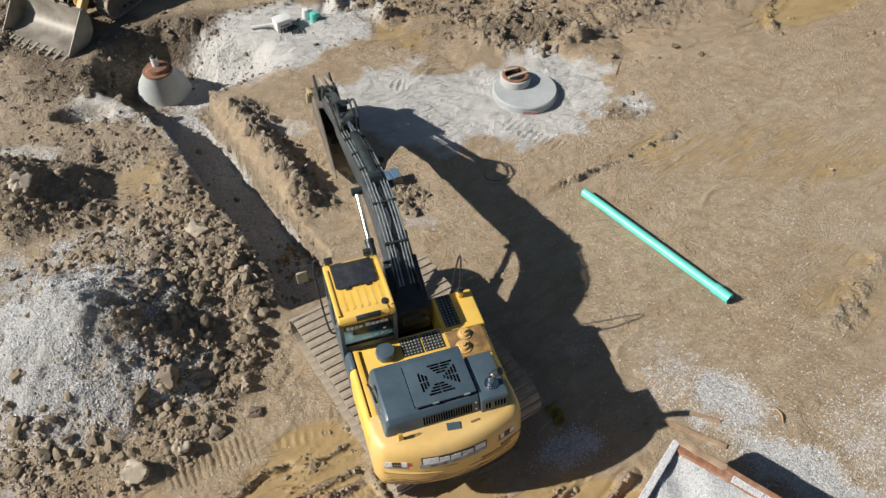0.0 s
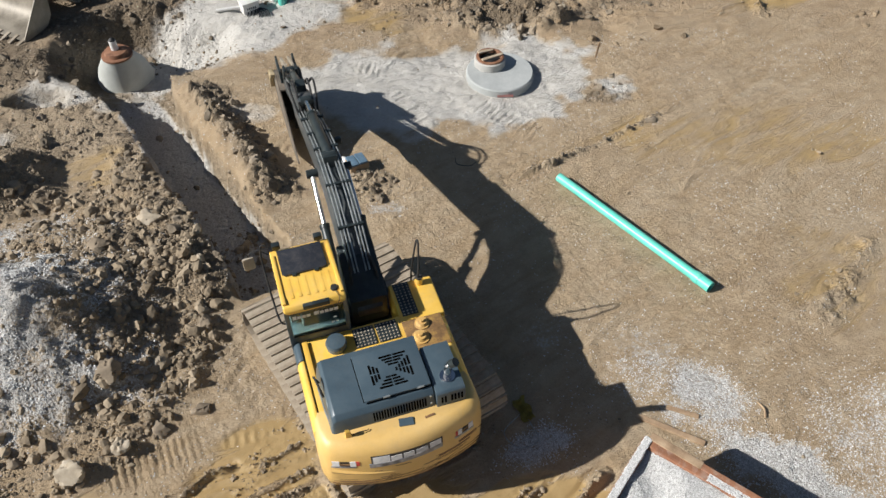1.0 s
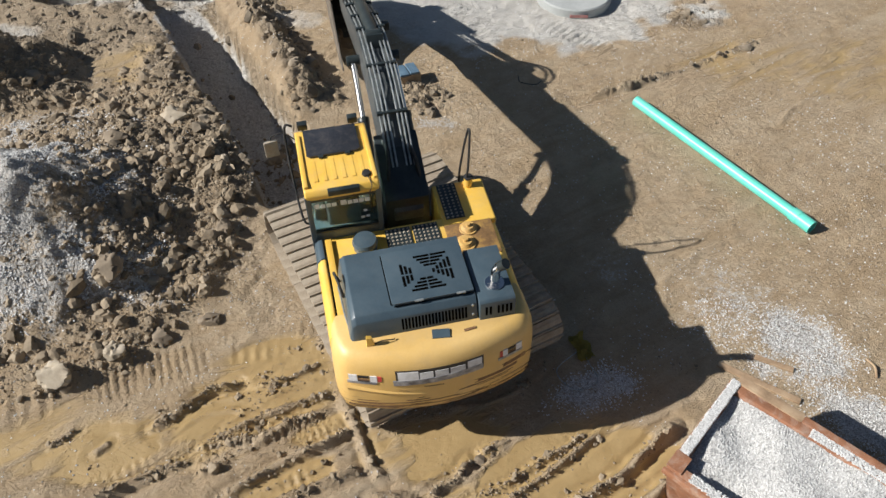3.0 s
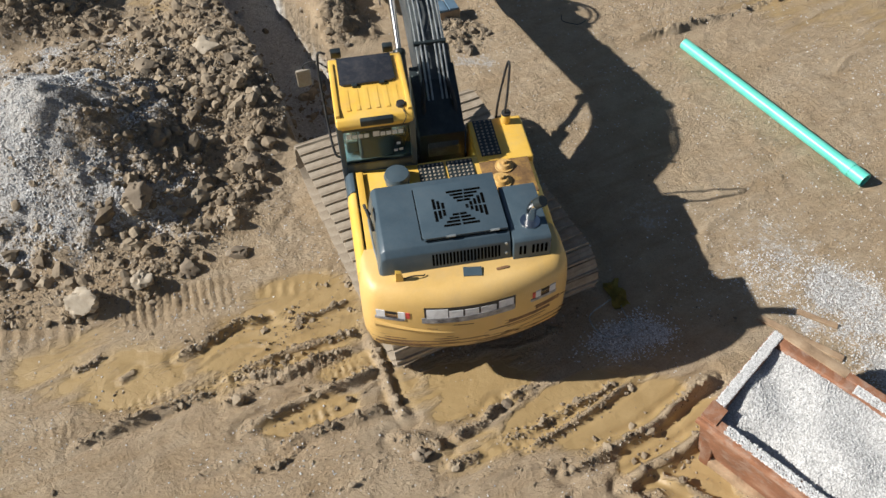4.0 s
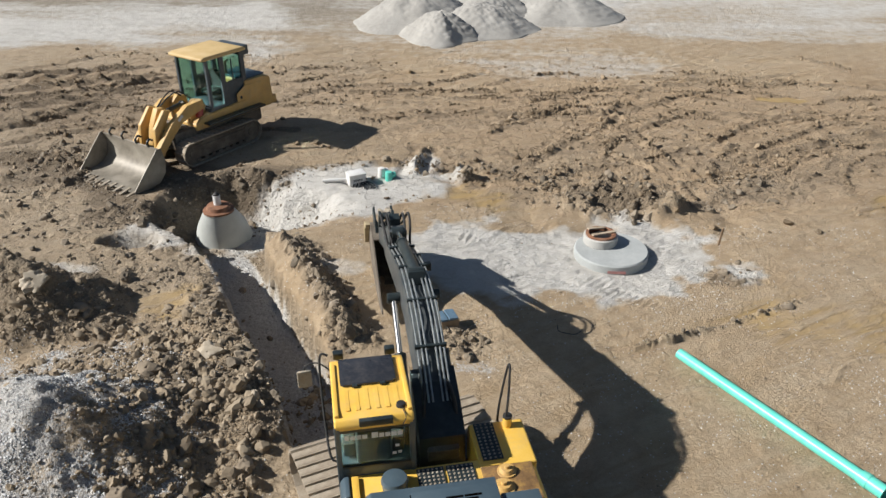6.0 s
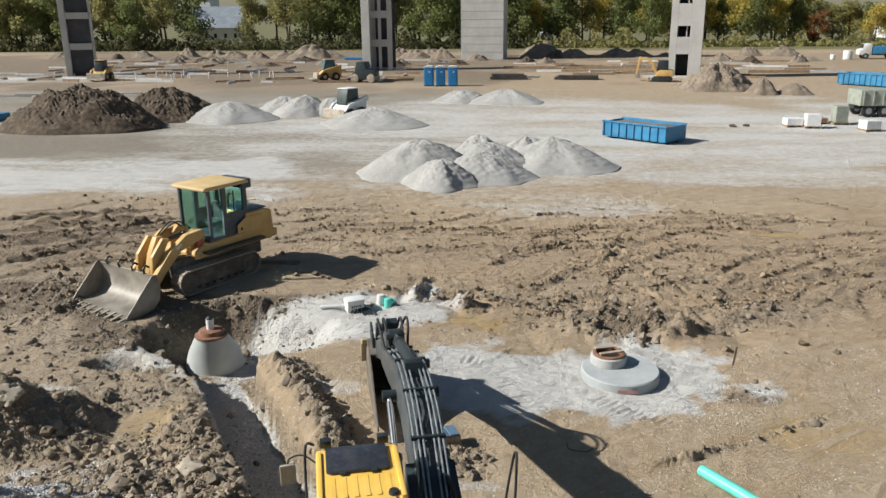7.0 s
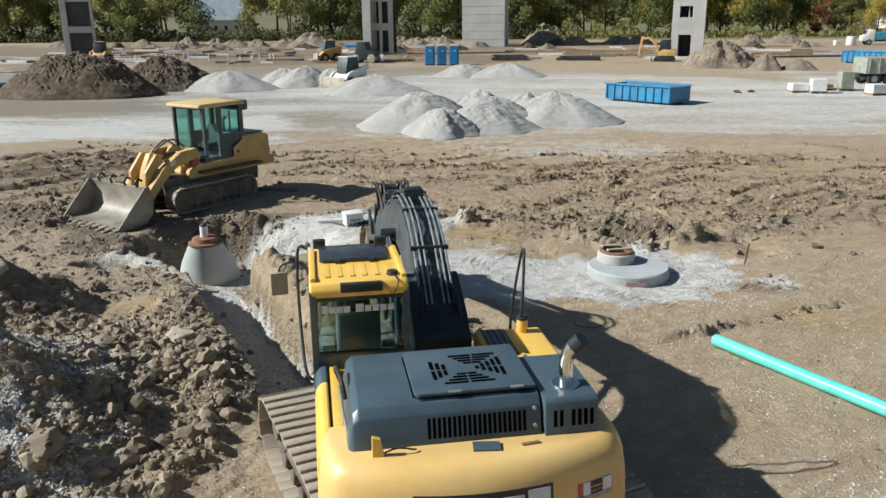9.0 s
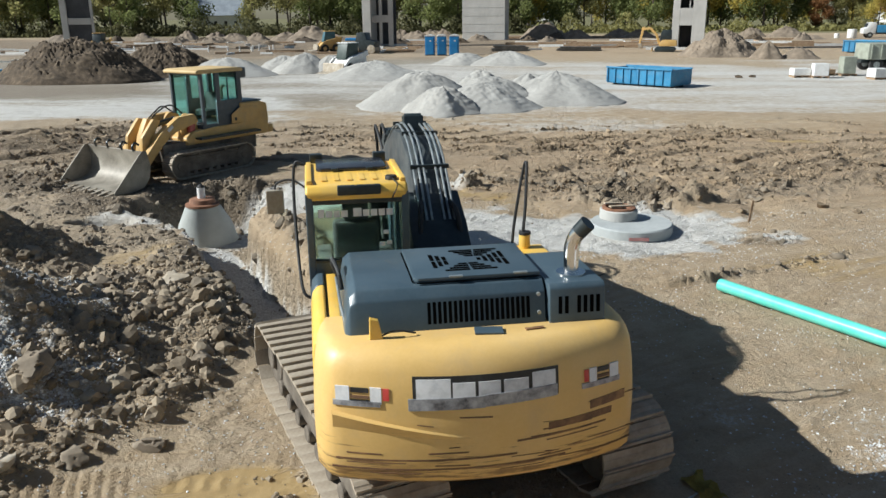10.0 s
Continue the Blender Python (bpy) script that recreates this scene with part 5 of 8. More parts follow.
# the pressed crease: a wedge that is deepest at its left end
bm = bmesh.new()
for k in range(17):
    x = -1.16 + 1.02 * k / 16
    zc, dp = 1.715 - 0.20 * k / 16, 0.045 * (1 - k / 16)
    for dz, dy in ((0.004, 0.003), (-0.012, -dp), (-0.11 * (1 - k / 16) - 0.03, 0.003)):
        bm.verts.new((x, cw_y(x, zc + dz) - 0.001 + dy, zc + dz))
bm.verts.ensure_lookup_table()
for k in range(16):
    for q in range(3):
        a, b2 = 3 * k + q, 3 * k + (q + 1) % 3
        bm.faces.new([bm.verts[v] for v in (a, b2, b2 + 3, a + 3)])
part("crease", bm, CW_PAINT, counterweight, "", 30)
part("lifting_plate", block((0.06, -2.46, 2.198), (0.22, 0.13, 0.014), (0, 0, -8), 0.003), CHARCOAL, counterweight, "grey cover plate")
part("hand_hole", block((0.42, -2.47, 2.194), (0.15, 0.035, 0.012), (0, 0, 6), 0.004), SCRAPE, counterweight)
part("lifting_lug", prism([(-0.05, 2.18), (0.05, 2.18), (0.02, 2.33), (-0.045, 2.35)], -2.44, -2.39, "y", 0.006), YELLOW, counterweight, "yellow lifting lug", m=pose(-0.80, 0, 0))
part("cable", tube(bend([(-0.78, -2.43, 2.20), (-0.65, -2.43, 2.24), (-0.52, -2.42, 2.21), (-0.50, -2.40, 2.20)], 5), 0.008, 6), RUBBER, counterweight)
part("step_bracket", block((1.27, -2.02, 1.75), (0.07, 0.09, 0.12), bevel=0.01), RUST, counterweight)

# right side: tool box, tank and fillers
tool_box = part("tool_box", prism([(-0.60, 1.30), (0.30, 1.30), (0.30, 1.70), (0.26, 2.0), (0.22, 2.05), (-0.60, 2.05)], 0.52, 1.28, "x", 0.03, 3), YELLOW, excavator, "yellow tool box with a step on top", 45)
grip_plate(0.585, 0.86, -0.49, 0.21, 2.047, tool_box, "black studded step plate")
part("front_step", block((0.9, 0.40, 1.42), (0.62, 0.22, 0.05), bevel=0.01), BLACK, tool_box)
tank = part("tank_top", block((0.86, -0.90, 1.70), (0.68, 0.64, 0.70), bevel=0.02), worn("oily brown tank paint", (0.20, 0.115, 0.055), (0.12, 0.07, 0.035), (0.42, 0.25, 0.07), 5, (0.4, 0.7)), excavator, "oil-stained brown tank top", 40)
for cx2, cy2, r2 in ((0.74, -0.98, 0.115), (0.84, -0.72, 0.10)):
    bm = rod((cx2, cy2, 2.03), (cx2, cy2, 2.07), r2 * 1.25, seg=24)
    add_cyl(bm, (cx2, cy2, 2.07), (cx2, cy2, 2.12), r2, r2 * 0.75, 24)
    add_cyl(bm, (cx2, cy2, 2.12), (cx2, cy2, 2.16), r2 * 0.35, r2 * 0.3, 12)
    part("filler_cap", bm, YELLOW_OLD, tank, "stained yellow filler cap", 35)
bm = rod((1.05, 0.12, 2.05), (1.05, 0.12, 2.20), 0.062, seg=20, bevel=0.006)
part("canister", bm, YELLOW, tool_box, "yellow cylinder with a black lid", 40)
part("canister_lid", rod((1.05, 0.12, 2.20), (1.05, 0.12, 2.235), 0.066, seg=20, bevel=0.006), RUBBER, tool_box, "", 40)
part("hand_rail", tube(bend([(0.96, 0.30, 1.6), (0.97, 0.33, 2.1), (1.02, 0.32, 2.55), (1.075, 0.31, 2.90), (1.09, 0.27, 2.97), (1.085, 0.22, 2.90), (1.05, 0.12, 2.5), (1.01, 0.10, 2.08)], 6), 0.017, 8), RUBBER, excavator, "tall black bent grab rail", 40)

# cab
cab = part("cab_base", block((-0.79, 0.28, 1.52), (0.98, 1.46, 0.56), bevel=0.03), CHARCOAL, excavator, "charcoal lower cab body", 40)
POST = [(-1.255, -0.42, 0.09), (-0.325, -0.42, 0.09), (-1.255, 0.42, 0.07), (-0.325, 0.30, 0.07)]
for x, y, w in POST:
    part("post", block((x, y, 2.32), (w * 0.8, w, 1.12), bevel=0.012), CHARCOAL, cab, "charcoal cab post")
for x in (-1.255, -0.325):
    part("post", tube(bend([(x, 1.02, 1.75), (x, 1.02, 2.3), (x, 0.93, 2.70), (x, 0.80, 2.90)], 5), 0.035, 8), CHARCOAL, cab, "curved charcoal front post", 40)
part("rear_wall", block((-0.79, -0.43, 1.98), (0.90, 0.05, 0.44), bevel=0.01), CHARCOAL, cab)
part("window_sill", block((-0.79, -0.435, 2.205), (0.86, 0.07, 0.03), bevel=0.008), BLACK, cab)
part("rear_header", block((-0.79, -0.43, 2.80), (0.90, 0.06, 0.06), bevel=0.01), BLACK, cab)


def pane(name, c, s, material, owner, label=""):
    ob = part(name, block(c, s, bevel=0.0), material, owner, label)
    ob.visible_shadow = False
    return ob


rear_glass = pane("rear_window", (-0.79, -0.438, 2.495), (0.86, 0.008, 0.555), GLASS, cab, "tinted rear window with white lettering blocks")
pane("side_window", (-1.262, 0.0, 2.30), (0.008, 0.76, 0.96), GLASS, cab)
pane("side_window", (-1.262, 0.72, 2.30), (0.008, 0.56, 0.96), GLASS, cab)
pane("side_window", (-0.318, -0.05, 2.40), (0.008, 0.62, 0.78), GLASS, cab)
pane("side_window", (-0.318, 0.64, 2.30), (0.008, 0.62, 0.96), GLASS, cab)
bm = bmesh.new()
add_prism(bm, [(1.03, 1.75), (1.03, 2.3), (0.94, 2.70), (0.81, 2.90), (0.80, 2.89), (0.93, 2.69), (1.02, 2.29), (1.02, 1.75)], -1.23, -0.35)
ob = part("windscreen", bm, GLASS, cab, "curved front windscreen")
ob.visible_shadow = False
xw = -1.17
for w, h in ((0.05, 0.065), (0.055, 0.05), (0.05, 0.05), (0.055, 0.05), (0.02, 0), (0.07, 0.065), (0.055, 0.05), (0.055, 0.05), (0.055, 0.05), (0.055, 0.05)):
    if h:
        part("letter_bar", block((xw + w / 2, -0.443, 2.64 + h * 0.65), (w * 1.15, 0.004, h * 1.3), bevel=0.0), DECAL_WHITE, rear_glass, "white block of the window lettering")
    xw += w + 0.022
for dx, dz in ((0.27, 2.47), (0.23, 2.35), (0.30, 2.36)):
    part("window_sticker", block((-0.79 + dx, -0.443, dz), (0.05, 0.004, 0.04), bevel=0.0), DECAL_WHITE, rear_glass)
part("seat", soften(add_box(add_box(bmesh.new(), (-0.79, 0.10, 2.12), (0.48, 0.14, 0.72)), (-0.79, 0.36, 1.88), (0.50, 0.50, 0.16)), 0.05, 40, 3), SEAT, cab, "dark operator seat", 50)
part("headrest", block((-0.79, 0.08, 2.58), (0.27, 0.11, 0.20), bevel=0.04), SEAT, cab, "", 50)
part("console", block((-1.12, 0.40, 1.95), (0.16, 0.55, 0.22), bevel=0.03), SEAT, cab, "", 50)
part("console", block((-0.46, 0.40, 1.95), (0.16, 0.55, 0.22), bevel=0.03), SEAT, cab, "", 50)
part("monitor", block((-0.44, 0.78, 2.2), (0.05, 0.18, 0.26), bevel=0.02), SEAT, cab)
# roof: pressed panel with ribs, front hatch
bm = prism([(-0.46, 2.85), (-0.47, 2.93), (-0.42, 3.0), (-0.20, 3.02), (0.70, 3.02), (0.84, 2.97), (0.87, 2.88), (0.80, 2.85)], -1.285, -0.295, "x", 0.03, 3)
roof = part("roof", bm, YELLOW, cab, "yellow ribbed cab roof", 45, pose(0, 0, -0.05))
for i in range(6):
    x = -1.10 + 0.125 * i
    part("roof_rib", block((x, -0.08, 3.022), (0.055, 0.40, 0.004), bevel=0.0015), YELLOW, roof)
part("roof_rim", soften(add_box(add_box(bmesh.new(), (-1.245, 0.15, 3.02), (0.055, 1.05, 0.05)), (-0.335, 0.15, 3.02), (0.055, 1.05, 0.05)), 0.012, 40, 2), YELLOW, roof, "", 40)
part("roof_hatch", prism([(-1.17, 0.22), (-1.12, 0.18), (-0.50, 0.18), (-0.44, 0.22), (-0.44, 0.74), (-1.17, 0.74)], 3.02, 3.06, "z", 0.015, 2), GLASS_DARK, roof, "dark tinted roof hatch", 40)
for x in (-0.98, -0.62):
    part("hatch_hinge", block((x, 0.165, 3.045), (0.07, 0.05, 0.03), bevel=0.008), BLACK, roof)
part("rear_lamp_bar", block((-0.77, -0.445, 2.955), (0.42, 0.07, 0.095), bevel=0.015), BLACK, roof, "black bar on the roof's rear edge", 40)
bm = rod((-0.44, -0.27, 3.01), (-0.44, -0.27, 3.05), 0.065, 0.055, 20, 0.008)
part("antenna_puck", bm, RUBBER, roof, "round black antenna base", 40)
part("antenna_cable", tube(bend([(-0.44, -0.30, 3.03), (-0.42, -0.38, 3.02), (-0.40, -0.47, 2.98), (-0.46, -0.49, 2.86)], 5), 0.006, 6), RUBBER, roof)
for x in (-1.16, -0.46):
    bm = block((x, 0.86, 3.05), (0.14, 0.10, 0.10), bevel=0.015)
    add_box(bm, (x, 0.84, 2.98), (0.03, 0.03, 0.06))
    part("work_lamp", bm, BLACK, roof, "black work lamp", 40)
part("door_rail", tube(bend([(-1.30, 0.98, 2.92), (-1.40, 1.00, 2.92), (-1.43, 0.96, 2.6), (-1.42, 0.72, 2.05), (-1.38, 0.42, 1.62), (-1.28, 0.38, 1.52)], 6), 0.018, 8), RUBBER, cab, "black bent grab rail", 40)
part("mirror_arm", tube(bend([(-1.27, 1.02, 2.62), (-1.45, 1.10, 2.72), (-1.62, 1.12, 2.68), (-1.65, 1.12, 2.55)], 5), 0.012, 8), RUBBER, cab)
part("mirror", soften(add_box(bmesh.new(), (-1.65, 1.10, 2.47), (0.20, 0.05, 0.28), (0, 0, 8)), 0.02, 40, 2), STEEL_WORN, cab, "square dusty mirror", 40)

# boom, arm and bucket lie in one upright plane
BX = 0.15
boom_prof = [(0.05, 1.62), (0.0, 1.85), (0.25, 2.10), (1.3, 2.86), (2.25, 3.12), (3.0, 3.14), (4.2, 2.88), (5.45, 2.50), (5.75, 2.42), (5.80, 2.22), (5.55, 2.10), (4.2, 2.36), (3.1, 2.52), (2.4, 2.46), (1.5, 2.12), (0.5, 1.60)]
boom = part("boom", prism(boom_prof, BX - 0.22, BX + 0.22, "x", 0.02, 2), BOOM_PAINT, excavator, "black box-section boom", 30)
part("boom_foot_guard", prism([(0.05, 1.45), (0.05, 2.05), (0.4, 2.3), (0.95, 2.55), (1.05, 1.75), (0.7, 1.4)], BX - 0.33, BX + 0.31, "x", 0.02, 2), BLACK, boom, "", 30)
arm_prof = [(4.95, 2.98), (5.25, 2.95), (6.1, 2.34), (7.95, 1.28), (8.12, 1.12), (8.08, 0.94), (7.85, 0.95), (6.1, 1.86), (5.45, 2.05), (5.2, 2.35)]
arm = part("arm", prism(arm_prof, BX - 0.165, BX + 0.165, "x", 0.02, 2), BOOM_PAINT, excavator, "dark grey digging arm", 30)


def ram(name, a, b2, r, owner, stroke=0.5, label="hydraulic cylinder with a chrome rod"):
    a, b2 = Vector(a), Vector(b2)
    mid = a.lerp(b2, stroke)
    body = part(name, rod(a, mid, r, seg=16, bevel=0.008), BLACK, owner, label, 40)
    part("rod", rod(mid, b2, r * 0.58, seg=14), CHROME, body, "chrome rod", 40)
    part("gland", rod(mid - (b2 - a).normalized() * 0.04, mid + (b2 - a).normalized() * 0.05, r * 1.12, seg=16, bevel=0.006), BLACK, body, "", 40)
    for q in (a, b2):
        part("eye", rod(q - Vector((r * 1.2, 0, 0)), q + Vector((r * 1.2, 0, 0)), r * 1.05, seg=14, bevel=0.006), BLACK, body, "", 40)
    return body


ram("boom_cylinder", (BX - 0.36, 0.85, 1.30), (BX - 0.33, 2.95, 2.62), 0.085, excavator, 0.55)
ram("boom_cylinder", (BX + 0.36, 0.85, 1.30), (BX + 0.33, 2.95, 2.62), 0.085, excavator, 0.55)
part("cylinder_pin", rod((BX - 0.42, 2.95, 2.66), (BX + 0.42, 2.95, 2.66), 0.06, seg=14), BLACK, boom)
ram("arm_cylinder", (BX, 2.55, 3.26), (BX, 5.02, 2.93), 0.095, excavator, 0.72)
part("cylinder_bracket", prism([(2.35, 3.05), (2.45, 3.33), (2.65, 3.33), (2.85, 3.05)], BX - 0.13, BX + 0.13, "x", 0.01), BLACK, boom)
ram("bucket_cylinder", (BX, 5.62, 2.86), (BX, 7.30, 1.92), 0.07, excavator, 0.66)
part("cylinder_bracket", prism([(5.45, 2.6), (5.5, 2.93), (5.7, 2.93), (5.95, 2.45)], BX - 0.1, BX + 0.1, "x", 0.01), BLACK, arm)
for s in (-0.14, 0.14):
    part("link", prism([(7.20, 1.98), (7.38, 2.0), (7.75, 1.36), (7.62, 1.30)], BX + s - 0.03, BX + s + 0.03, "x", 0.01), BLACK, arm, "bucket link")
    part("link", prism([(7.22, 1.86), (7.36, 2.02), (8.30, 1.52), (8.24, 1.38)], BX + s * 0.6 - 0.03, BX + s * 0.6 + 0.03, "x", 0.01), STEEL_WORN, arm, "bucket link")
# steel lines and hoses along the boom
for i, (dx, z0) in enumerate(((-0.19, 0.03), (-0.13, 0.05), (-0.07, 0.05), (0.07, 0.05), (0.13, 0.05), (0.19, 0.03))):
    pts = [(BX + dx, 0.45, 2.28 + z0), (BX + dx, 1.3, 2.88 + z0), (BX + dx, 2.2, 3.14 + z0), (BX + dx, 3.0, 3.16 + z0), (BX + dx, 4.2, 2.90 + z0), (BX + dx * 0.95, 5.1, 2.64 + z0)]
    part("steel_line", tube(bend(pts, 6), 0.015, 8), STEEL_LINE, boom, "grey hydraulic line", 40)
for y, z in ((1.1, 2.76), (1.9, 3.07), (2.9, 3.17), (3.6, 3.04), (4.4, 2.86)):
    part("line_clamp", block((BX, y, z + 0.05), (0.46, 0.06, 0.05), bevel=0.008), BLACK, boom)
for i, dx in enumerate((-0.2, -0.12, 0.12, 0.2)):
    pts = [(BX + dx, 4.9, 2.70), (BX + dx * 1.25, 5.2, 2.98 + 0.05 * (i % 2)), (BX + dx * 1.3, 5.6, 2.98), (BX + dx, 6.0, 2.55), (BX + dx * 0.8, 6.5, 2.2)]
    part("hose", tube(bend(pts, 6), 0.024, 8), RUBBER, arm, "black hydraulic hose", 40)
for dx in (-0.13, 0.13):
    pts = [(BX + dx, 6.4, 2.22), (BX + dx, 7.0, 1.88), (BX + dx * 0.9, 7.7, 1.48)]
    part("steel_line", tube(bend(pts, 5), 0.017, 8), STEEL_LINE, arm, "grey hydraulic line", 40)
part("hose", tube(bend([(BX - 0.25, 0.2, 2.0), (BX - 0.2, 0.45, 2.42), (BX - 0.15, 0.75, 2.5), (BX - 0.13, 1.0, 2.68)], 6), 0.03, 8), RUBBER, boom, "", 40)
part("hose", tube(bend([(BX + 0.25, 0.2, 2.0), (BX + 0.2, 0.45, 2.42), (BX + 0.15, 0.75, 2.5), (BX + 0.13, 1.0, 2.68)], 6), 0.03, 8), RUBBER, boom, "", 40)
part("boom_lamp", block((BX + 0.31, 3.4, 2.95), (0.12, 0.12, 0.14), bevel=0.02), BLACK, boom, "black work lamp", 40)

# the boom and arm hang a little lower towards the elbow
def settle(ob):
    for v in ob.data.vertices:
        s = v.co.y
        v.co.z -= 0.33 * min(1.0, max(0.0, (s - 1.6) / 3.2)) if s < 5.2 else 0.33 * max(0.0, (8.2 - s) / 3.0)
    for child in ob.children:
        settle(child)


bpy.context.view_layer.update()
for ob in list(excavator.children):
    if ob.name.split(".")[0] in ("boom", "arm", "boom_cylinder", "arm_cylinder", "bucket_cylinder"):
        settle(ob)

# bucket, its mouth towards the machine
side = [(7.55, 1.12), (8.05, 1.28), (8.45, 1.10), (8.72, 0.70), (8.62, 0.30), (8.25, 0.06), (7.4, 0.0), (6.45, 0.06), (5.82, 0.26), (5.84, 0.36), (6.42, 0.60), (7.0, 0.98)]
bx0, bx1 = BX - 0.32, BX + 0.31
bucket = part("bucket", prism(side, bx0, bx0 + 0.03, "x", 0.004, 1), MUD_STEEL, excavator, "narrow digging bucket of worn steel", 40)
part("bucket_side", prism(side, bx1 - 0.03, bx1, "x", 0.004, 1), STEEL_WORN, bucket)
shell = side[0:7]
inner = []
for i, (y, z) in enumerate(shell):
    a, b2 = shell[max(i - 1, 0)], shell[min(i + 1, len(shell) - 1)]
    d = Vector((b2[0] - a[0], b2[1] - a[1])).normalized()
    inner.append((y - d.y * -0.03 * -1, z + d.x * -0.03 * -1 * -1))
bm = bmesh.new()
add_prism(bm, shell + inner[::-1], bx0 + 0.03, bx1 - 0.03)
bucket_tan = worn("scoured yellow steel", (0.42, 0.33, 0.19), (0.28, 0.21, 0.115), (0.50, 0.41, 0.26), 3, (0.5, 0.8), 0.0)
# dark steel chosen here to paint in the shade inside the bucket
part("bucket_shell", bm, MUD_STEEL, bucket, "curved shell, darkened for the shade inside", 40)
part("bucket_back", prism([(8.02, 1.27), (8.45, 1.14), (8.74, 0.72), (8.70, 0.45), (8.62, 0.5), (8.40, 1.02), (8.02, 1.17)], BX - 0.43, bx0, "x", 0.006, 1), bucket_tan, bucket, "scoured tan back plate", 40)
for s in (-0.2, 0.2):
    part("bucket_ear", prism([(7.7, 1.1), (7.85, 1.45), (8.0, 1.45), (8.35, 1.55), (8.45, 1.35), (8.35, 1.1)], BX + s - 0.025, BX + s + 0.025, "x", 0.008), BLACK, bucket)


# ---- the stone box: rusty steel bedding box filled with crushed stone ----
def zg(x, y):
    return float(ground_z(np.array([x]), np.array([y]))[0])


BOX_L, BOX_W, BOX_H, BOX_T = 3.9, 1.62, 1.33, 0.13
stone_box = thing("stone_box", pose(2.89, 5.17, 0, 0, 0, -36.5), "rusty steel bedding box filled with pale crushed stone", "stone box")


def leaning_wall(p, q, inward, lean):
    """A box wall from p to q along its top, its foot set in by lean; inward points into the box."""
    p, q, n = Vector((*p, 0)), Vector((*q, 0)), Vector((*inward, 0))
    d = (q - p).normalized()
    bm = bmesh.new()
    rows = []
    for off, z in ((0.0, BOX_H), (lean, -0.1), (lean + BOX_T, -0.1), (BOX_T, BOX_H)):
        e = min(off, BOX_T) if abs(d.x) < 0.5 else max(0.0, off - BOX_T) * 0.4
        rows.append([bm.verts.new(p + n * off + d * e + Vector((0, 0, z))), bm.verts.new(q + n * off - d * e + Vector((0, 0, z)))])
    for a, b2 in zip(rows, rows[1:] + rows[:1]):
        bm.faces.new((a[0], a[1], b2[1], b2[0]))
    bm.faces.new([r[0] for r in rows])
    bm.faces.new([r[1] for r in rows[::-1]])
    bmesh.ops.recalc_face_normals(bm, faces=bm.faces)
    return soften(bm, 0.012)


# the long sides run along local x and lean inwards to the foot
part("wall", leaning_wall((0, 0), (BOX_L, 0), (0, 1), 0.40), RUST, stone_box, "rusty steel long wall", 40)
part("wall", leaning_wall((0, BOX_W), (BOX_L, BOX_W), (0, -1), 0.40), RUST, stone_box, "rusty steel long wall", 40)
for x0, nx_ in ((0.0, 1), (BOX_L, -1)):
    part("wall", leaning_wall((x0, BOX_T), (x0, BOX_W - BOX_T), (nx_, 0), 0.2), RUST, stone_box, "rusty steel end wall", 40)
part("rim_bar", block((BOX_L / 2, -0.02, BOX_H - 0.05), (BOX_L + 0.04, 0.05, 0.09), bevel=0.012), RUST, stone_box, "steel rim bar", 40)
part("corner_cap", block((0.09, 0.15, BOX_H + 0.012), (0.20, 0.26, 0.02), bevel=0.004), RUST, stone_box)
for x in (1.33, 2.9):
    part("gusset_plate", prism([(-0.03, BOX_H - 0.12), (0.0, BOX_H - 0.12), (0.40, 0.02), (0.06, 0.02)], x - 0.03, x + 0.03, "x", 0.008), RUST, stone_box, "triangular steel gusset")
part("foot_rail", block((BOX_L / 2, 0.34, 0.06), (BOX_L - 0.5, 0.16, 0.14), bevel=0.015), WOOD, stone_box, "pale muddy foot rail", 40)
part("side_skin", prism([(0.08, BOX_H + 0.02), (0.08, BOX_H - 0.16), (0.78, BOX_H - 0.18), (0.95, BOX_H + 0.02)], BOX_W - 0.02, BOX_W + 0.12, "y", 0.01), WOOD, stone_box, "buff rim plank", 40)
part("side_rail", block((2.4, BOX_W + 0.04, BOX_H - 0.05), (2.9, 0.10, 0.16), bevel=0.012), RUST, stone_box, "rusty side rail", 40)
# fill: a heaped surface inside the box
bm = bmesh.new()
nu, nv = 70, 28
grid = []
for j in range(nv + 1):
    grid.append([])
    for i in range(nu + 1):
        x = BOX_T + (BOX_L - 2 * BOX_T) * i / nu
        y = BOX_T + (BOX_W - 2 * BOX_T) * j / nv
        z = 1.09 + 0.15 * y / BOX_W + 0.13 * math.exp(-((x - 1.5) / 0.9) ** 2 - ((y - 0.75) / 0.5) ** 2) + 0.11 * noise.noise((x * 1.7, y * 1.7, 0)) + 0.015 * noise.noise((x * 14, y * 14, 3)) + 0.06 * (x / 3)
        grid[-1].append(bm.verts.new((x, y, z)))
for a, b2 in zip(grid, grid[1:]):
    for i in range(nu):
        bm.faces.new((a[i], a[i + 1], b2[i + 1], b2[i]))
GRAVEL_BED, nt, b = nodes_of("bed of crushed limestone")
v1 = nt.nodes.new("ShaderNodeTexVoronoi")
v1.inputs["Scale"].default_value = 55
tc = nt.nodes.new("ShaderNodeTexCoord")
nt.links.new(tc.outputs["Object"], v1.inputs["Vector"])
nt.links.new(ramp(nt, v1.outputs["Color"], [(0.1, (0.34, 0.335, 0.32)), (0.5, (0.54, 0.535, 0.52)), (0.95, (0.72, 0.72, 0.71))]), b.inputs["Base Color"])
b.inputs["Roughness"].default_value = 0.92
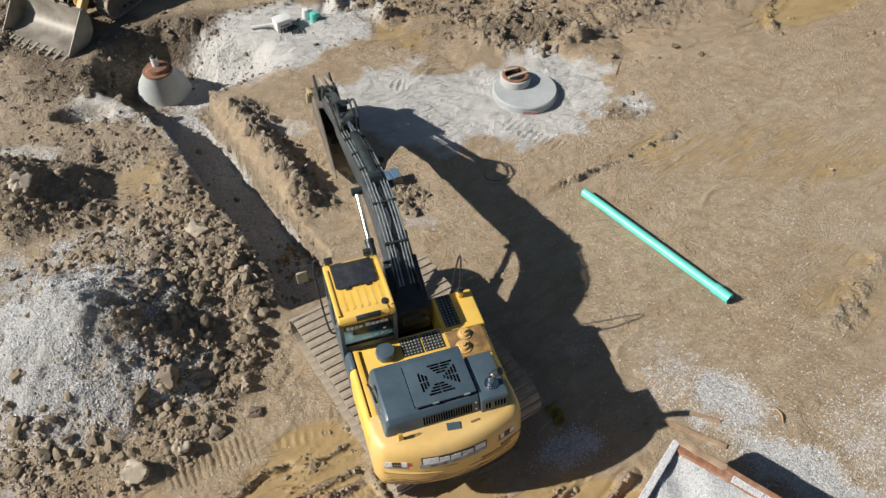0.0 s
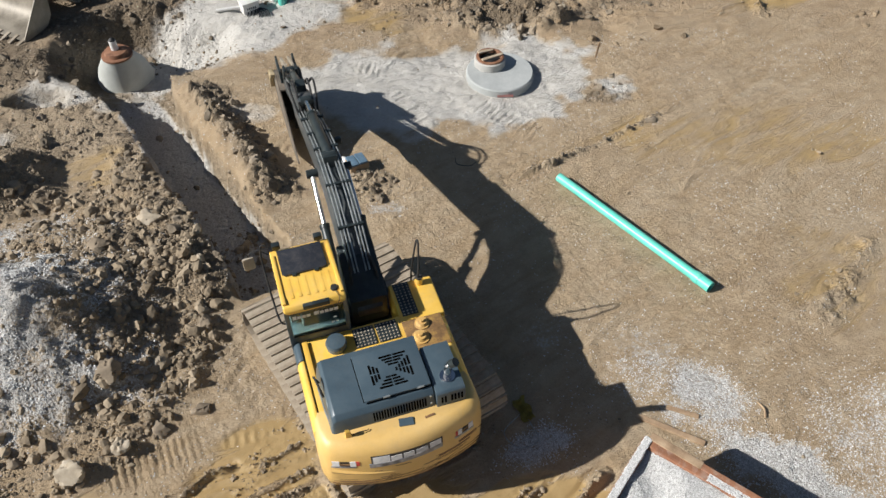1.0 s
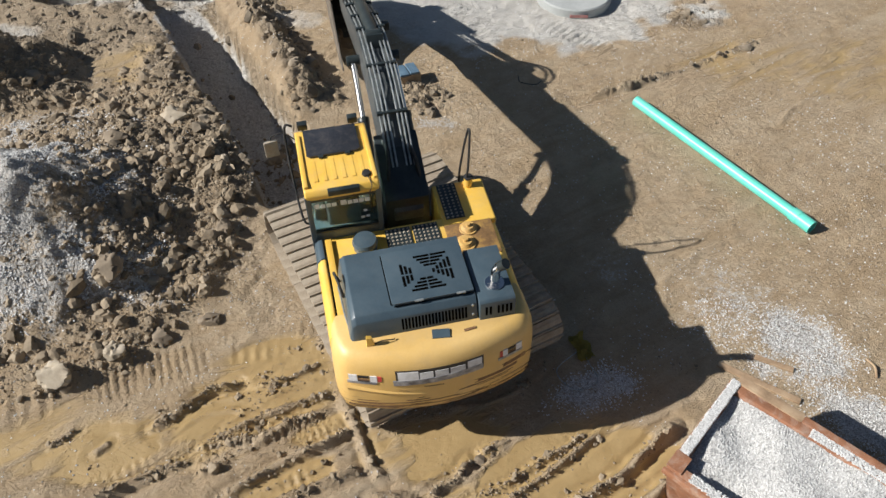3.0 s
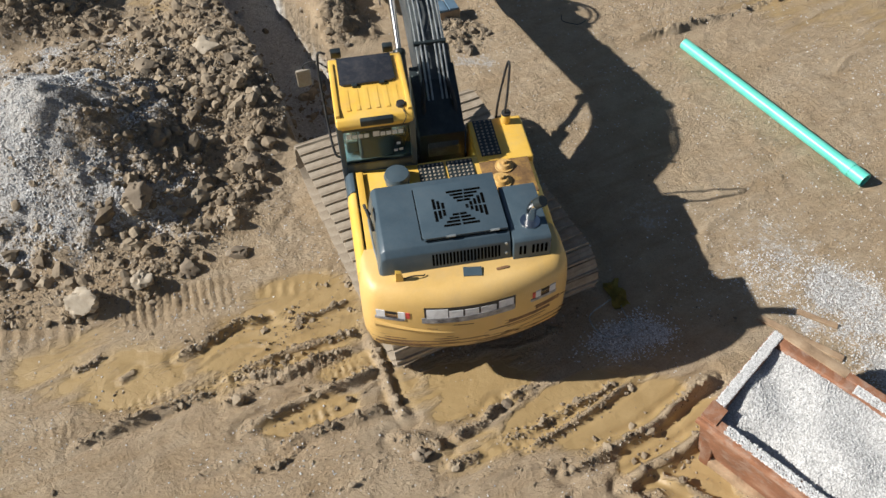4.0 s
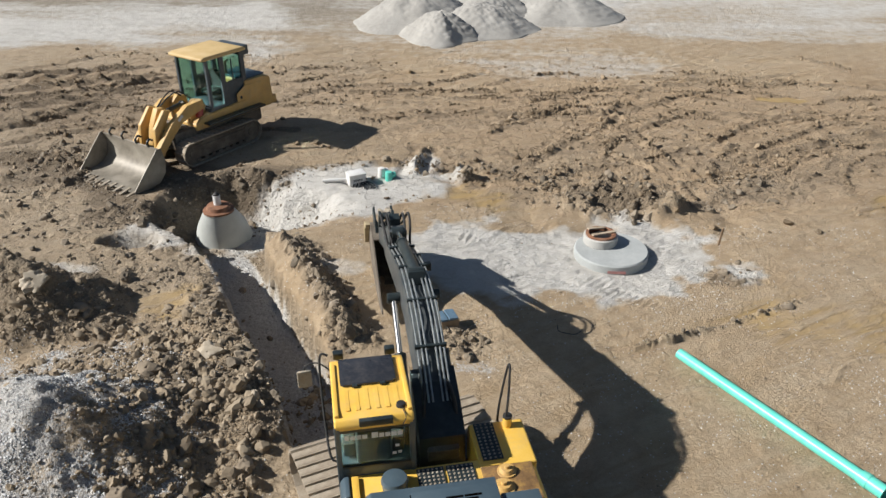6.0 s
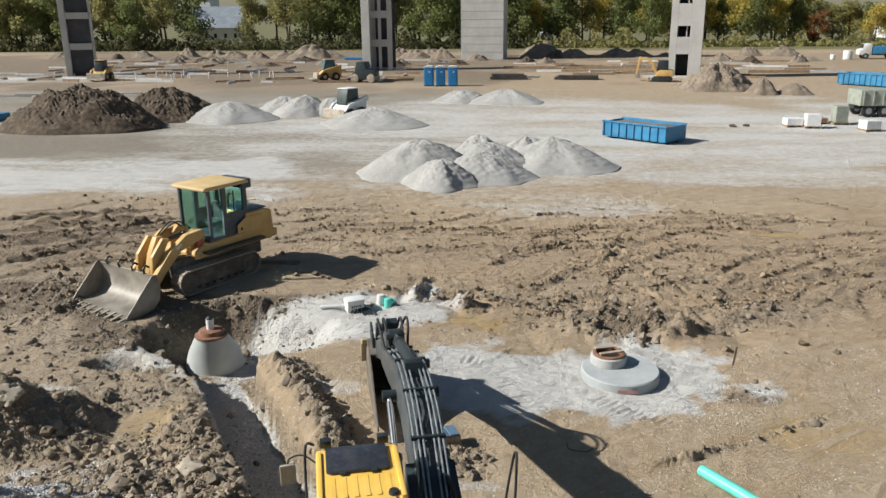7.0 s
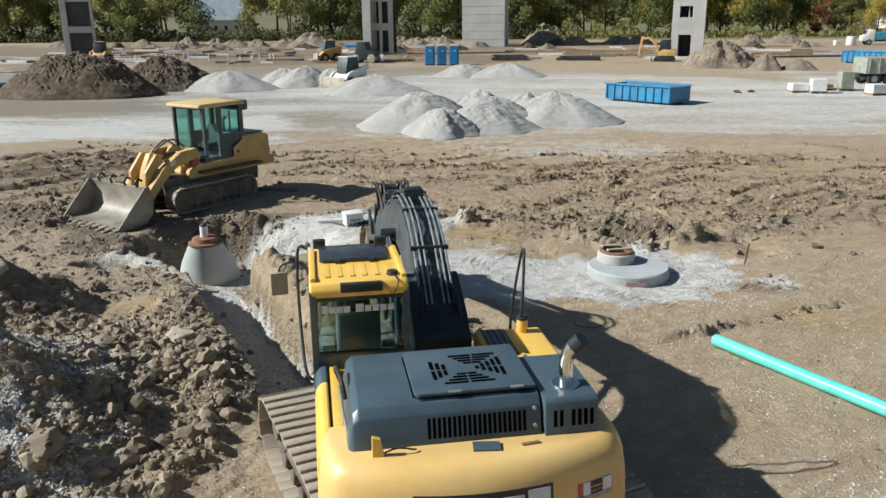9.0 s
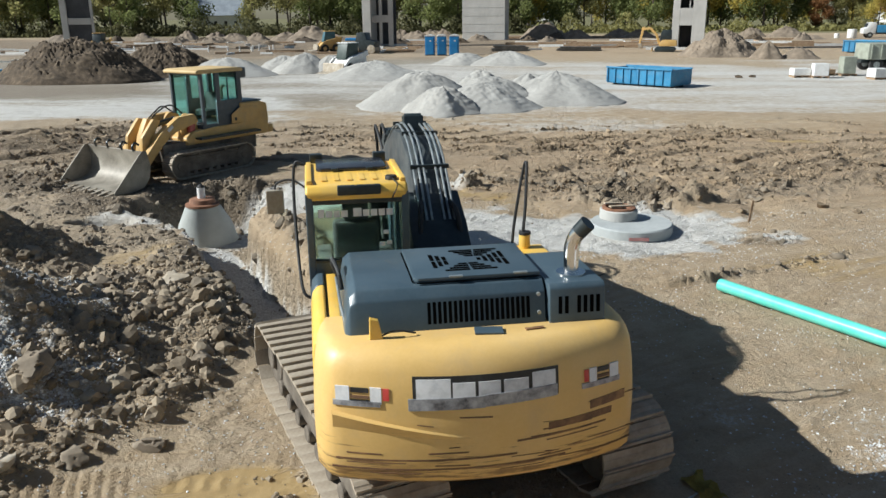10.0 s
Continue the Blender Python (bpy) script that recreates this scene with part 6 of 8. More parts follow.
bump(nt, b, v1.outputs["Distance"], -0.9, 0.03)
stone_fill = part("stone_fill", bm, GRAVEL_BED, stone_box, "heap of pale crushed stone", 60)


# ---- loose stones and clods, far too many to count ----
def shard(rng, flat):
    """An angular crumb: the hull of a few random points."""
    bm = bmesh.new()
    sx, sy = rng.uniform(0.85, 1.25), rng.uniform(0.55, 0.95)
    for _ in range(15):
        d = Vector((rng.gauss(0, 1), rng.gauss(0, 1), rng.gauss(0, 1))).normalized() * rng.uniform(0.72, 1.12)
        bm.verts.new((d.x * sx, d.y * sy, d.z * flat))
    hull = bmesh.ops.convex_hull(bm, input=bm.verts[:])
    bmesh.ops.delete(bm, geom=[v for v in hull["geom_interior"] if isinstance(v, bmesh.types.BMVert)], context="VERTS")
    bmesh.ops.triangulate(bm, faces=bm.faces[:])
    bm.verts.index_update()
    return bm


def scatter(name, spots, rng, material, label, category, flat=0.75):
    """Many small broken stones in one mesh. spots: x, y, z, size."""
    kinds = []
    for i in range(36):
        bm = lump(rng, 0.95, flat, 2, 0.75) if i >= 24 and category == "clods" else shard(rng, flat)
        bm.verts.ensure_lookup_table()
        bm.verts.index_update()
        kinds.append((np.array([v.co[:] for v in bm.verts]), np.array([[v.index for v in f.verts] for f in bm.faces])))
        bm.free()
    vs, fs, base = [], [], 0
    for x, y, z, s in spots:
        v, f = kinds[rng.randrange(24, 36) if s > 0.042 and category == "clods" else rng.randrange(24)]
        e = Euler((rng.uniform(-0.6, 0.6), rng.uniform(-0.6, 0.6), rng.uniform(0, 6.28))).to_matrix()
        vs.append(v @ np.array(e).T * s + (x, y, z))
        fs.append(f + base)
        base += len(v)
    me = bpy.data.meshes.new(name)
    v, f = np.concatenate(vs).astype(np.float32), np.concatenate(fs).astype(np.int32)
    me.vertices.add(len(v))
    me.vertices.foreach_set("co", v.ravel())
    me.loops.add(f.size)
    me.loops.foreach_set("vertex_index", f.ravel())
    me.polygons.add(len(f))
    me.polygons.foreach_set("loop_start", np.arange(0, f.size, 3, dtype=np.int32))
    me.polygons.foreach_set("use_smooth", np.zeros(len(f), dtype=bool))
    me.update(calc_edges=True)
    me.materials.append(material)
    return tagged(new(name, me), label, category, kind="stuff")


def spread(rng, n, x0, x1, y0, y1, keep, size, sink=0.25):
    """Random spots in an oblong, kept where keep(x, y) is high, with sizes from size()."""
    xs = np.array([rng.uniform(x0, x1) for _ in range(n)])
    ys = np.array([rng.uniform(y0, y1) for _ in range(n)])
    p = np.array([rng.random() for _ in range(n)]) < keep(xs, ys)
    xs, ys = xs[p], ys[p]
    zs = ground_z(xs, ys)
    out = []
    for x, y, z in zip(xs, ys, zs):
        s = size()
        out.append((x, y, z + s * (0.5 - sink), s))
    return out


rng = random.Random(21)


def clod_size():
    return min(0.19, 0.021 * math.exp(rng.gauss(0.2, 0.80)))


def heap_edge(x, y):
    h = heap(x, y)
    g, s, w, l, _ = ground_masks(x, y)
    return np.clip(step(0.02, 0.2, h) * (1.0 - 0.85 * step(0.5, 1.3, h)) * (1 - 0.75 * g) * (0.35 + 0.65 * step(-0.25, 0.2, fbm(x * 0.9, y * 0.9, 3))) * (0.35 + 0.65 * step(-8.3, -5.8, x + 0.5 * (9.3 - y))), 0, 1)


def loose_soil(x, y):
    g, s, w, l, _ = ground_masks(x, y)
    return np.clip(l * 0.9 * (1 - step(0.25, 0.7, heap(x, y))) * (1 - step(0.5, 1.0, dug(x, y)) * 0.8) * (1 - 0.7 * s), 0, 1)


def near_ruts(x, y):
    out = np.zeros(np.shape(x))
    for line, h, w, r in RUTS:
        out = np.maximum(out, np.clip(rut(x, y, line, 1.0, w * 1.5, 0.0), 0, 1))
    return out * 0.8


def gravel_keep(x, y):
    g = ground_masks(x, y)[0]
    return np.clip(g * (1.1 - 0.6 * step(0.1, 0.5, heap(x, y))) * step(0.3, 0.62, 0.5 + 0.8 * fbm(x * 2.3, y * 2.3, 3)) , 0, 1)


spots = spread(rng, 26000, -11.5, -3.0, 5.9, 14.6, heap_edge, lambda: clod_size() * 0.95, 0.45)
spots += spread(rng, 40000, -11.5, -3.0, 5.9, 14.6, lambda x, y: np.clip(1.3 * heap_edge(x, y), 0, 1), lambda: rng.uniform(0.010, 0.026), 0.45)
scatter("clods", spots, rng, CLODS, "brown clods of dug clay over the spoil heap", "clods", 0.8)
spots = spread(rng, 5500, -10.5, -3.0, 5.9, 13.0, lambda x, y: np.clip(step(0.02, 0.12, heap(x, y)) * (1 - step(0.3, 0.75, heap(x, y))) * step(-0.3, 0.2, fbm(x * 1.1, y * 1.1, 2)), 0, 1), lambda: min(0.15, clod_size() * 1.1), 0.45)
scatter("clods", spots, rng, CLODS, "large clods rolled down to the heap's foot", "clods", 0.8)
spots = spread(rng, 30000, -15.5, 7.0, 11.0, 23.0, loose_soil, lambda: clod_size() * 0.85, 0.42)
scatter("clods", spots, rng, CLODS_DARK, "brown clods along the trench and the diggings", "clods", 0.8)
spots = spread(rng, 9000, -6.0, 11.0, 4.0, 28.0, near_ruts, lambda: clod_size() * 0.6)
spots += spread(rng, 24000, -6.5, 4.5, 3.6, 8.0, near_ruts, lambda: clod_size() * 0.36, 0.4)
scatter("clods", spots, rng, CLODS, "small clods thrown up along the ruts", "clods", 0.75)
spots = []
for line, h, w, r in NEAR_RUTS:  # crumbs torn up along the ruts
    for (ax, ay), (bx, by) in zip(line, line[1:]):
        for _ in range(int(120 * math.dist((ax, ay), (bx, by)))):
            k, s = rng.random(), min(0.045, 0.011 * math.exp(rng.gauss(0.15, 0.6)))
            if fbm(np.array([(ax + (bx - ax) * k) * 2.2]), np.array([(ay + (by - ay) * k) * 2.2]), 2)[0] > rng.gauss(-0.05, 0.12):
                spots.append((ax + (bx - ax) * k + rng.gauss(0, 0.05), ay + (by - ay) * k + rng.gauss(0, 0.05), 0.0, s))
zs = ground_z(np.array([q[0] for q in spots]), np.array([q[1] for q in spots]))
spots = [(x, y, z + s * 0.3, s) for (x, y, _, s), z in zip(spots, zs)]
scatter("clods", spots, rng, CLODS, "dark crumbs torn up along the ruts", "clods", 0.8)
spots = []
for line, h, w, r in MID_RUTS:
    for (ax, ay), (bx, by) in zip(line, line[1:]):
        for _ in range(int(75 * math.dist((ax, ay), (bx, by)))):
            k, q, s = rng.random(), rng.gauss(0, w * 0.9), min(0.085, 0.017 * math.exp(rng.gauss(0.2, 0.6)))
            px, py = ax + (bx - ax) * k + rng.gauss(0, w * 0.9), ay + (by - ay) * k + q
            if py > 21 and fbm(np.array([px * 1.3]), np.array([py * 1.3]), 2)[0] > rng.gauss(-0.05, 0.15):
                spots.append((px, py, 0.0, s))
zs = ground_z(np.array([q[0] for q in spots]), np.array([q[1] for q in spots]))
spots = [(x, y, z + s * 0.25, s) for (x, y, _, s), z in zip(spots, zs)]
scatter("clods", spots, rng, CLODS_BROWN, "moist brown clods along the far ruts", "clods", 0.8)
spots = spread(rng, 36000, -22.0, 16.0, 19.0, 34.0, lambda x, y: np.clip(0.4 * step(0.08, 0.35, fbm(x * 0.4, y * 1.3, 3)) + 0.03 + 0.7 * near_ruts(x, y), 0, 1), lambda: clod_size() * 0.72, 0.4)
scatter("clods", spots, rng, CLODS_BROWN, "small clods over the churned soil behind", "clods", 0.75)
spots = spread(rng, 27000, -7.0, 12.0, 3.0, 20.0, lambda x, y: (0.75 * step(-0.2, 0.4, fbm(x * 0.7, y * 0.7, 3)) + 0.05) * (1 - ground_masks(x, y)[2]), lambda: rng.uniform(0.006, 0.019))
crumbs = spread(rng, 26000, -8.0, 12.0, 3.0, 21.0, lambda x, y: np.clip(0.9 * step(0.0, 0.5, fbm(x * 0.9 + 30, y * 0.9, 4, 0.6)) + 0.06, 0, 1) * (1 - ground_masks(x, y)[1]), lambda: min(0.05, 0.010 * math.exp(rng.gauss(0.1, 0.5))), 0.4)
scatter("crumbs", crumbs, rng, CLODS, "small crumbs of soil strewn over the trodden ground", "clods", 0.75)
scatter("pebbles", spots, rng, GRAVEL, "stray pale pebbles trodden into the soil", "pebbles")
spots = spread(rng, 60000, -10.0, 9.5, 3.0, 14.0, gravel_keep, lambda: rng.uniform(0.009, 0.021), 0.4)
for x0, x1, y0, y1, n in ((4.0, 9.0, 5.0, 8.8, 22000), (2.6, 5.4, 2.6, 4.6, 9000), (1.4, 3.2, 6.2, 7.8, 6000)):
    spots += spread(rng, n, x0, x1, y0, y1, lambda x, y: np.clip(1.5 * ground_masks(x, y)[0], 0, 1), lambda: rng.uniform(0.008, 0.018), 0.35)
spots += spread(rng, 42000, -10.5, -4.4, 6.8, 12.6, lambda x, y: np.clip(1.3 * ground_masks(x, y)[0] * step(-0.22, 0.25, fbm(x * 1.7 + 8, y * 1.7, 4, 0.6)), 0, 1), lambda: rng.uniform(0.010, 0.026), 0.35)
scatter("crushed_stone", spots, rng, GRAVEL, "pale crushed stone spilt over soil", "gravel")
bpy.context.view_layer.update()
m = stone_box.matrix_basis
spots = []
for _ in range(17000):
    x, y = rng.uniform(BOX_T + 0.02, BOX_L - BOX_T - 0.02), rng.uniform(BOX_T + 0.02, BOX_W - BOX_T - 0.02)
    z = 1.09 + 0.15 * y / BOX_W + 0.13 * math.exp(-((x - 1.5) / 0.9) ** 2 - ((y - 0.75) / 0.5) ** 2) + 0.11 * noise.noise((x * 1.7, y * 1.7, 0)) + 0.06 * (x / 3)
    q = m @ Vector((x, y, z))
    spots.append((q.x, q.y, q.z + 0.005, rng.uniform(0.007, 0.0145)))
for _ in range(9000):  # stones lying on the rims
    k = rng.random()
    if k < 0.35:
        q = m @ Vector((rng.uniform(0.02, BOX_T), rng.uniform(0.3, BOX_W), BOX_H + 0.012))
    elif k < 0.7:
        q = m @ Vector((rng.uniform(0.3, BOX_L), rng.uniform(0.01, BOX_T), BOX_H + 0.012))
    else:
        q = m @ Vector((rng.uniform(1.1, BOX_L), BOX_W - rng.uniform(0.0, BOX_T), BOX_H + 0.012))
    spots.append((q.x, q.y, q.z, rng.uniform(0.01, 0.022)))
scatter("crushed_stone", spots, rng, GRAVEL, "pale crushed stone heaped in the rusty box and on its rims", "gravel")

# ---- single stones that stand out ----
def boulder(x, y, size, label, seed, material=ROCK, flat=0.7, sink=0.35):
    r2 = random.Random(seed)
    ob = part("rock", lump(r2, size, flat, 4, 0.6), material, None, label, 38, pose(x, y, zg(x, y) + size * flat * (1 - 2 * sink) , 0, 0, r2.uniform(0, 360)))
    return tagged(ob, label, "rock", "loose rocks")


for i, (x, y, s, mt, lb) in enumerate((
        (-5.69, 12.28, 0.24, ROCK, "pale angular limestone block on the trench bank"), (-5.28, 8.18, 0.26, CLOD, "large brown clod on the spoil heap"),
        (-5.62, 6.42, 0.25, ROCK, "large buff rock at the foot of the heap"), (-4.35, 7.3, 0.15, CLOD, "brown clod at the foot of the heap"),
        (-4.9, 6.9, 0.17, ROCK, "pale rock at the foot of the heap"), (-3.7, 7.75, 0.14, CLOD, "brown clod beside the heap"),
        (-3.95, 9.6, 0.17, CLOD, "brown clod beside the trench"), (-4.3, 11.0, 0.15, ROCK, "grey rock on the trench bank"),
        (-6.4, 11.3, 0.22, CLOD, "dark clod on the heap's shaded side"), (-9.7, 13.2, 0.30, ROCK, "buff rock on the far mound"), (-4.6, 8.6, 0.10, ROCK, "small grey rounded stone"),
        (4.2, 21.0, 0.16, ROCK, "pale stone beside the rubble ridge"), (-1.75, 21.9, 0.22, CLOD, "dark clod standing alone"), (-0.35, 4.85, 0.12, CLOD, "mud lump at the end of a rut"),
        (-6.6, 6.6, 0.13, CLOD, "brown clod at the foot of the heap"), (-7.3, 6.75, 0.16, CLOD, "brown clod at the foot of the heap"), (0.7, 5.75, 0.09, CLOD, "mud lump on a rut"))):
    boulder(x, y, s, lb, 100 + i, mt)

# ---- green sewer pipe ----
pa, pb = Vector((3.39, 13.75, 0.0)), Vector((6.12, 10.42, 0.0))
pipe = thing("sewer_pipe", Matrix.Identity(4), "long green plastic sewer pipe lying on bare soil", "pipe")
d = (pb - pa).normalized()
za, zb = zg(pa.x, pa.y) + 0.13, zg(pb.x, pb.y) + 0.13
pa.z, pb.z = za, zb
n = 28


def ring_tube(p0, p1, r, wall):
    """An open pipe with a wall."""
    bm = bmesh.new()
    d = (p1 - p0).normalized()
    a = d.cross(Vector((0, 0, 1))).normalized()
    b2 = a.cross(d)
    rings = []
    for q, rr in ((p0, r - wall), (p0, r), (p1, r), (p1, r - wall)):
        rings.append([bm.verts.new(q + rr * (math.cos(2 * math.pi * k / n) * a + math.sin(2 * math.pi * k / n) * b2)) for k in range(n)])
    for i in range(4):
        u, v = rings[i], rings[(i + 1) % 4]
        for k in range(n):
            bm.faces.new((u[k], u[(k + 1) % n], v[(k + 1) % n], v[k]))
    return bm


part("barrel", ring_tube(pa, pb, 0.105, 0.009), PVC_GREEN, pipe, "green pipe barrel", 40)
part("bell", ring_tube(pb - d * 0.42, pb, 0.122, 0.012), PVC_GREEN, pipe, "wider bell end", 40)
part("bell_ring", ring_tube(pb - d * 0.36, pb - d * 0.27, 0.130, 0.012), PVC_GREEN, pipe, "", 40)

# ---- manholes ----
def lathe(profile, seg=40, shift=None, caps=True):
    """A turned solid: pairs of radius and height; shift gives each ring's centre."""
    bm = bmesh.new()
    rings = []
    for i, (r, z) in enumerate(profile):
        cx, cy = shift[i] if shift else (0, 0)
        rings.append([bm.verts.new((cx + r * math.cos(2 * math.pi * k / seg), cy + r * math.sin(2 * math.pi * k / seg), z)) for k in range(seg)])
    for u, v in zip(rings, rings[1:]):
        for k in range(seg):
            bm.faces.new((u[k], u[(k + 1) % seg], v[(k + 1) % seg], v[k]))
    if caps:
        bm.faces.new(rings[0][::-1])
        bm.faces.new(rings[-1])
    return bm


cone = thing("manhole_cone", pose(-8.45, 19.35, -1.33), "pale concrete manhole cone standing in its pit", "manhole")
sh = [(0, 0), (0, 0), (0, 0), (0.08, -0.17), (0.17, -0.42), (0.18, -0.45), (0.18, -0.45)]
part("cone", lathe([(0.82, -0.2), (0.82, 0.14), (0.80, 0.24), (0.66, 0.76), (0.43, 1.26), (0.42, 1.28), (0.3, 1.28)], 44, sh), worn("pale green-grey concrete", (0.455, 0.475, 0.45), (0.39, 0.405, 0.38), (0.52, 0.54, 0.51), 1.2, (0.8, 0.95), 0, 25, 0.2), cone, "pale concrete cone", 30)
ring = part("frame_ring", lathe([(0.40, 1.275), (0.42, 1.290), (0.42, 1.340), (0.33, 1.360), (0.30, 1.460), (0.27, 1.470), (0.1, 1.470)], 36, [(0.18, -0.45)] * 7), RUST_ORANGE, cone, "rust-orange cast iron ring", 30)
part("riser_pipe", lathe([(0.10, 1.470), (0.10, 1.740), (0.085, 1.740), (0.085, 1.640)], 24, [(0.16, -0.42)] * 4), PVC_WHITE, cone, "white pipe stub", 30)
part("riser_cap", lathe([(0.088, 1.700), (0.088, 1.770), (0.07, 1.790), (0.03, 1.820)], 20, [(0.16, -0.42)] * 4), RUBBER, cone, "black plug on the pipe", 30)

slab = thing("manhole_slab", pose(2.25, 17.92, zg(3.6, 17.9) - 0.12), "round pale concrete manhole slab with a raised collar", "manhole")
part("slab", lathe([(0.86, 0.0), (0.90, 0.04), (0.90, 0.27), (0.87, 0.30), (0.2, 0.30)], 52), CONCRETE_PIPE, slab, "round concrete slab", 30)
part("slab_mark", block((0.10, -0.893, 0.14), (0.42, 0.012, 0.07), (0, 0, 2), 0.0), worn("faded red chalk", (0.42, 0.16, 0.15), (0.36, 0.2, 0.18), (0.46, 0.3, 0.28), 9), slab, "faded red mark")
collar = part("collar", lathe([(0.40, 0.29), (0.42, 0.31), (0.42, 0.50), (0.40, 0.52), (0.33, 0.52), (0.33, 0.36), (0.1, 0.36)], 40, [(-0.26, 0.30)] * 7), CONCRETE, slab, "concrete collar ring", 30)
# no hole is cut: a black disc paints the shaft's darkness
part("shaft_mouth", lathe([(0.28, 0.455), (0.28, 0.47), (0.05, 0.47)], 30, [(-0.26, 0.30)] * 3), DECAL_BLACK, slab, "black disc painted as the shaft's darkness")
part("iron_ring", lathe([(0.37, 0.515), (0.37, 0.56), (0.31, 0.575), (0.285, 0.56), (0.285, 0.46), (0.27, 0.45)], 36, [(-0.26, 0.30)] * 6, False), RUST_ORANGE, slab, "rusty iron ring", 30)
for (x, y, l, a) in ((-0.20, 0.20, 0.66, 32), (-0.38, 0.46, 0.44, 24)):
    part("plank", block((x, y, 0.60), (l, 0.09, 0.035), (0, 4, a), 0.006), worn("pale dry plank", (0.45, 0.36, 0.26), (0.32, 0.25, 0.17), (0.55, 0.46, 0.35), 5, (0.7, 0.9)), slab, "weathered plank over the opening")

# ---- small things lying about ----
carton = thing("tool_carton", pose(-1.3, 14.15, zg(-1.3, 14.15), 0, 0, 28), "brown carton with a dull blue lid on the soil", "carton")
part("carton_body", block((0, 0, 0.12), (0.46, 0.34, 0.26), bevel=0.012), CARDBOARD, carton, "brown carton")
for x in (-0.11, 0.11):
    part("carton_flap", block((x, 0.02, 0.27), (0.2, 0.36, 0.05), (0, 6, 0), 0.01), BLUE_LABEL, carton, "dull blue flap")
tagged(part("white_drum", rod((0, -0.16, 0.10), (0, 0.16, 0.10), 0.10, seg=20, bevel=0.01), PVC_WHITE, None, "", 40, pose(-1.55, 14.3, zg(-1.55, 14.3), 0, 0, 60)), "small white plastic roll on the soil", "drum")
cool = thing("white_box", pose(-4.95, 21.1, zg(-4.95, 21.1) + 0.02, 4, 0, 35), "white plastic box standing on pale stone dust", "box")
part("box_body", block((0, 0, 0.15), (0.5, 0.34, 0.3), bevel=0.02), PVC_WHITE, cool, "white box", 40)
part("box_lid", block((0, 0, 0.325), (0.53, 0.37, 0.06), bevel=0.02), PVC_WHITE, cool, "white lid", 40)
for i in range(5):
    part("label_bar", block((-0.12 + 0.06 * i, -0.173, 0.17), (0.035, 0.004, 0.06), bevel=0.0), BLACK, cool)
tagged(part("white_pipe", rod((-0.35, 0, 0.06), (0.35, 0, 0.06), 0.055, seg=18, bevel=0.01), PVC_WHITE, None, "", 40, pose(-5.55, 21.0, zg(-5.55, 21.0), 0, 0, 15)), "short white pipe on pale stone dust", "pipe")
for x, y, s, mt, lb in ((-4.05, 21.5, 0.17, PVC_GREEN, "pale turquoise plastic fitting on the ground"), (-4.3, 21.65, 0.17, PVC_WHITE, "white plastic fitting on the ground")):
    bm = rod((0, 0, 0), (0, 0, s * 1.6), s * 0.7, s * 0.6, 20, 0.01)
    add_cyl(bm, (0, 0, s * 0.8), (s * 1.2, 0, s * 0.9), s * 0.5, seg=16)
    tagged(part("pipe_fitting", bm, mt, None, "", 40, pose(x, y, zg(x, y), 0, 0, 40)), lb, "fitting", "pipe fittings")
dk = bmesh.new()
for i in range(4):
    add_tube(dk, bend([(0.1 * i, 0, 0.03), (0.1 * i + 0.1, 0.22, 0.08), (0.1 * i + 0.3, 0.1, 0.04), (0.1 * i + 0.32, -0.15, 0.03)], 5), 0.02, 6)
tagged(part("hose_coil", dk, RUBBER, None, "", 40, pose(-4.95, 20.75, zg(-4.95, 20.75), 0, 0, 20)), "tangle of black hose beside the white box", "hose")
for (x0, y0, x1, y1, w, lb) in ((4.15, 7.56, 5.25, 7.0, 0.10, "weathered timber lath on spilt stone"), (4.72, 7.72, 5.25, 7.52, 0.08, "short timber stake lying on spilt stone")):
    c = Vector(((x0 + x1) / 2, (y0 + y1) / 2))
    L = math.hypot(x1 - x0, y1 - y0)
    tagged(part("timber_stake", block((0, 0, 0), (L, w, 0.04), bevel=0.006), WOOD, None, "", None, pose(c.x, c.y, zg(c.x, c.y) + 0.03, 0, 0, math.degrees(math.atan2(y1 - y0, x1 - x0)))), lb, "stake", "timber stakes")
st = tagged(part("survey_stake", soften(add_box(add_box(bmesh.new(), (0, 0, 0.25), (0.05, 0.02, 0.6)), (0, -0.011, 0.5), (0.052, 0.004, 0.1)), 0.004), WOOD, None, "", None, pose(4.93, 18.7, zg(4.93, 18.7) - 0.03, 3, 4, 10)), "thin wooden survey stake standing in soil", "stake")
tagged(part("debris_stick", tube(bend([(0, 0, 0.02), (0.06, 0.15, 0.06), (0.05, 0.32, 0.03)], 4), 0.018, 6), WOOD, None, "", 40, pose(6.45, 7.5, zg(6.45, 7.5), 0, 0, 20)), "short dark stick stuck in soil", "stick")
rag = bmesh.new()
for i in range(9):
    for j in range(5):
        rag.verts.new((0.06 * i - 0.25 + 0.02 * math.sin(j * 2.1), 0.06 * j - 0.12 + 0.03 * math.sin(i * 1.3), 0.04 + 0.035 * math.sin(i * 1.7 + j * 1.1)))
rag.verts.ensure_lookup_table()
for i in range(8):
    for j in range(4):
        k = i * 5 + j
        rag.faces.new([rag.verts[q] for q in (k, k + 5, k + 6, k + 1)])
bmesh.ops.solidify(rag, geom=rag.faces[:], thickness=0.012)
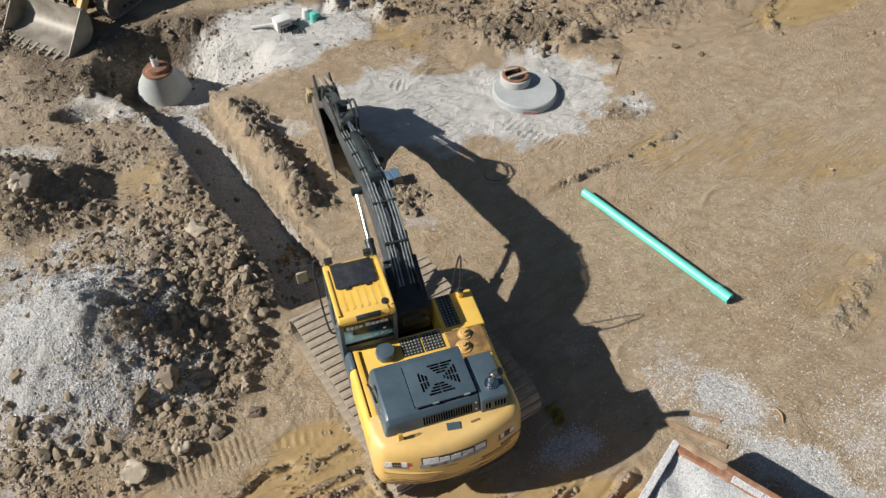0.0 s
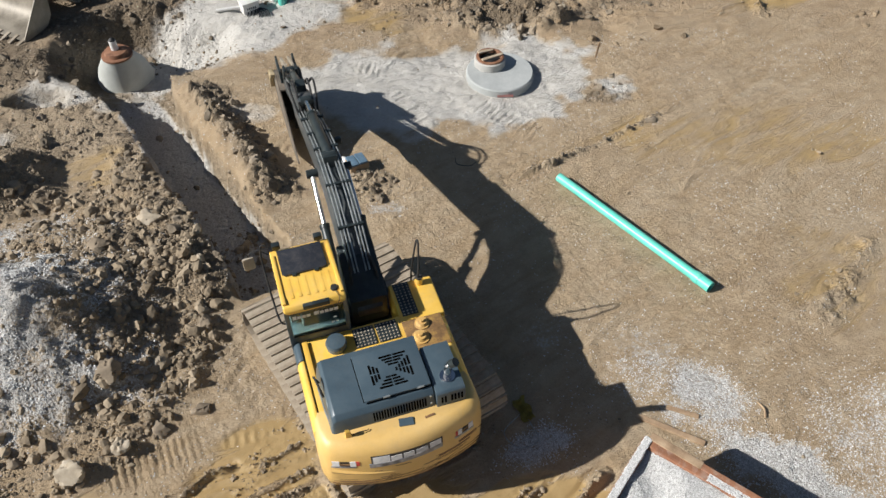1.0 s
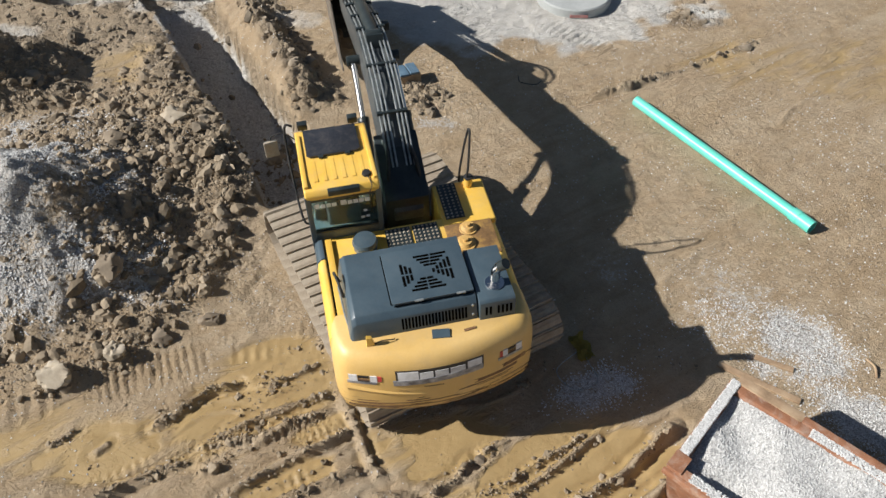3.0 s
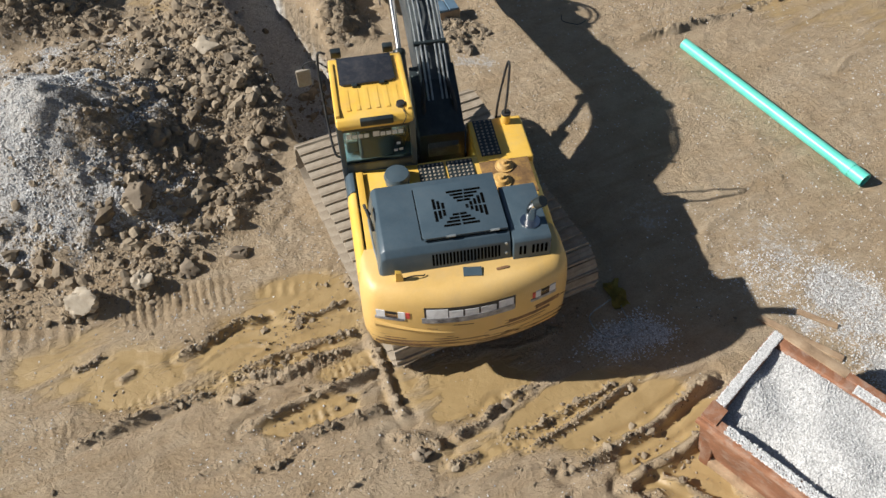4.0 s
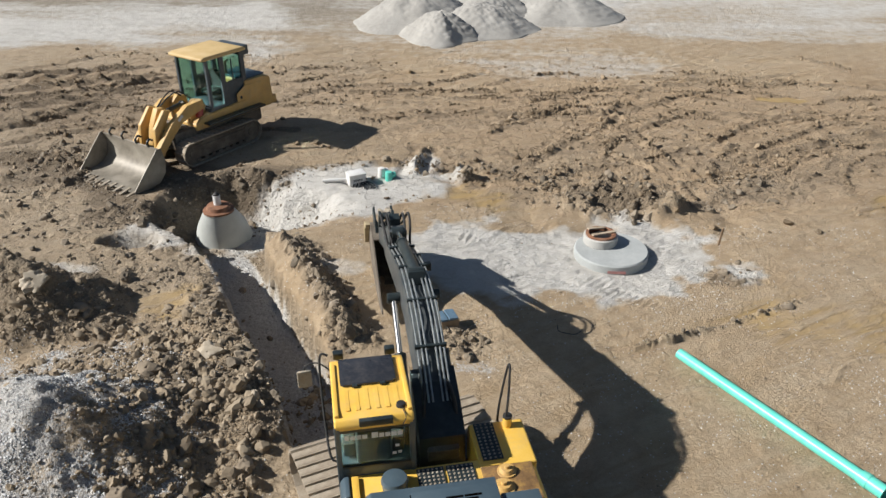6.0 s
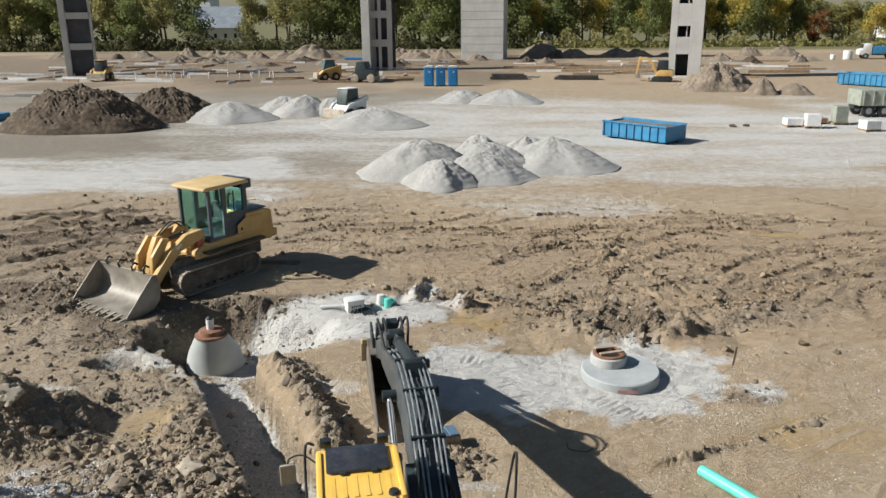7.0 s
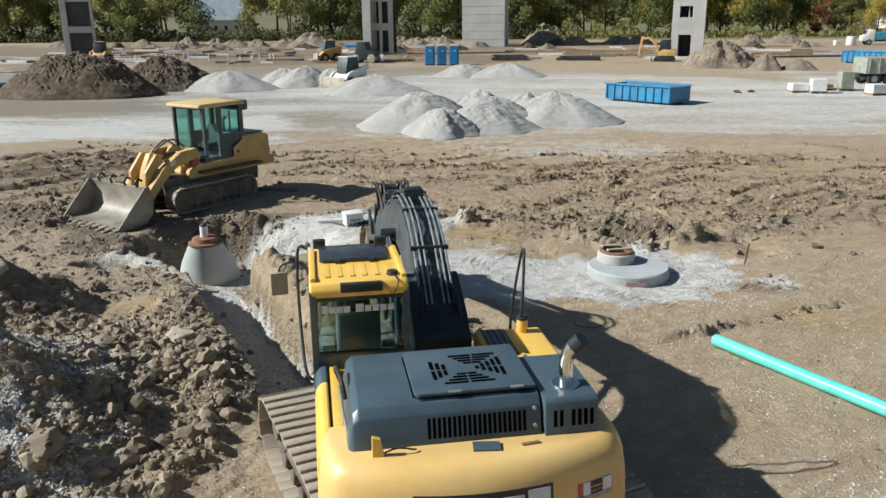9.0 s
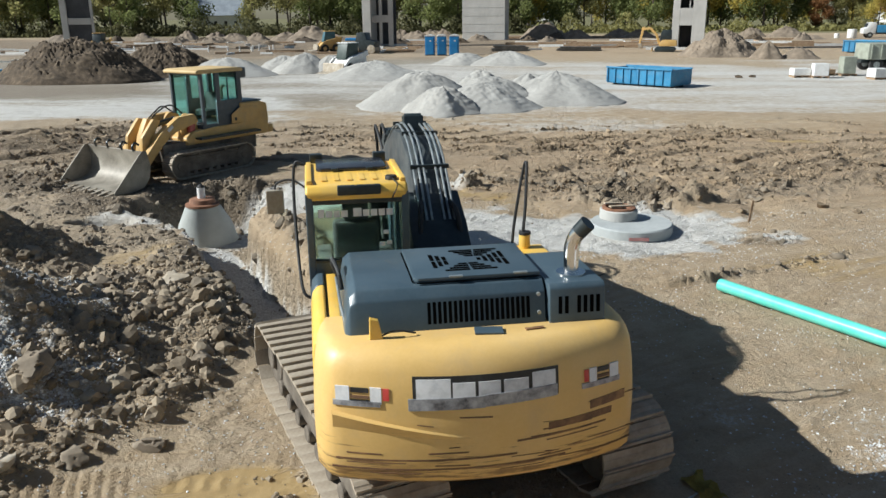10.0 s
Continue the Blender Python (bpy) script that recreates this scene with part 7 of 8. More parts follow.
tagged(part("work_rag", rag, worn("dull yellow cloth", (0.36, 0.27, 0.05), (0.24, 0.18, 0.04), (0.46, 0.37, 0.09), 8, (0.8, 1)), None, "", 40, pose(2.13, 7.71, zg(2.13, 7.71), 0, 0, 115)), "crumpled yellow cloth beside the track", "cloth")
loop = bend([(2.05, 7.6, 0.04), (1.75, 7.25, 0.05), (2.0, 6.95, 0.04), (2.35, 7.1, 0.05), (2.2, 7.5, 0.05)], 6)
tagged(part("wire", tube([(p.x, p.y, zg(p.x, p.y) + 0.03) for p in loop], 0.008, 6), STEEL_LINE, None, "", 40), "thin loop of wire on wet soil", "wire")
hp = bend([(1.0, 14.5, 0), (1.05, 14.3, 0), (1.35, 14.25, 0), (1.5, 14.4, 0)], 6)
tagged(part("hose_piece", tube([(p.x, p.y, zg(p.x, p.y) + 0.005) for p in hp], 0.009, 6), RUBBER, None, "", 40), "short black hose curled on the soil", "hose")


# ---- the track loader ----
loader = thing("track_loader", pose(-10.58, 23.2, 0.0, 0, 0, 154) @ Matrix.Diagonal((1.07, 1.07, 1.05, 1)), "dusty yellow track loader with a green-glazed cab and wide bucket", "loader")
for sx in (-0.86, 0.86):
    crawler(loader, sx, 1.12, 0.33, 0.42, 36, 0, TRACK, MUD_STEEL)
part("chassis", block((0, -0.3, 0.72), (1.25, 3.3, 0.5), bevel=0.04), MUD_STEEL, loader, "dark muddy chassis", 40)
body = part("body", prism([(-2.35, 0.86), (-2.42, 1.25), (-2.38, 1.78), (-2.1, 1.86), (-1.35, 1.86), (-1.35, 1.30), (0.35, 1.22), (0.62, 1.05), (0.62, 0.86)], -0.72, 0.72, "x", 0.05, 3), YELLOW_OLD, loader, "faded yellow rear hood and body", 40)
for s in (-1, 1):
    part("side_door", prism([(-1.98, 1.30), (-1.98, 1.74), (-1.30, 1.74), (-0.98, 1.55), (-0.98, 1.30)], s * 0.715, s * 0.745, "x", 0.015, 2), YELLOW_OLD, body, "yellow side panel", 40)
    part("fender", block((s * 0.78, -0.75, 1.02), (0.40, 2.2, 0.06), bevel=0.02), BLACK, body, "", 40)
    part("door_latch", block((s * 0.752, -1.12, 1.42), (0.02, 0.07, 0.09), bevel=0.006), BLACK, body)
part("counterweight_bumper", block((0, -2.52, 0.98), (1.3, 0.24, 0.26), bevel=0.05), YELLOW_OLD, body, "", 40)
part("hood_lid", block((0, -1.85, 1.875), (1.2, 0.85, 0.05), bevel=0.02), CHARCOAL, body, "dark hood lid", 40)
part("exhaust", tube(bend([(0.30, -1.55, 1.88), (0.30, -1.55, 2.18), (0.30, -1.58, 2.27), (0.30, -1.66, 2.30)], 5), 0.05, 12), RUST, body, "rusty exhaust", 40)
# cab
BLUEGREY = worn("dark blue-grey cab paint", (0.05, 0.07, 0.085), (0.035, 0.05, 0.06), (0.08, 0.10, 0.12), 3, (0.35, 0.55), dust=(0.22, 0.19, 0.15), dust_amount=0.15)
lcab = part("cab_floor", block((0, -0.72, 1.28), (1.30, 1.44, 0.16), bevel=0.03), BLUEGREY, loader, "blue-grey cab floor", 40)
for x in (-0.63, 0.63):
    for y, w in ((-0.08, 0.10), (-0.62, 0.16), (-1.40, 0.16)):
        part("post", block((x, y, 2.05), (0.08, w, 1.5), bevel=0.012), BLUEGREY, lcab, "blue-grey cab post")
    part("quarter_panel", block((x, -1.02, 1.66), (0.06, 0.84, 0.66), bevel=0.012), BLUEGREY, lcab)
    part("window_bar", block((x, -1.0, 2.23), (0.04, 0.03, 0.80), bevel=0.006), BLUEGREY, lcab)
    g = pane("side_window", (x, -1.0, 2.34), (0.008, 0.72, 0.74), GLASS_GREEN, lcab)
    g = pane("door_window", (x, -0.33, 2.05), (0.008, 0.44, 1.38), GLASS_GREEN, lcab)
for y in (-0.08, -1.42):
    part("rail", block((0, y, 2.76), (1.2, 0.07, 0.07), bevel=0.012), BLUEGREY, lcab)
    part("rail", block((0, y, 1.36), (1.2, 0.07, 0.12), bevel=0.012), BLUEGREY, lcab)
pane("windscreen", (0, -0.075, 2.06), (1.18, 0.008, 1.32), GLASS_GREEN, lcab, "green tinted windscreen")
pane("rear_window", (0, -1.425, 2.06), (1.18, 0.008, 1.32), GLASS_GREEN, lcab)
part("seat", soften(add_box(add_box(bmesh.new(), (0, -0.95, 1.85), (0.5, 0.14, 0.7)), (0, -0.72, 1.62), (0.5, 0.5, 0.16)), 0.05, 40, 2), SEAT, lcab, "dark seat", 50)
part("roof", prism([(-1.55, 2.78), (-1.55, 2.86), (-1.45, 2.90), (0.0, 2.90), (0.12, 2.86), (0.12, 2.78)], -0.72, 0.72, "x", 0.035, 3), worn("dusty buff roof paint", (0.56, 0.40, 0.18), (0.46, 0.32, 0.14), (0.63, 0.47, 0.25), 2, (0.5, 0.7)), lcab, "dusty buff roof", 40)
part("air_unit", block((0, -1.66, 2.72), (1.1, 0.30, 0.30), bevel=0.05), BLUEGREY, lcab, "blue-grey air unit", 40)
# lift arms
for s in (-1, 1):
    x = s * 0.52
    part("lift_arm", prism([(0.10, 1.46), (0.22, 1.70), (0.75, 1.66), (1.35, 1.30), (2.05, 0.55), (2.25, 0.42), (2.2, 0.22), (2.0, 0.24), (1.55, 0.72), (1.0, 1.22), (0.45, 1.36)], x - 0.09, x + 0.09, "x", 0.025, 2), YELLOW_OLD, loader, "faded yellow lift arm", 40)
    part("arm_tower", prism([(-0.05, 0.9), (0.05, 1.62), (0.35, 1.72), (0.55, 1.55), (0.6, 0.95)], s * 0.36 - 0.07, s * 0.36 + 0.07, "x", 0.02, 2), YELLOW_OLD, loader, "", 40)
    ram("lift_cylinder", (s * 0.40, 0.45, 0.85), (s * 0.42, 1.45, 1.02), 0.06, loader, 0.6)
ram("tilt_cylinder", (0.0, 0.45, 1.55), (0.0, 1.30, 1.42), 0.065, loader, 0.6)
part("bellcrank", prism([(1.15, 1.62), (1.38, 1.66), (1.62, 1.2), (1.75, 0.65), (1.55, 0.6), (1.38, 1.1)], -0.10, 0.10, "x", 0.03, 2), YELLOW_OLD, loader, "curved yellow tilt lever", 40)
for s in (-1, 1):
    part("bellcrank", prism([(1.15, 1.60), (1.38, 1.66), (1.78, 1.2), (1.85, 0.62), (1.62, 0.6), (1.50, 1.1)], s * 0.32 - 0.06, s * 0.32 + 0.06, "x", 0.03, 2), YELLOW_OLD, loader, "curved yellow tilt lever", 40)
part("cross_tube", rod((-0.5, 1.35, 1.15), (0.5, 1.35, 1.15), 0.11, seg=18), YELLOW_OLD, loader, "", 40)
part("model_bar", block((-0.615, 1.05, 1.38), (0.008, 0.2, 0.09), (-38, 0, 0), 0.0), DECAL_WHITE, loader, "pale model number bar")
part("red_cover", block((-0.52, 0.30, 1.38), (0.14, 0.20, 0.42), (8, 0, 0), 0.05), worn("faded red canister paint", (0.42, 0.06, 0.05), (0.3, 0.04, 0.035), (0.5, 0.14, 0.12), 4), loader, "faded red cylinder", 40)
part("hose", tube(bend([(-0.2, 0.3, 1.7), (-0.1, 0.6, 1.95), (0.1, 0.85, 1.8), (0.15, 1.1, 1.6)], 6), 0.022, 8), RUBBER, loader, "", 40)
part("hose", tube(bend([(0.2, 0.3, 1.7), (0.25, 0.6, 1.9), (0.3, 0.85, 1.75), (0.25, 1.15, 1.55)], 6), 0.022, 8), RUBBER, loader, "", 40)
# bucket
bprof = [(2.30, 0.98), (2.22, 0.62), (2.28, 0.30), (2.48, 0.10), (2.75, 0.04), (3.30, 0.02), (3.30, 0.045), (2.78, 0.075), (2.52, 0.14), (2.33, 0.33), (2.27, 0.62), (2.345, 0.97)]
BUCKET_STEEL = worn("scoured grey-buff steel", (0.255, 0.228, 0.185), (0.12, 0.105, 0.08), (0.38, 0.345, 0.285), 1.6, (0.4, 0.7), 0.15, 30, 0.3)
lb = part("bucket", prism(bprof, -1.18, 1.30, "x", 0.004, 1, 40), BUCKET_STEEL, loader, "wide scoured steel bucket", 40)
for x in (-1.19, 1.29):
    part("bucket_side", prism([(2.28, 1.0), (2.20, 0.62), (2.26, 0.28), (2.46, 0.06), (2.75, 0.0), (3.32, 0.0), (3.30, 0.08), (2.42, 1.0)], x - 0.015, x + 0.02, "x", 0.006, 1), BUCKET_STEEL, lb, "steel side plate")
for i in range(9):
    x = -1.12 + 0.295 * i
    part("tooth", prism([(3.18, 0.0), (3.18, 0.085), (3.52, 0.03), (3.52, 0.0)], x - 0.045, x + 0.045, "x", 0.012), STEEL_WORN, lb, "steel bucket tooth")
for x in (-0.75, -0.25, 0.35, 0.9):
    part("bucket_hook", tube(bend([(x, 2.33, 0.96), (x, 2.36, 1.08), (x, 2.27, 1.16), (x, 2.17, 1.10)], 4), 0.03, 8), BLACK, lb, "hook on the bucket's rim", 40)


# ---- the building pad behind: heaps, skips, machines, concrete towers ----
def heap_mesh(r, h, seed, stretch=1.0, rough=0.12, n=48, rings=26, flat_top=0.0, dome=False, crumbs=0.0):
    bm = bmesh.new()
    off = Vector((seed * 7.1, seed * 3.3, 0))
    prev = None
    top = bm.verts.new((0, 0, h * (1 + 0.1 * noise.noise(off))))
    for k in range(1, rings + 1):
        t = k / rings
        ring = []
        for i in range(n):
            a = 2 * math.pi * i / n
            d = Vector((math.cos(a), math.sin(a), 0))
            rr = r * t * (1 + 0.22 * noise.noise(d * 1.4 + off))
            z = h * (1 - t ** 1.3) ** 1.45
            if dome:
                z = h * 1.06 * ((1 - math.hypot(t, 0.55) / math.hypot(1, 0.55)) / (1 - 0.482)) ** 1.18
            if flat_top:
                z = min(h, h * (1 - t) / (1 - flat_top) - 0.10 * h * max(0.0, 1 - abs(t - flat_top) / 0.3))
            z += rough * h * noise.noise(Vector((d.x * t * 3, d.y * t * 3, 0)) * 1.6 + off) * (1 - t ** 4) + 1.1 * rough * (0.5 * noise.noise(Vector((d.x * t * stretch, d.y * t, 0)) * r * 1.7 + off) + 0.35 * noise.noise(Vector((d.x * t * stretch, d.y * t, 0)) * r * 4 + off)) * (1 - t ** 6)
            if crumbs:
                q = Vector((d.x * t * stretch * r, d.y * t * r, 0))
                z += crumbs * (1 - t ** 8) * (0.6 * noise.noise(q * 0.9 + off) + 0.5 * abs(noise.noise(q * 2.6 + off)) + 0.7 * noise.noise(q * 6 + off))
            ring.append(bm.verts.new((d.x * rr * stretch, d.y * rr, z - 0.12 * (t > 0.97))))
        for i in range(n):
            j = (i + 1) % n
            if prev is None:
                bm.faces.new((top, ring[i], ring[j]))
            else:
                bm.faces.new((prev[i], ring[i], ring[j], prev[j]))
        prev = ring
    bm.faces.new(prev[::-1])
    return bm


def heap_thing(x, y, r, h, material, label, group, seed, stretch=1.0, turn=0, rough=0.12, flat_top=0.0, crumbs=0.06):
    dust = material is SAND_GREY
    fine = crumbs > 0.1
    ob = part("soil_heap" if material in (SOIL_DARK, SOIL_TAN) else "stone_heap", heap_mesh(r, h, seed, stretch, rough, 220 if fine else 110 if dust else 48, 60 if fine else 44 if dust else 26, flat_top, not flat_top, 0.075 if dust else crumbs), material, None, "", 80 if not fine else 40, pose(x, y, -0.03, 0, 0, turn))
    return tagged(ob, label, "heap", group)


for i, (x, y, r, h, st, tn) in enumerate(((-6.5, 41.2, 2.25, 1.85, 1.2, 15), (-4.97, 38.4, 1.5, 1.32, 1.0, 0), (-3.2, 40.4, 1.95, 1.34, 1.1, 0), (-3.1, 43.0, 2.1, 1.5, 1.1, 0), (-3.65, 43.8, 1.7, 1.7, 1.0, 0), (0.45, 44.0, 2.35, 1.56, 1.15, 5), (-1.1, 45.7, 1.6, 1.42, 1.0, 0),
                                           (-26.2, 62.4, 2.9, 1.52, 1.0, 0), (-21.0, 66.5, 2.2, 1.66, 1.0, 40), (-23.5, 68.5, 1.8, 1.32, 1.2, 0), (-18.6, 66.5, 1.6, 1.5, 1.0, 80), (-13.4, 59.9, 3.0, 1.3, 1.05, 0), (-8.7, 77.7, 2.1, 1.14, 1.1, 0), (-4.4, 76.4, 2.7, 1.26, 1.05, 0))):
    heap_thing(x, y, r * 1.36, h * 0.88, SAND_GREY, "tipped heap of pale grey stone dust", "stone dust heaps", 3 + i, st, tn, rough=0.05)
heap_thing(-35.3, 56.4, 4.2, 2.75, SOIL_DARK, "long dark brown heap of dug soil", "soil heaps", 31, 1.6, 8, 0.13, 0.42, 0.27)
heap_thing(-31.4, 62.4, 3.7, 2.3, SOIL_DARK, "dark brown heap of dug soil", "soil heaps", 32, 1.35, 0, 0.15, 0.0, 0.24)
heap_thing(17.4, 90.2, 3.9, 2.5, SOIL_TAN, "tan heap of dug soil on the pad", "soil heaps", 33, 1.1, 0, 0.2, 0.0, 0.18)
heap_thing(21.0, 85.2, 1.7, 1.5, SOIL_TAN, "small tan heap of soil", "soil heaps", 34)
heap_thing(24.2, 85.6, 2.0, 1.0, SOIL_TAN, "small tan heap of soil", "soil heaps", 35)
rng = random.Random(8)
for i, px in enumerate((-103, -87, -78, -69.6, -64.7, -60, -54.5, -48.3, -45, -31.5, -27.7, -25, -22, -3, 3, 11.5, 14.8, 36, 42)):
    big = px in (-48.3, -3)
    heap_thing(px, 158 + rng.uniform(-4, 5), 3.9 if big else rng.uniform(2.0, 3.0), 2.55 if big else rng.uniform(1.2, 1.75), SOIL_TAN, "low tan heap of soil at the pad's far edge", "far soil heaps", 50 + i, 1.3, 0, 0.2)


for i in range(26):
    heap_thing(rng.uniform(-90, 56), rng.uniform(128, 160), rng.uniform(1.2, 2.4), rng.uniform(0.5, 1.1), SOIL_TAN if i % 3 else SOIL_DARK, "small low heap of soil on the pad", "far soil heaps", 70 + i, rng.uniform(1.0, 1.8), rng.uniform(0, 90), 0.2)


def tower_frame(name, m, label):
    return thing(name, m, label, "tower", "concrete towers")


# tower with dark block panels
T = tower_frame("stair_tower", pose(-68.6, 109.4, 0, 0, 0, 24), "pale concrete stair tower with dark infill panels")
# near-black colour puts the shaft's shade into its concrete
part("tower_shell", block((0.2, 0.6, 12), (3.0, 0.6, 24), bevel=0.02), CONCRETE_SHADE, T, "inner shaft painted dark as shade")
for x, w, y in ((-1.85, 0.8, -0.2), (1.75, 0.3, 0.1)):
    part("column", block((x, y + 0.5, 12), (w, 1.6 if w > 0.5 else 0.9, 24), bevel=0.03), CONCRETE_TOWER, T, "pale concrete column")
for i in range(5):
    z0 = 4.15 + 4.3 * i
    part("infill_panel", block((0.07, 0.2, z0 - 2.15), (3.04, 0.16, 3.3), bevel=0.02), CONCRETE_SHADE, T, "dark block panel")
    part("beam", block((0.07, 0.02, z0), (3.04, 0.5, 0.9), bevel=0.02), CONCRETE_TOWER, T, "pale concrete beam")
# open frame tower
T = tower_frame("stair_tower", pose(-26.9, 120.3, 0, 0, 0, 0), "pale concrete tower with open ladder-like frame")
part("tower_wall", block((-1.45, 0.9, 12), (1.25, 4.2, 24), bevel=0.03), CONCRETE_TOWER, T, "solid concrete wall")
# the bays' shade is painted into this wall's colour
part("tower_back", block((0.7, 2.85, 12), (3.0, 0.3, 24), bevel=0.02), CONCRETE_SHADE, T, "back wall painted dark as shade")
for x in (0.42, 1.95):
    part("column", block((x, 0.1, 12), (0.42 if x < 1 else 0.7, 0.5, 24), bevel=0.03), CONCRETE_TOWER, T, "slim concrete column")
for i in range(6):
    part("beam", block((0.38, 0.0, 4.05 + 4.15 * i), (2.42, 0.4, 1.05), bevel=0.02), CONCRETE_TOWER, T, "concrete cross beam")
# solid block
T = tower_frame("lift_tower", pose(-13.8, 149.4, 0, 0, 0, -4), "solid grey concrete lift tower")
part("tower_wall", block((0, 2.6, 15), (7.9, 5.2, 30), bevel=0.04), CONCRETE_TOWER, T, "board-marked concrete wall")
for i in range(20):
    part("joint", block((0, -0.004, 1.4 + 1.45 * i), (7.9, 0.05, 0.05), bevel=0.0), CONCRETE, T, "form joint")
for i in range(9):
    part("ladder_rung", block((4.03, 1.4, 1.2 + 2.0 * i), (0.14, 0.8, 0.3), bevel=0.01), CONCRETE, T)
# tower with openings
T = tower_frame("lift_tower", pose(16.2, 106.0, 0, 0, 0, -10), "pale concrete tower with stacked openings and a doorway")
W2 = 1.98
for x0, x1 in ((-W2, -1.12), (0.42, W2)):
    part("tower_wall", block(((x0 + x1) / 2, 1.7, 10), (x1 - x0, 3.4, 20), bevel=0.03), CONCRETE_TOWER, T, "pale concrete wall")
for a, b2 in ((2.95, 5.05), (6.4, 9.1), (10.5, 13.3), (14.7, 20)):
    part("spandrel", block((-0.35, 1.7, (a + b2) / 2), (1.53, 3.39, b2 - a), bevel=0.01), CONCRETE_TOWER, T, "concrete between openings")
    part("window_mullion", block((0.0, 0.35, a - 0.68), (0.12, 0.12, 1.36), bevel=0.01), CONCRETE_TOWER, T) if a > 3 else None
# depth behind the openings, its shade painted in
part("shaft_back", block((-0.35, 3.0, 10), (1.53, 0.3, 20), bevel=0.0), CONCRETE_SHADE, T, "shaft inside painted dark as shade")

# ---- portable toilets ----
toilet = thing("portable_toilet", pose(-14.65, 93.7, 0, 0, 0, 4), "blue portable toilet with pale roof", "portable toilet", "portable toilets")
part("cabin", block((0, 0, 1.1), (1.08, 1.1, 2.1), bevel=0.04), BLUE_TOILET, toilet, "blue plastic cabin")
part("door", block((0, -0.565, 1.1), (0.78, 0.05, 1.85), bevel=0.02), BLUE_TOILET, toilet, "blue plastic door")
part("roof", prism([(-0.58, 2.15), (0.58, 2.15), (0.45, 2.30), (0, 2.36), (-0.45, 2.30)], -0.58, 0.58, "y", 0.02), WHITE_PAINT, toilet, "pale rounded roof")
part("base_skid", block((0, 0, 0.05), (1.12, 1.15, 0.1), bevel=0.01), BLACK, toilet)
part("door_sign", block((0.1, -0.592, 1.65), (0.2, 0.01, 0.14), bevel=0.0), DECAL_WHITE, toilet)
copy_thing(toilet, pose(-13.25, 93.6, 0, 0, 0, 9))
copy_thing(toilet, pose(-11.8, 93.7, 0, 0, 0, 5))


# ---- roll-off skips ----
def skip(m, L, W, H, label):
    s = thing("skip", m, label, "skip", "roll-off skips")
    t = 0.08
    for y in (-W / 2 + t / 2, W / 2 - t / 2):
        part("side_wall", block((0, y, H / 2 + 0.15), (L, t, H), bevel=0.01), BLUE, s, "blue ribbed side wall")
        o = -1 if y < 0 else 1
        k = round(L / 0.62)
        for i in range(k + 1):
            part("rib", block((-L / 2 + 0.06 + (L - 0.12) * i / k, y + o * 0.075, H / 2 + 0.13), (0.1, 0.09, H - 0.1), bevel=0.01), BLUE, s, "upright rib")
        part("rim", block((0, y + o * 0.05, H + 0.17), (L + 0.1, 0.16, 0.1), bevel=0.015), BLUE, s, "top rim")
    for x in (-L / 2 + t / 2, L / 2 - t / 2):
        part("end_wall", block((x, 0, H / 2 + 0.15), (t, W - 2 * t, H), bevel=0.01), BLUE, s, "blue end wall")
    part("floor", block((0, 0, 0.16), (L, W, 0.08), bevel=0.01), BLUE, s)
    for y in (-0.5, 0.5):
        part("runner", block((0, y, 0.06), (L - 0.3, 0.12, 0.14), bevel=0.01), BLACK, s)
    part("load", soften(add_box(bmesh.new(), (0, 0, H * 0.5 + 0.1), (L - 0.2, W - 0.2, H - 0.1)), 0.12, 40, 3), SOIL_TAN, s, "rubble filling it nearly to the rim", 60)
    return s


skip(pose(6.2, 53.9, 0, 0, 0, -40), 4.9, 2.2, 0.95, "blue steel roll-off skip with rubble in it")
skip(pose(35.0, 95.0, 0, 0, 0, -50), 7.0, 2.4, 1.15, "blue steel roll-off skip at the pad's edge")


# ---- small machines far off ----
def skid_steer(m, paint, dark, label, bucket_up=0.15):
    s = thing("skid_loader", m, label, "skid loader", "small machines")
    part("body", prism([(-1.3, 0.35), (-1.3, 1.15), (-0.9, 1.35), (0.2, 1.15), (0.75, 0.7), (0.75, 0.35)], -0.62, 0.62, "x", 0.04), paint, s, "painted body", 40)
    part("cab", prism([(-0.75, 1.0), (-0.7, 1.95), (0.25, 1.95), (0.5, 1.0)], -0.45, 0.45, "x", 0.04), dark, s, "dark caged cab", 40)
    part("roof", block((0, -0.22, 1.98), (0.95, 1.05, 0.06), bevel=0.02), paint, s)
    for x in (-0.75, 0.75):
        part("lift_arm", prism([(-1.3, 1.2), (-1.25, 1.5), (0.5, 1.05), (1.15, 0.45), (1.3, 0.2), (1.1, 0.2), (0.4, 0.85)], x - 0.08, x + 0.08, "x", 0.02), paint, s, "lift arm")
        for y in (-0.7, 0.45):
            w = part("wheel", rod((x - 0.13, y, 0.4), (x + 0.13, y, 0.4), 0.4, seg=20, bevel=0.04), RUBBER, s, "black tyre", 40)
            part("rim", rod((x - 0.135, y, 0.4), (x + 0.135, y, 0.4), 0.18, seg=14), paint, w)
    part("bucket", prism([(1.15, 0.65), (1.05, 0.3), (1.2, 0.05), (1.8, 0.02), (1.8, 0.06), (1.28, 0.14), (1.2, 0.6)], -0.95, 0.95, "x", 0.01), STEEL_WORN, s, "steel bucket", m=pose(0, 0, bucket_up))
    return s


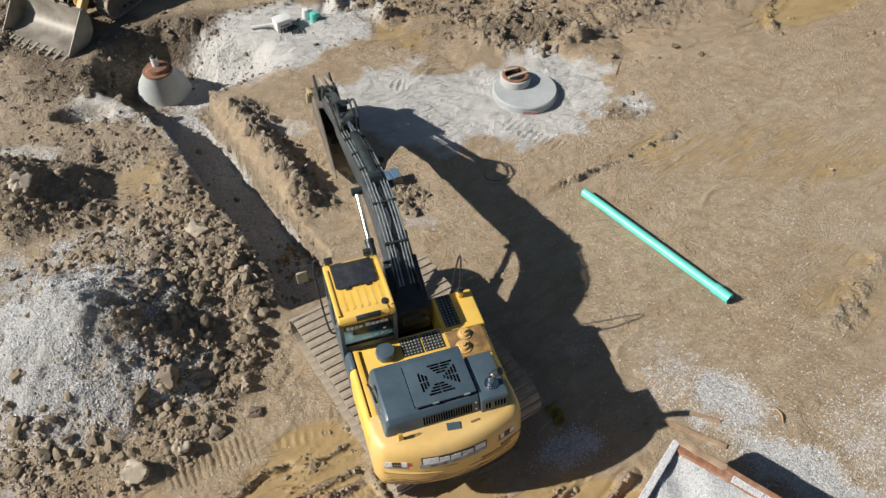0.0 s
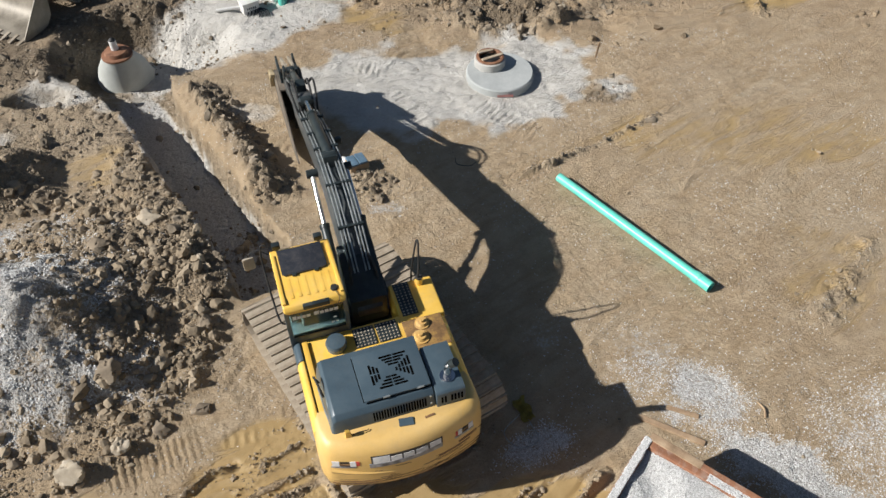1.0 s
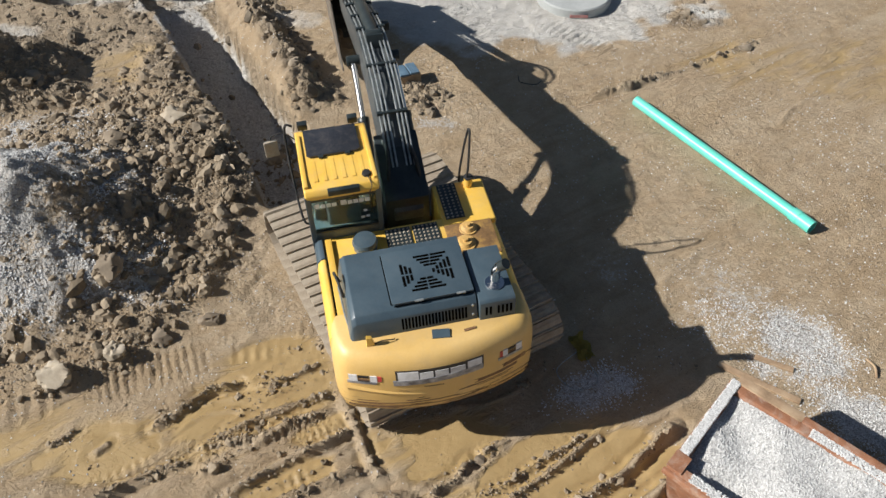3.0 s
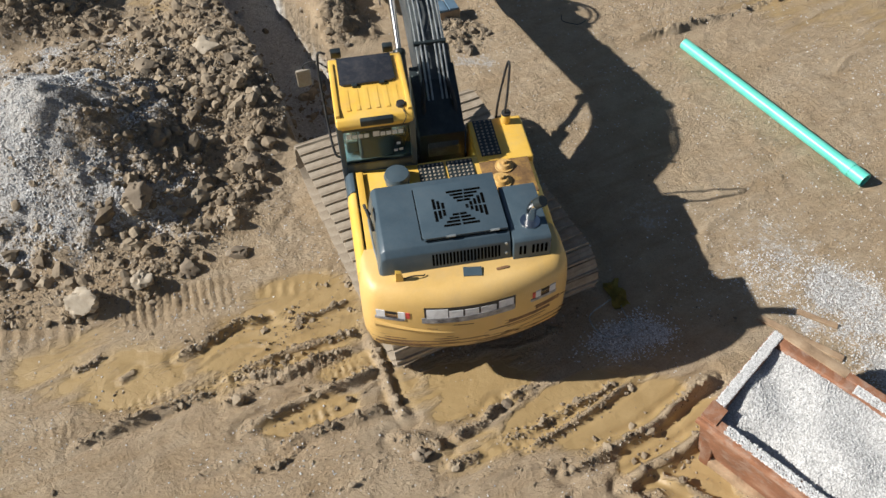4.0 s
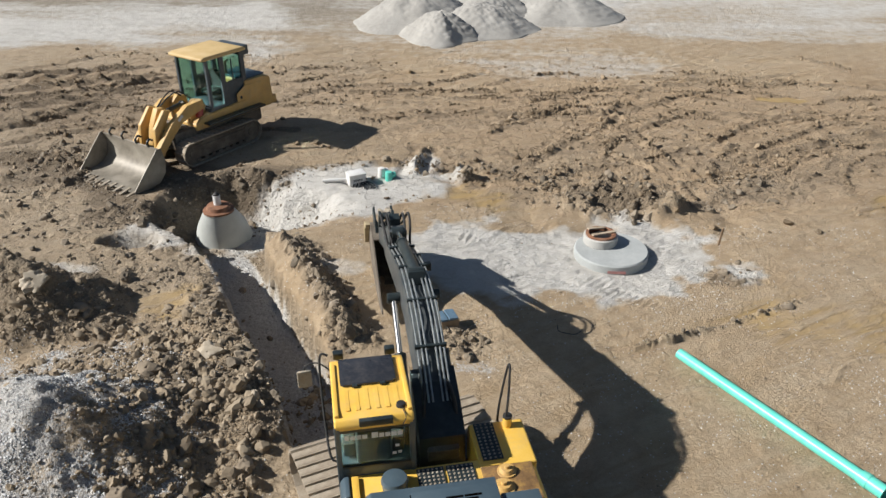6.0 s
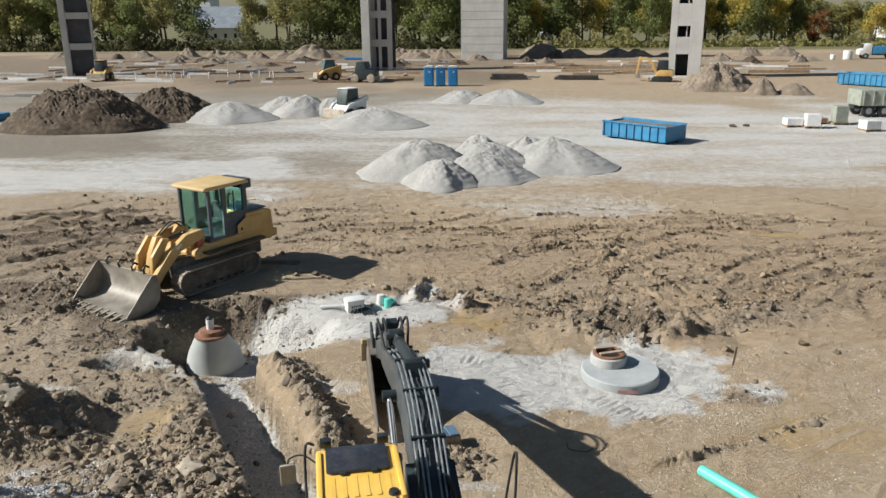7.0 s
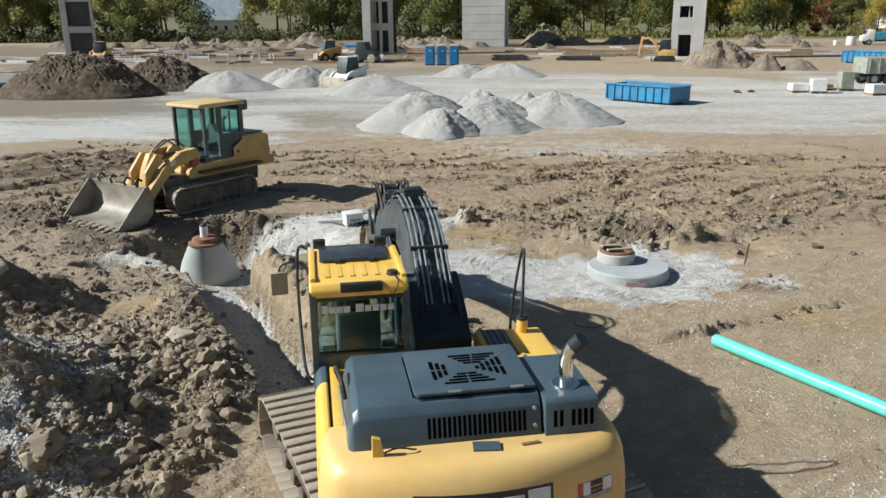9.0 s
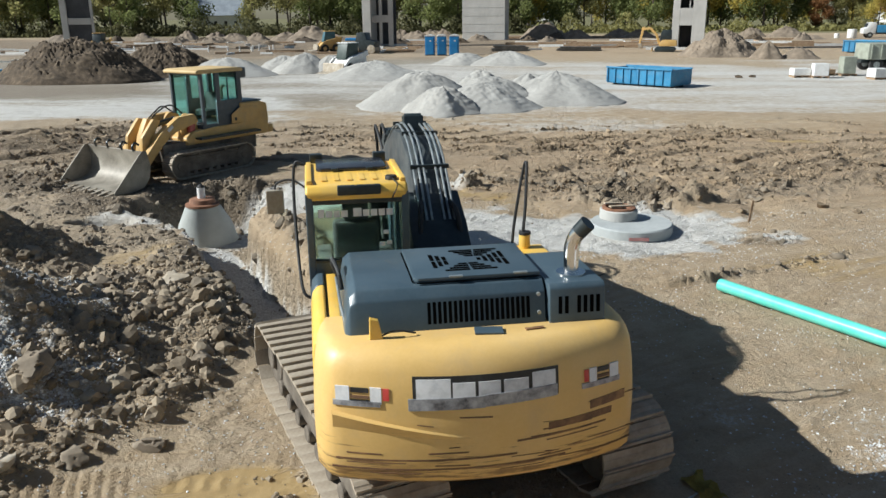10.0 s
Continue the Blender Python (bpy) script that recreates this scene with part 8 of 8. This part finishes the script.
DARKGREEN = worn("dark green cab glass and mesh", (0.03, 0.05, 0.04), (0.02, 0.03, 0.03), (0.06, 0.08, 0.07), 3)
skid_steer(pose(-16.3, 62.6, 0, 0, 0, 150) @ Matrix.Diagonal((1.2, 1.2, 1.25, 1)), WHITE_PAINT, DARKGREEN, "white skid loader beside a stone dust heap")
skid_steer(pose(-60.4, 100.4, 0, 0, 0, 185) @ Matrix.Diagonal((1.3, 1.3, 1.35, 1)), YELLOW_OLD, BLACK, "yellow and black skid loader by the stair tower")
skid_steer(pose(-29.3, 101.4, 0, 0, 0, 120) @ Matrix.Diagonal((1.3, 1.3, 1.35, 1)), YELLOW_OLD, worn("teal cab panels", (0.05, 0.12, 0.15), (0.03, 0.08, 0.1), (0.08, 0.16, 0.2), 3), "yellow skid loader with teal cab")


def small_digger(m, paint, label, reach=1.0):
    s = thing("mini_digger", m, label, "digger", "small machines")
    for x in (-0.65, 0.65):
        part("track", prism([(-1.1, 0.25), (-0.9, 0.52), (0.9, 0.52), (1.1, 0.25), (0.9, 0.0), (-0.9, 0.0)], x - 0.18, x + 0.18, "x", 0.08), BLACK, s, "black rubber track", 40)
    part("house", prism([(-1.15, 0.6), (-1.1, 1.25), (0.2, 1.3), (0.6, 0.95), (0.6, 0.6)], -0.75, 0.75, "x", 0.06), paint, s, "painted body", 40)
    part("cab", prism([(-0.6, 1.2), (-0.55, 2.3), (0.4, 2.3), (0.6, 1.2)], -0.7, 0.25, "x", 0.05), BLACK, s, "dark cab", 40)
    part("boom", prism([(0.5, 0.8), (0.9, 1.9), (1.6, 2.6), (2.4, 2.5), (2.35, 2.3), (1.7, 2.35), (1.1, 1.75), (0.8, 0.8)], 0.2, 0.45, "x", 0.02), paint, s, "bent boom", 40)
    part("arm", prism([(2.2, 2.65), (2.5, 2.6), (2.75, 0.9), (2.6, 0.8)], 0.24, 0.42, "x", 0.02), paint, s, "arm", 40)
    part("bucket", prism([(2.55, 0.9), (2.85, 0.85), (2.8, 0.4), (2.4, 0.3), (2.3, 0.5)], 0.05, 0.6, "x", 0.02), STEEL_WORN, s, "bucket", 40)
    part("blade", block((0, 1.35, 0.25), (1.7, 0.06, 0.4), bevel=0.02), paint, s)
    return s


small_digger(pose(12.9, 100.6, 0, 0, 0, 80) @ Matrix.Diagonal((1.15, 1.15, 1.1, 1)), YELLOW_OLD, "small yellow digger beside the concrete tower")
dm = thing("dark_machine", pose(-23.6, 98.8, 0, 0, 0, 80) @ Matrix.Diagonal((1.2, 1.2, 1.2, 1)), "dark muddy compactor machine parked on the pad", "machine", "small machines")
part("body", prism([(-1.3, 0.3), (-1.3, 1.2), (-0.4, 1.4), (-0.2, 2.1), (0.7, 2.1), (0.9, 1.1), (1.3, 0.9), (1.3, 0.3)], -0.7, 0.7, "x", 0.06), BLACK, dm, "dark body", 40)
for y in (-0.9, 0.9):
    part("drum", rod((-0.75, y, 0.45), (0.75, y, 0.45), 0.45, seg=20, bevel=0.03), STEEL_WORN, dm, "muddy drum", 40)

# ---- stacks, pallets, boards, trucks ----
rng = random.Random(33)


def mat_stack(x, y, L, n, label):
    s = thing("timber_mats", pose(x, y, 0, 0, 0, rng.uniform(-4, 4)), label, "timber stack", "timber stacks")
    for i in range(n):
        part("mat", block((rng.uniform(-0.2, 0.2), 0, 0.12 + 0.17 * i), (L * (1 - 0.05 * i), 1.6, 0.15), (0, rng.uniform(-1, 1), 0), 0.01), worn("dark wet timber", (0.055, 0.05, 0.045), (0.03, 0.028, 0.025), (0.11, 0.10, 0.085), 2) if i == 0 and x < 0 else bpy.data.materials["dark wet timber"], s, "dark timber mat")


mat_stack(-5.9, 103.6, 4.8, 4, "dark stack of timber mats")
mat_stack(2.7, 103.4, 5.6, 3, "dark stack of timber mats")
for i in range(170):
    right = i % 3 == 0
    x, y = (rng.uniform(-6, 36), rng.uniform(105, 145)) if right else (rng.uniform(-84, -19), rng.uniform(97, 146))
    L = rng.uniform(1.5, 7.0)
    mt = rng.choice((PVC_WHITE, WHITE_PAINT, WOOD, WOOD))
    lab = "pale board lying on the building pad" if mt is not WOOD else "buff form timber lying on the building pad"
    tagged(part("form_board", block((0, 0, 0.14), (L, 0.16, rng.uniform(0.16, 0.36)), bevel=0.01), mt, None, "", None, pose(x, y, 0, 0, 0, rng.choice((0, 2, -6, 20, 88)) + rng.uniform(-5, 5))), lab, "board", "form boards")
for i in range(24):
    x, y = -58 + 20 * rng.random(), 103 + 8 * rng.random()
    tagged(part("pipe_stub", rod((0, 0, 0), (0, 0, rng.uniform(0.5, 0.9)), 0.09, seg=10), PVC_WHITE, None, "", 40, pose(x, y, 0, rng.uniform(-4, 4), rng.uniform(-4, 4))), "white pipe stub standing out of the pad", "pipe", "pipe stubs")
for x, y, L in ((0, 158, 20), (3, 124, 22), (13, 113, 8), (30, 115, 8), (20.5, 123, 12)):
    tagged(part("long_form", block((0, 0, 0.2), (L, 0.25, 0.4), bevel=0.02), WOOD, None, "", None, pose(x, y, 0, 0, 0, rng.uniform(-3, 3))), "long buff footing form on the pad", "board", "footing forms")


def pallet(x, y, turn, goods, label, h=0.8, w=1.1):
    p = thing("pallet", pose(x, y, 0, 0, 0, turn), label, "pallet", "pallets")
    for i in range(5):
        part("slat", block((0, -0.45 + 0.225 * i, 0.13), (1.2, 0.12, 0.03), bevel=0.004), WOOD, p)
    for i in (-0.5, 0, 0.5):
        part("bearer", block((i, 0, 0.06), (0.09, 1.0, 0.11), bevel=0.004), WOOD, p)
    part("goods", block((0, 0, 0.15 + h / 2), (w, 0.95, h), bevel=0.05), goods, p, "stacked goods")


GREYGREEN = worn("weathered grey-green crate", (0.30, 0.32, 0.26), (0.22, 0.23, 0.19), (0.38, 0.40, 0.33), 2)
pallet(17.4, 60.7, 6, PVC_WHITE, "pallet of white wrapped bags", 0.5, 1.15)
pallet(18.6, 60.2, -3, PVC_WHITE, "pallet of white wrapped bags", 0.85, 1.0)
pallet(19.7, 62.7, 12, WOOD, "pallet with low timber crate", 0.3, 1.1)
pallet(21.1, 62.4, 4, GREYGREEN, "grey-green crate on a pallet", 1.2, 0.9)
pallet(22.0, 58.9, 15, PVC_WHITE, "pallet of white wrapped bags", 0.6, 1.1)
pallet(24.5, 59.2, 0, PVC_WHITE, "pallet of white wrapped bags", 0.5, 1.2)
for x, y in ((13.2, 60.4), (14.2, 60.8)):
    tagged(part("scrap_lump", lump(random.Random(int(x * 10)), 0.35, 0.4, 2, 0.5), SOIL_DARK, None, "", None, pose(x, y, 0.06)), "dark scrap lump on the pale pad", "scrap", "scrap")


def truck(m, body_mt, label, tank=False):
    t = thing("truck", m, label, "truck", "trucks")
    part("chassis", block((0, -0.6, 0.75), (0.9, 6.2, 0.25), bevel=0.03), BLACK, t, "black chassis")
    cabp = part("cab", prism([(1.5, 0.7), (1.5, 2.4), (1.8, 2.6), (2.7, 2.5), (3.0, 1.7), (3.5, 1.55), (3.5, 0.7)], -1.1, 1.1, "x", 0.08), WHITE_PAINT, t, "white cab", 40)
    part("windscreen", prism([(2.72, 2.42), (2.99, 1.75), (3.02, 1.77), (2.75, 2.45)], -0.95, 0.95, "x", 0.0), GLASS_DARK, cabp, "dark windscreen")
    if tank:
        part("tank", rod((0, -3.4, 1.9), (0, 1.2, 1.9), 1.0, seg=28, bevel=0.15), body_mt, t, "round tank", 40)
    else:
        part("bed", block((0, -1.1, 1.5), (2.3, 4.9, 1.2), bevel=0.04), body_mt, t, "truck bed", 40)
        for i in range(7):
            part("bed_rib", block((1.17, -3.3 + 0.75 * i, 1.5), (0.08, 0.1, 1.1), bevel=0.01), body_mt, t)
    for y in (2.4, -1.6, -2.8):
        for x in (-0.95, 0.95):
            w = part("wheel", rod((x - 0.16, y, 0.5), (x + 0.16, y, 0.5), 0.5, seg=22, bevel=0.05), RUBBER, t, "black tyre", 40)
            part("rim", rod((x - 0.165, y, 0.5), (x + 0.165, y, 0.5), 0.24, seg=14), STEEL_LINE, w)
    return t


truck(pose(27.2, 67.8, 0, 0, 0, -84), GREYGREEN, "grey-bedded tipper truck at the edge of the pad")
truck(pose(55, 149, 0, 0, 0, 85), BLUE, "blue-bedded truck far across the site")
for x, r in ((47.0, 0.42), (49.4, 0.75)):
    tagged(part("storage_tank", rod((0, 0, 0.02), (0, 0, 2.0 * r), r, seg=22, bevel=0.08), PVC_WHITE, None, "", 40, pose(x, 147.5, 0)), "small white storage tank", "tank", "storage tanks")
tagged(part("blue_tarp", block((0, 0, 0.25), (3.2, 1.4, 0.5), bevel=0.12), BLUE_TOILET, None, "", None, pose(-38, 150, 0) @ Matrix.Diagonal((1.3, 1, 1, 1))), "blue sheeted stack on the pad", "tarp")
tagged(part("blue_tarp", block((0, 0, 0.3), (3.4, 1.8, 0.6), bevel=0.15), BLUE, None, "", None, pose(-46.5, 60, 0)), "blue sheeted stack beside the dark heap", "tarp")
for i in range(6):
    tagged(part("form_board", block((0, 0, 0.1), (4.5, 0.14, 0.12), bevel=0.01), PVC_WHITE, None, "", None, pose(-57 + 2.4 * i, 77 + 1.6 * (i % 3), 0.2, 0, 3, 30 + 8 * (i % 2))), "white pipe length lying beyond the dark heap", "pipe", "pipe lengths")


# ---- houses behind the trees ----
def house(x, y, w, d, h, ridge, wall_mt, roof_mt, label, turn=0):
    s = thing("house", pose(x, y, 0, 0, 0, turn), label, "house", "houses")
    part("wall", block((0, 0, h / 2), (w, d, h), bevel=0.03), wall_mt, s, "house wall")
    part("roof", prism([(-d / 2 - 0.4, h), (0, h + ridge), (d / 2 + 0.4, h), (d / 2 + 0.2, h - 0.15), (-d / 2 - 0.2, h - 0.15)], -w / 2 - 0.3, w / 2 + 0.3, "x", 0.03), roof_mt, s, "pitched roof")
    for i in range(max(2, int(w / 3))):
        wx = -w / 2 + w * (i + 0.5) / max(2, int(w / 3))
        win = part("window", block((wx, -d / 2 - 0.02, h * 0.55), (0.9, 0.08, 1.3), bevel=0.01), GLASS_DARK, s, "dark window")
        part("frame", block((wx, -d / 2 - 0.01, h * 0.55), (1.1, 0.05, 1.5), bevel=0.01), WHITE_PAINT, win)
    return s


ROOF_GREY = worn("grey shingle roof", (0.22, 0.25, 0.28), (0.17, 0.19, 0.22), (0.28, 0.31, 0.34), 0.6, (0.7, 0.9))
ROOF_RED = worn("red-brown roof", (0.22, 0.08, 0.06), (0.16, 0.05, 0.04), (0.28, 0.12, 0.09), 0.6, (0.7, 0.9))
house(-102, 236, 15, 14, 5.0, 6.2, WHITE_PAINT, ROOF_GREY, "white hall with a wide grey roof behind the trees", 8)
house(-114, 252, 7, 7, 14, 2.5, WHITE_PAINT, ROOF_GREY, "white church tower behind the trees")
house(-7, 240, 9, 7, 4, 2.5, WHITE_PAINT, ROOF_GREY, "white house glimpsed between the trees", -10)
house(92, 232, 16, 9, 4.5, 3.5, WHITE_PAINT, ROOF_RED, "pale house with a red-brown roof", 5)
house(114, 236, 14, 9, 4.5, 3.2, WOOD, ROOF_RED, "brown house with a red-brown roof", -6)


# ---- trees ----
def make_tree(seed, h, leaf_mt, spread_r, leaves, low=0.12):
    rt = random.Random(seed)
    t = thing("tree", pose(0, -3000, 0), "tall autumn tree with thinning crown", "tree", "trees along the far edge")
    bm = bmesh.new()
    lean = Vector((rt.uniform(-0.6, 0.6), rt.uniform(-0.6, 0.6), 0))
    trunk = [Vector((0, 0, -0.3)), Vector((0, 0, h * 0.25)) + lean * 0.3, Vector((0, 0, h * 0.55)) + lean * 0.7, Vector((0, 0, h * 0.9)) + lean]
    add_tube(bm, bend(trunk, 5), 0.022 * h, 8, 0.004 * h)
    tips = [trunk[-1]]
    for i in range(13):
        z = h * rt.uniform(low, 0.8)
        a = rt.uniform(0, 6.28)
        L = spread_r * rt.uniform(0.6, 1.1) * (1.15 - z / h * 0.6)
        p0 = Vector((0, 0, z)) + lean * (z / h)
        p1 = p0 + Vector((math.cos(a) * L * 0.5, math.sin(a) * L * 0.5, L * 0.35))
        p2 = p0 + Vector((math.cos(a) * L, math.sin(a) * L, L * 0.75))
        add_tube(bm, bend([p0, p1, p2], 3), 0.008 * h, 5, 0.002 * h)
        tips += [p1, p2, (p1 + p2) / 2 + Vector((rt.uniform(-1, 1), rt.uniform(-1, 1), rt.uniform(0, 1)))]
    part("trunk", bm, BARK, t, "bare brown trunk and limbs", 40)
    vs, fs = [], []
    for i in range(leaves):
        c = rt.choice(tips)
        r = spread_r * 0.42
        while True:
            o = Vector((rt.uniform(-1, 1), rt.uniform(-1, 1), rt.uniform(-0.8, 0.8)))
            if o.length < 1:
                break
        p = c + o * r
        s = rt.uniform(0.14, 0.30)
        e = Euler((rt.uniform(0, 3.1), rt.uniform(0, 3.1), rt.uniform(0, 6.2))).to_matrix()
        k = len(vs)
        for q in ((-s, -s * 0.6, 0), (s * 0.4, -s * 0.7, s * 0.2), (s, s * 0.2, 0), (-s * 0.3, s * 0.8, -s * 0.2)):
            vs.append(p + e @ Vector(q))
        fs.append((k, k + 1, k + 2, k + 3))
    me = bpy.data.meshes.new("crown")
    me.from_pydata([tuple(v) for v in vs], [], fs)
    me.materials.append(leaf_mt)
    ob = new("crown", me)
    ob.parent = t
    return t


kinds = [make_tree(1, 15, LEAVES[0], 4.2, 3800), make_tree(2, 14, LEAVES[2], 4.0, 4000), make_tree(3, 13, LEAVES[1], 4.2, 3800), make_tree(4, 16, LEAVES[2], 3.6, 2200, 0.3), make_tree(5, 11, LEAVES[4], 3.6, 3400, 0.08), make_tree(6, 12, LEAVES[1], 3.8, 4000), make_tree(7, 14, LEAVES[0], 4.4, 4000, 0.1)]
rng = random.Random(77)
first_use = set()


def plant(k, x, y, s):
    m = pose(x, y, 0, 0, 0, rng.uniform(0, 360)) @ Matrix.Diagonal((s, s, s, 1))
    if k not in first_use:
        first_use.add(k)
        kinds[k].matrix_basis = m
    else:
        c = copy_thing(kinds[k], pose(x, y, 0))
        c.matrix_basis = m


x = -165.0
while x < 160:
    y = 200 + 14 * (x + 110) / 220 + rng.uniform(-6, 6)
    left = x < -8
    k = rng.choice((0, 6, 3, 1, 6, 0, 3, 1)) if left else rng.choice((2, 5, 1, 0, 5, 4 if x > 60 else 6))
    s = rng.uniform(0.95, 1.3) * (1.0 if x < 10 else 0.86 if x < 62 else 0.66)
    if not -97 < x < -82:
        plant(k, x, y, s)
    x += rng.uniform(3.4, 6.6)
x = -165.0
while x < 165:
    y = 228 + 14 * (x + 110) / 220 + rng.uniform(-7, 7)
    k = rng.choice((0, 1, 6, 3)) if x < -8 else rng.choice((2, 1, 5, 0))
    if not -112 < x < -84:
        plant(k, x, y, rng.uniform(1.0, 1.4) * (1.0 if x < 66 else 0.62))
    x += rng.uniform(6, 10)


# ---- dark undergrowth along the trees' feet ----
rt = random.Random(5)
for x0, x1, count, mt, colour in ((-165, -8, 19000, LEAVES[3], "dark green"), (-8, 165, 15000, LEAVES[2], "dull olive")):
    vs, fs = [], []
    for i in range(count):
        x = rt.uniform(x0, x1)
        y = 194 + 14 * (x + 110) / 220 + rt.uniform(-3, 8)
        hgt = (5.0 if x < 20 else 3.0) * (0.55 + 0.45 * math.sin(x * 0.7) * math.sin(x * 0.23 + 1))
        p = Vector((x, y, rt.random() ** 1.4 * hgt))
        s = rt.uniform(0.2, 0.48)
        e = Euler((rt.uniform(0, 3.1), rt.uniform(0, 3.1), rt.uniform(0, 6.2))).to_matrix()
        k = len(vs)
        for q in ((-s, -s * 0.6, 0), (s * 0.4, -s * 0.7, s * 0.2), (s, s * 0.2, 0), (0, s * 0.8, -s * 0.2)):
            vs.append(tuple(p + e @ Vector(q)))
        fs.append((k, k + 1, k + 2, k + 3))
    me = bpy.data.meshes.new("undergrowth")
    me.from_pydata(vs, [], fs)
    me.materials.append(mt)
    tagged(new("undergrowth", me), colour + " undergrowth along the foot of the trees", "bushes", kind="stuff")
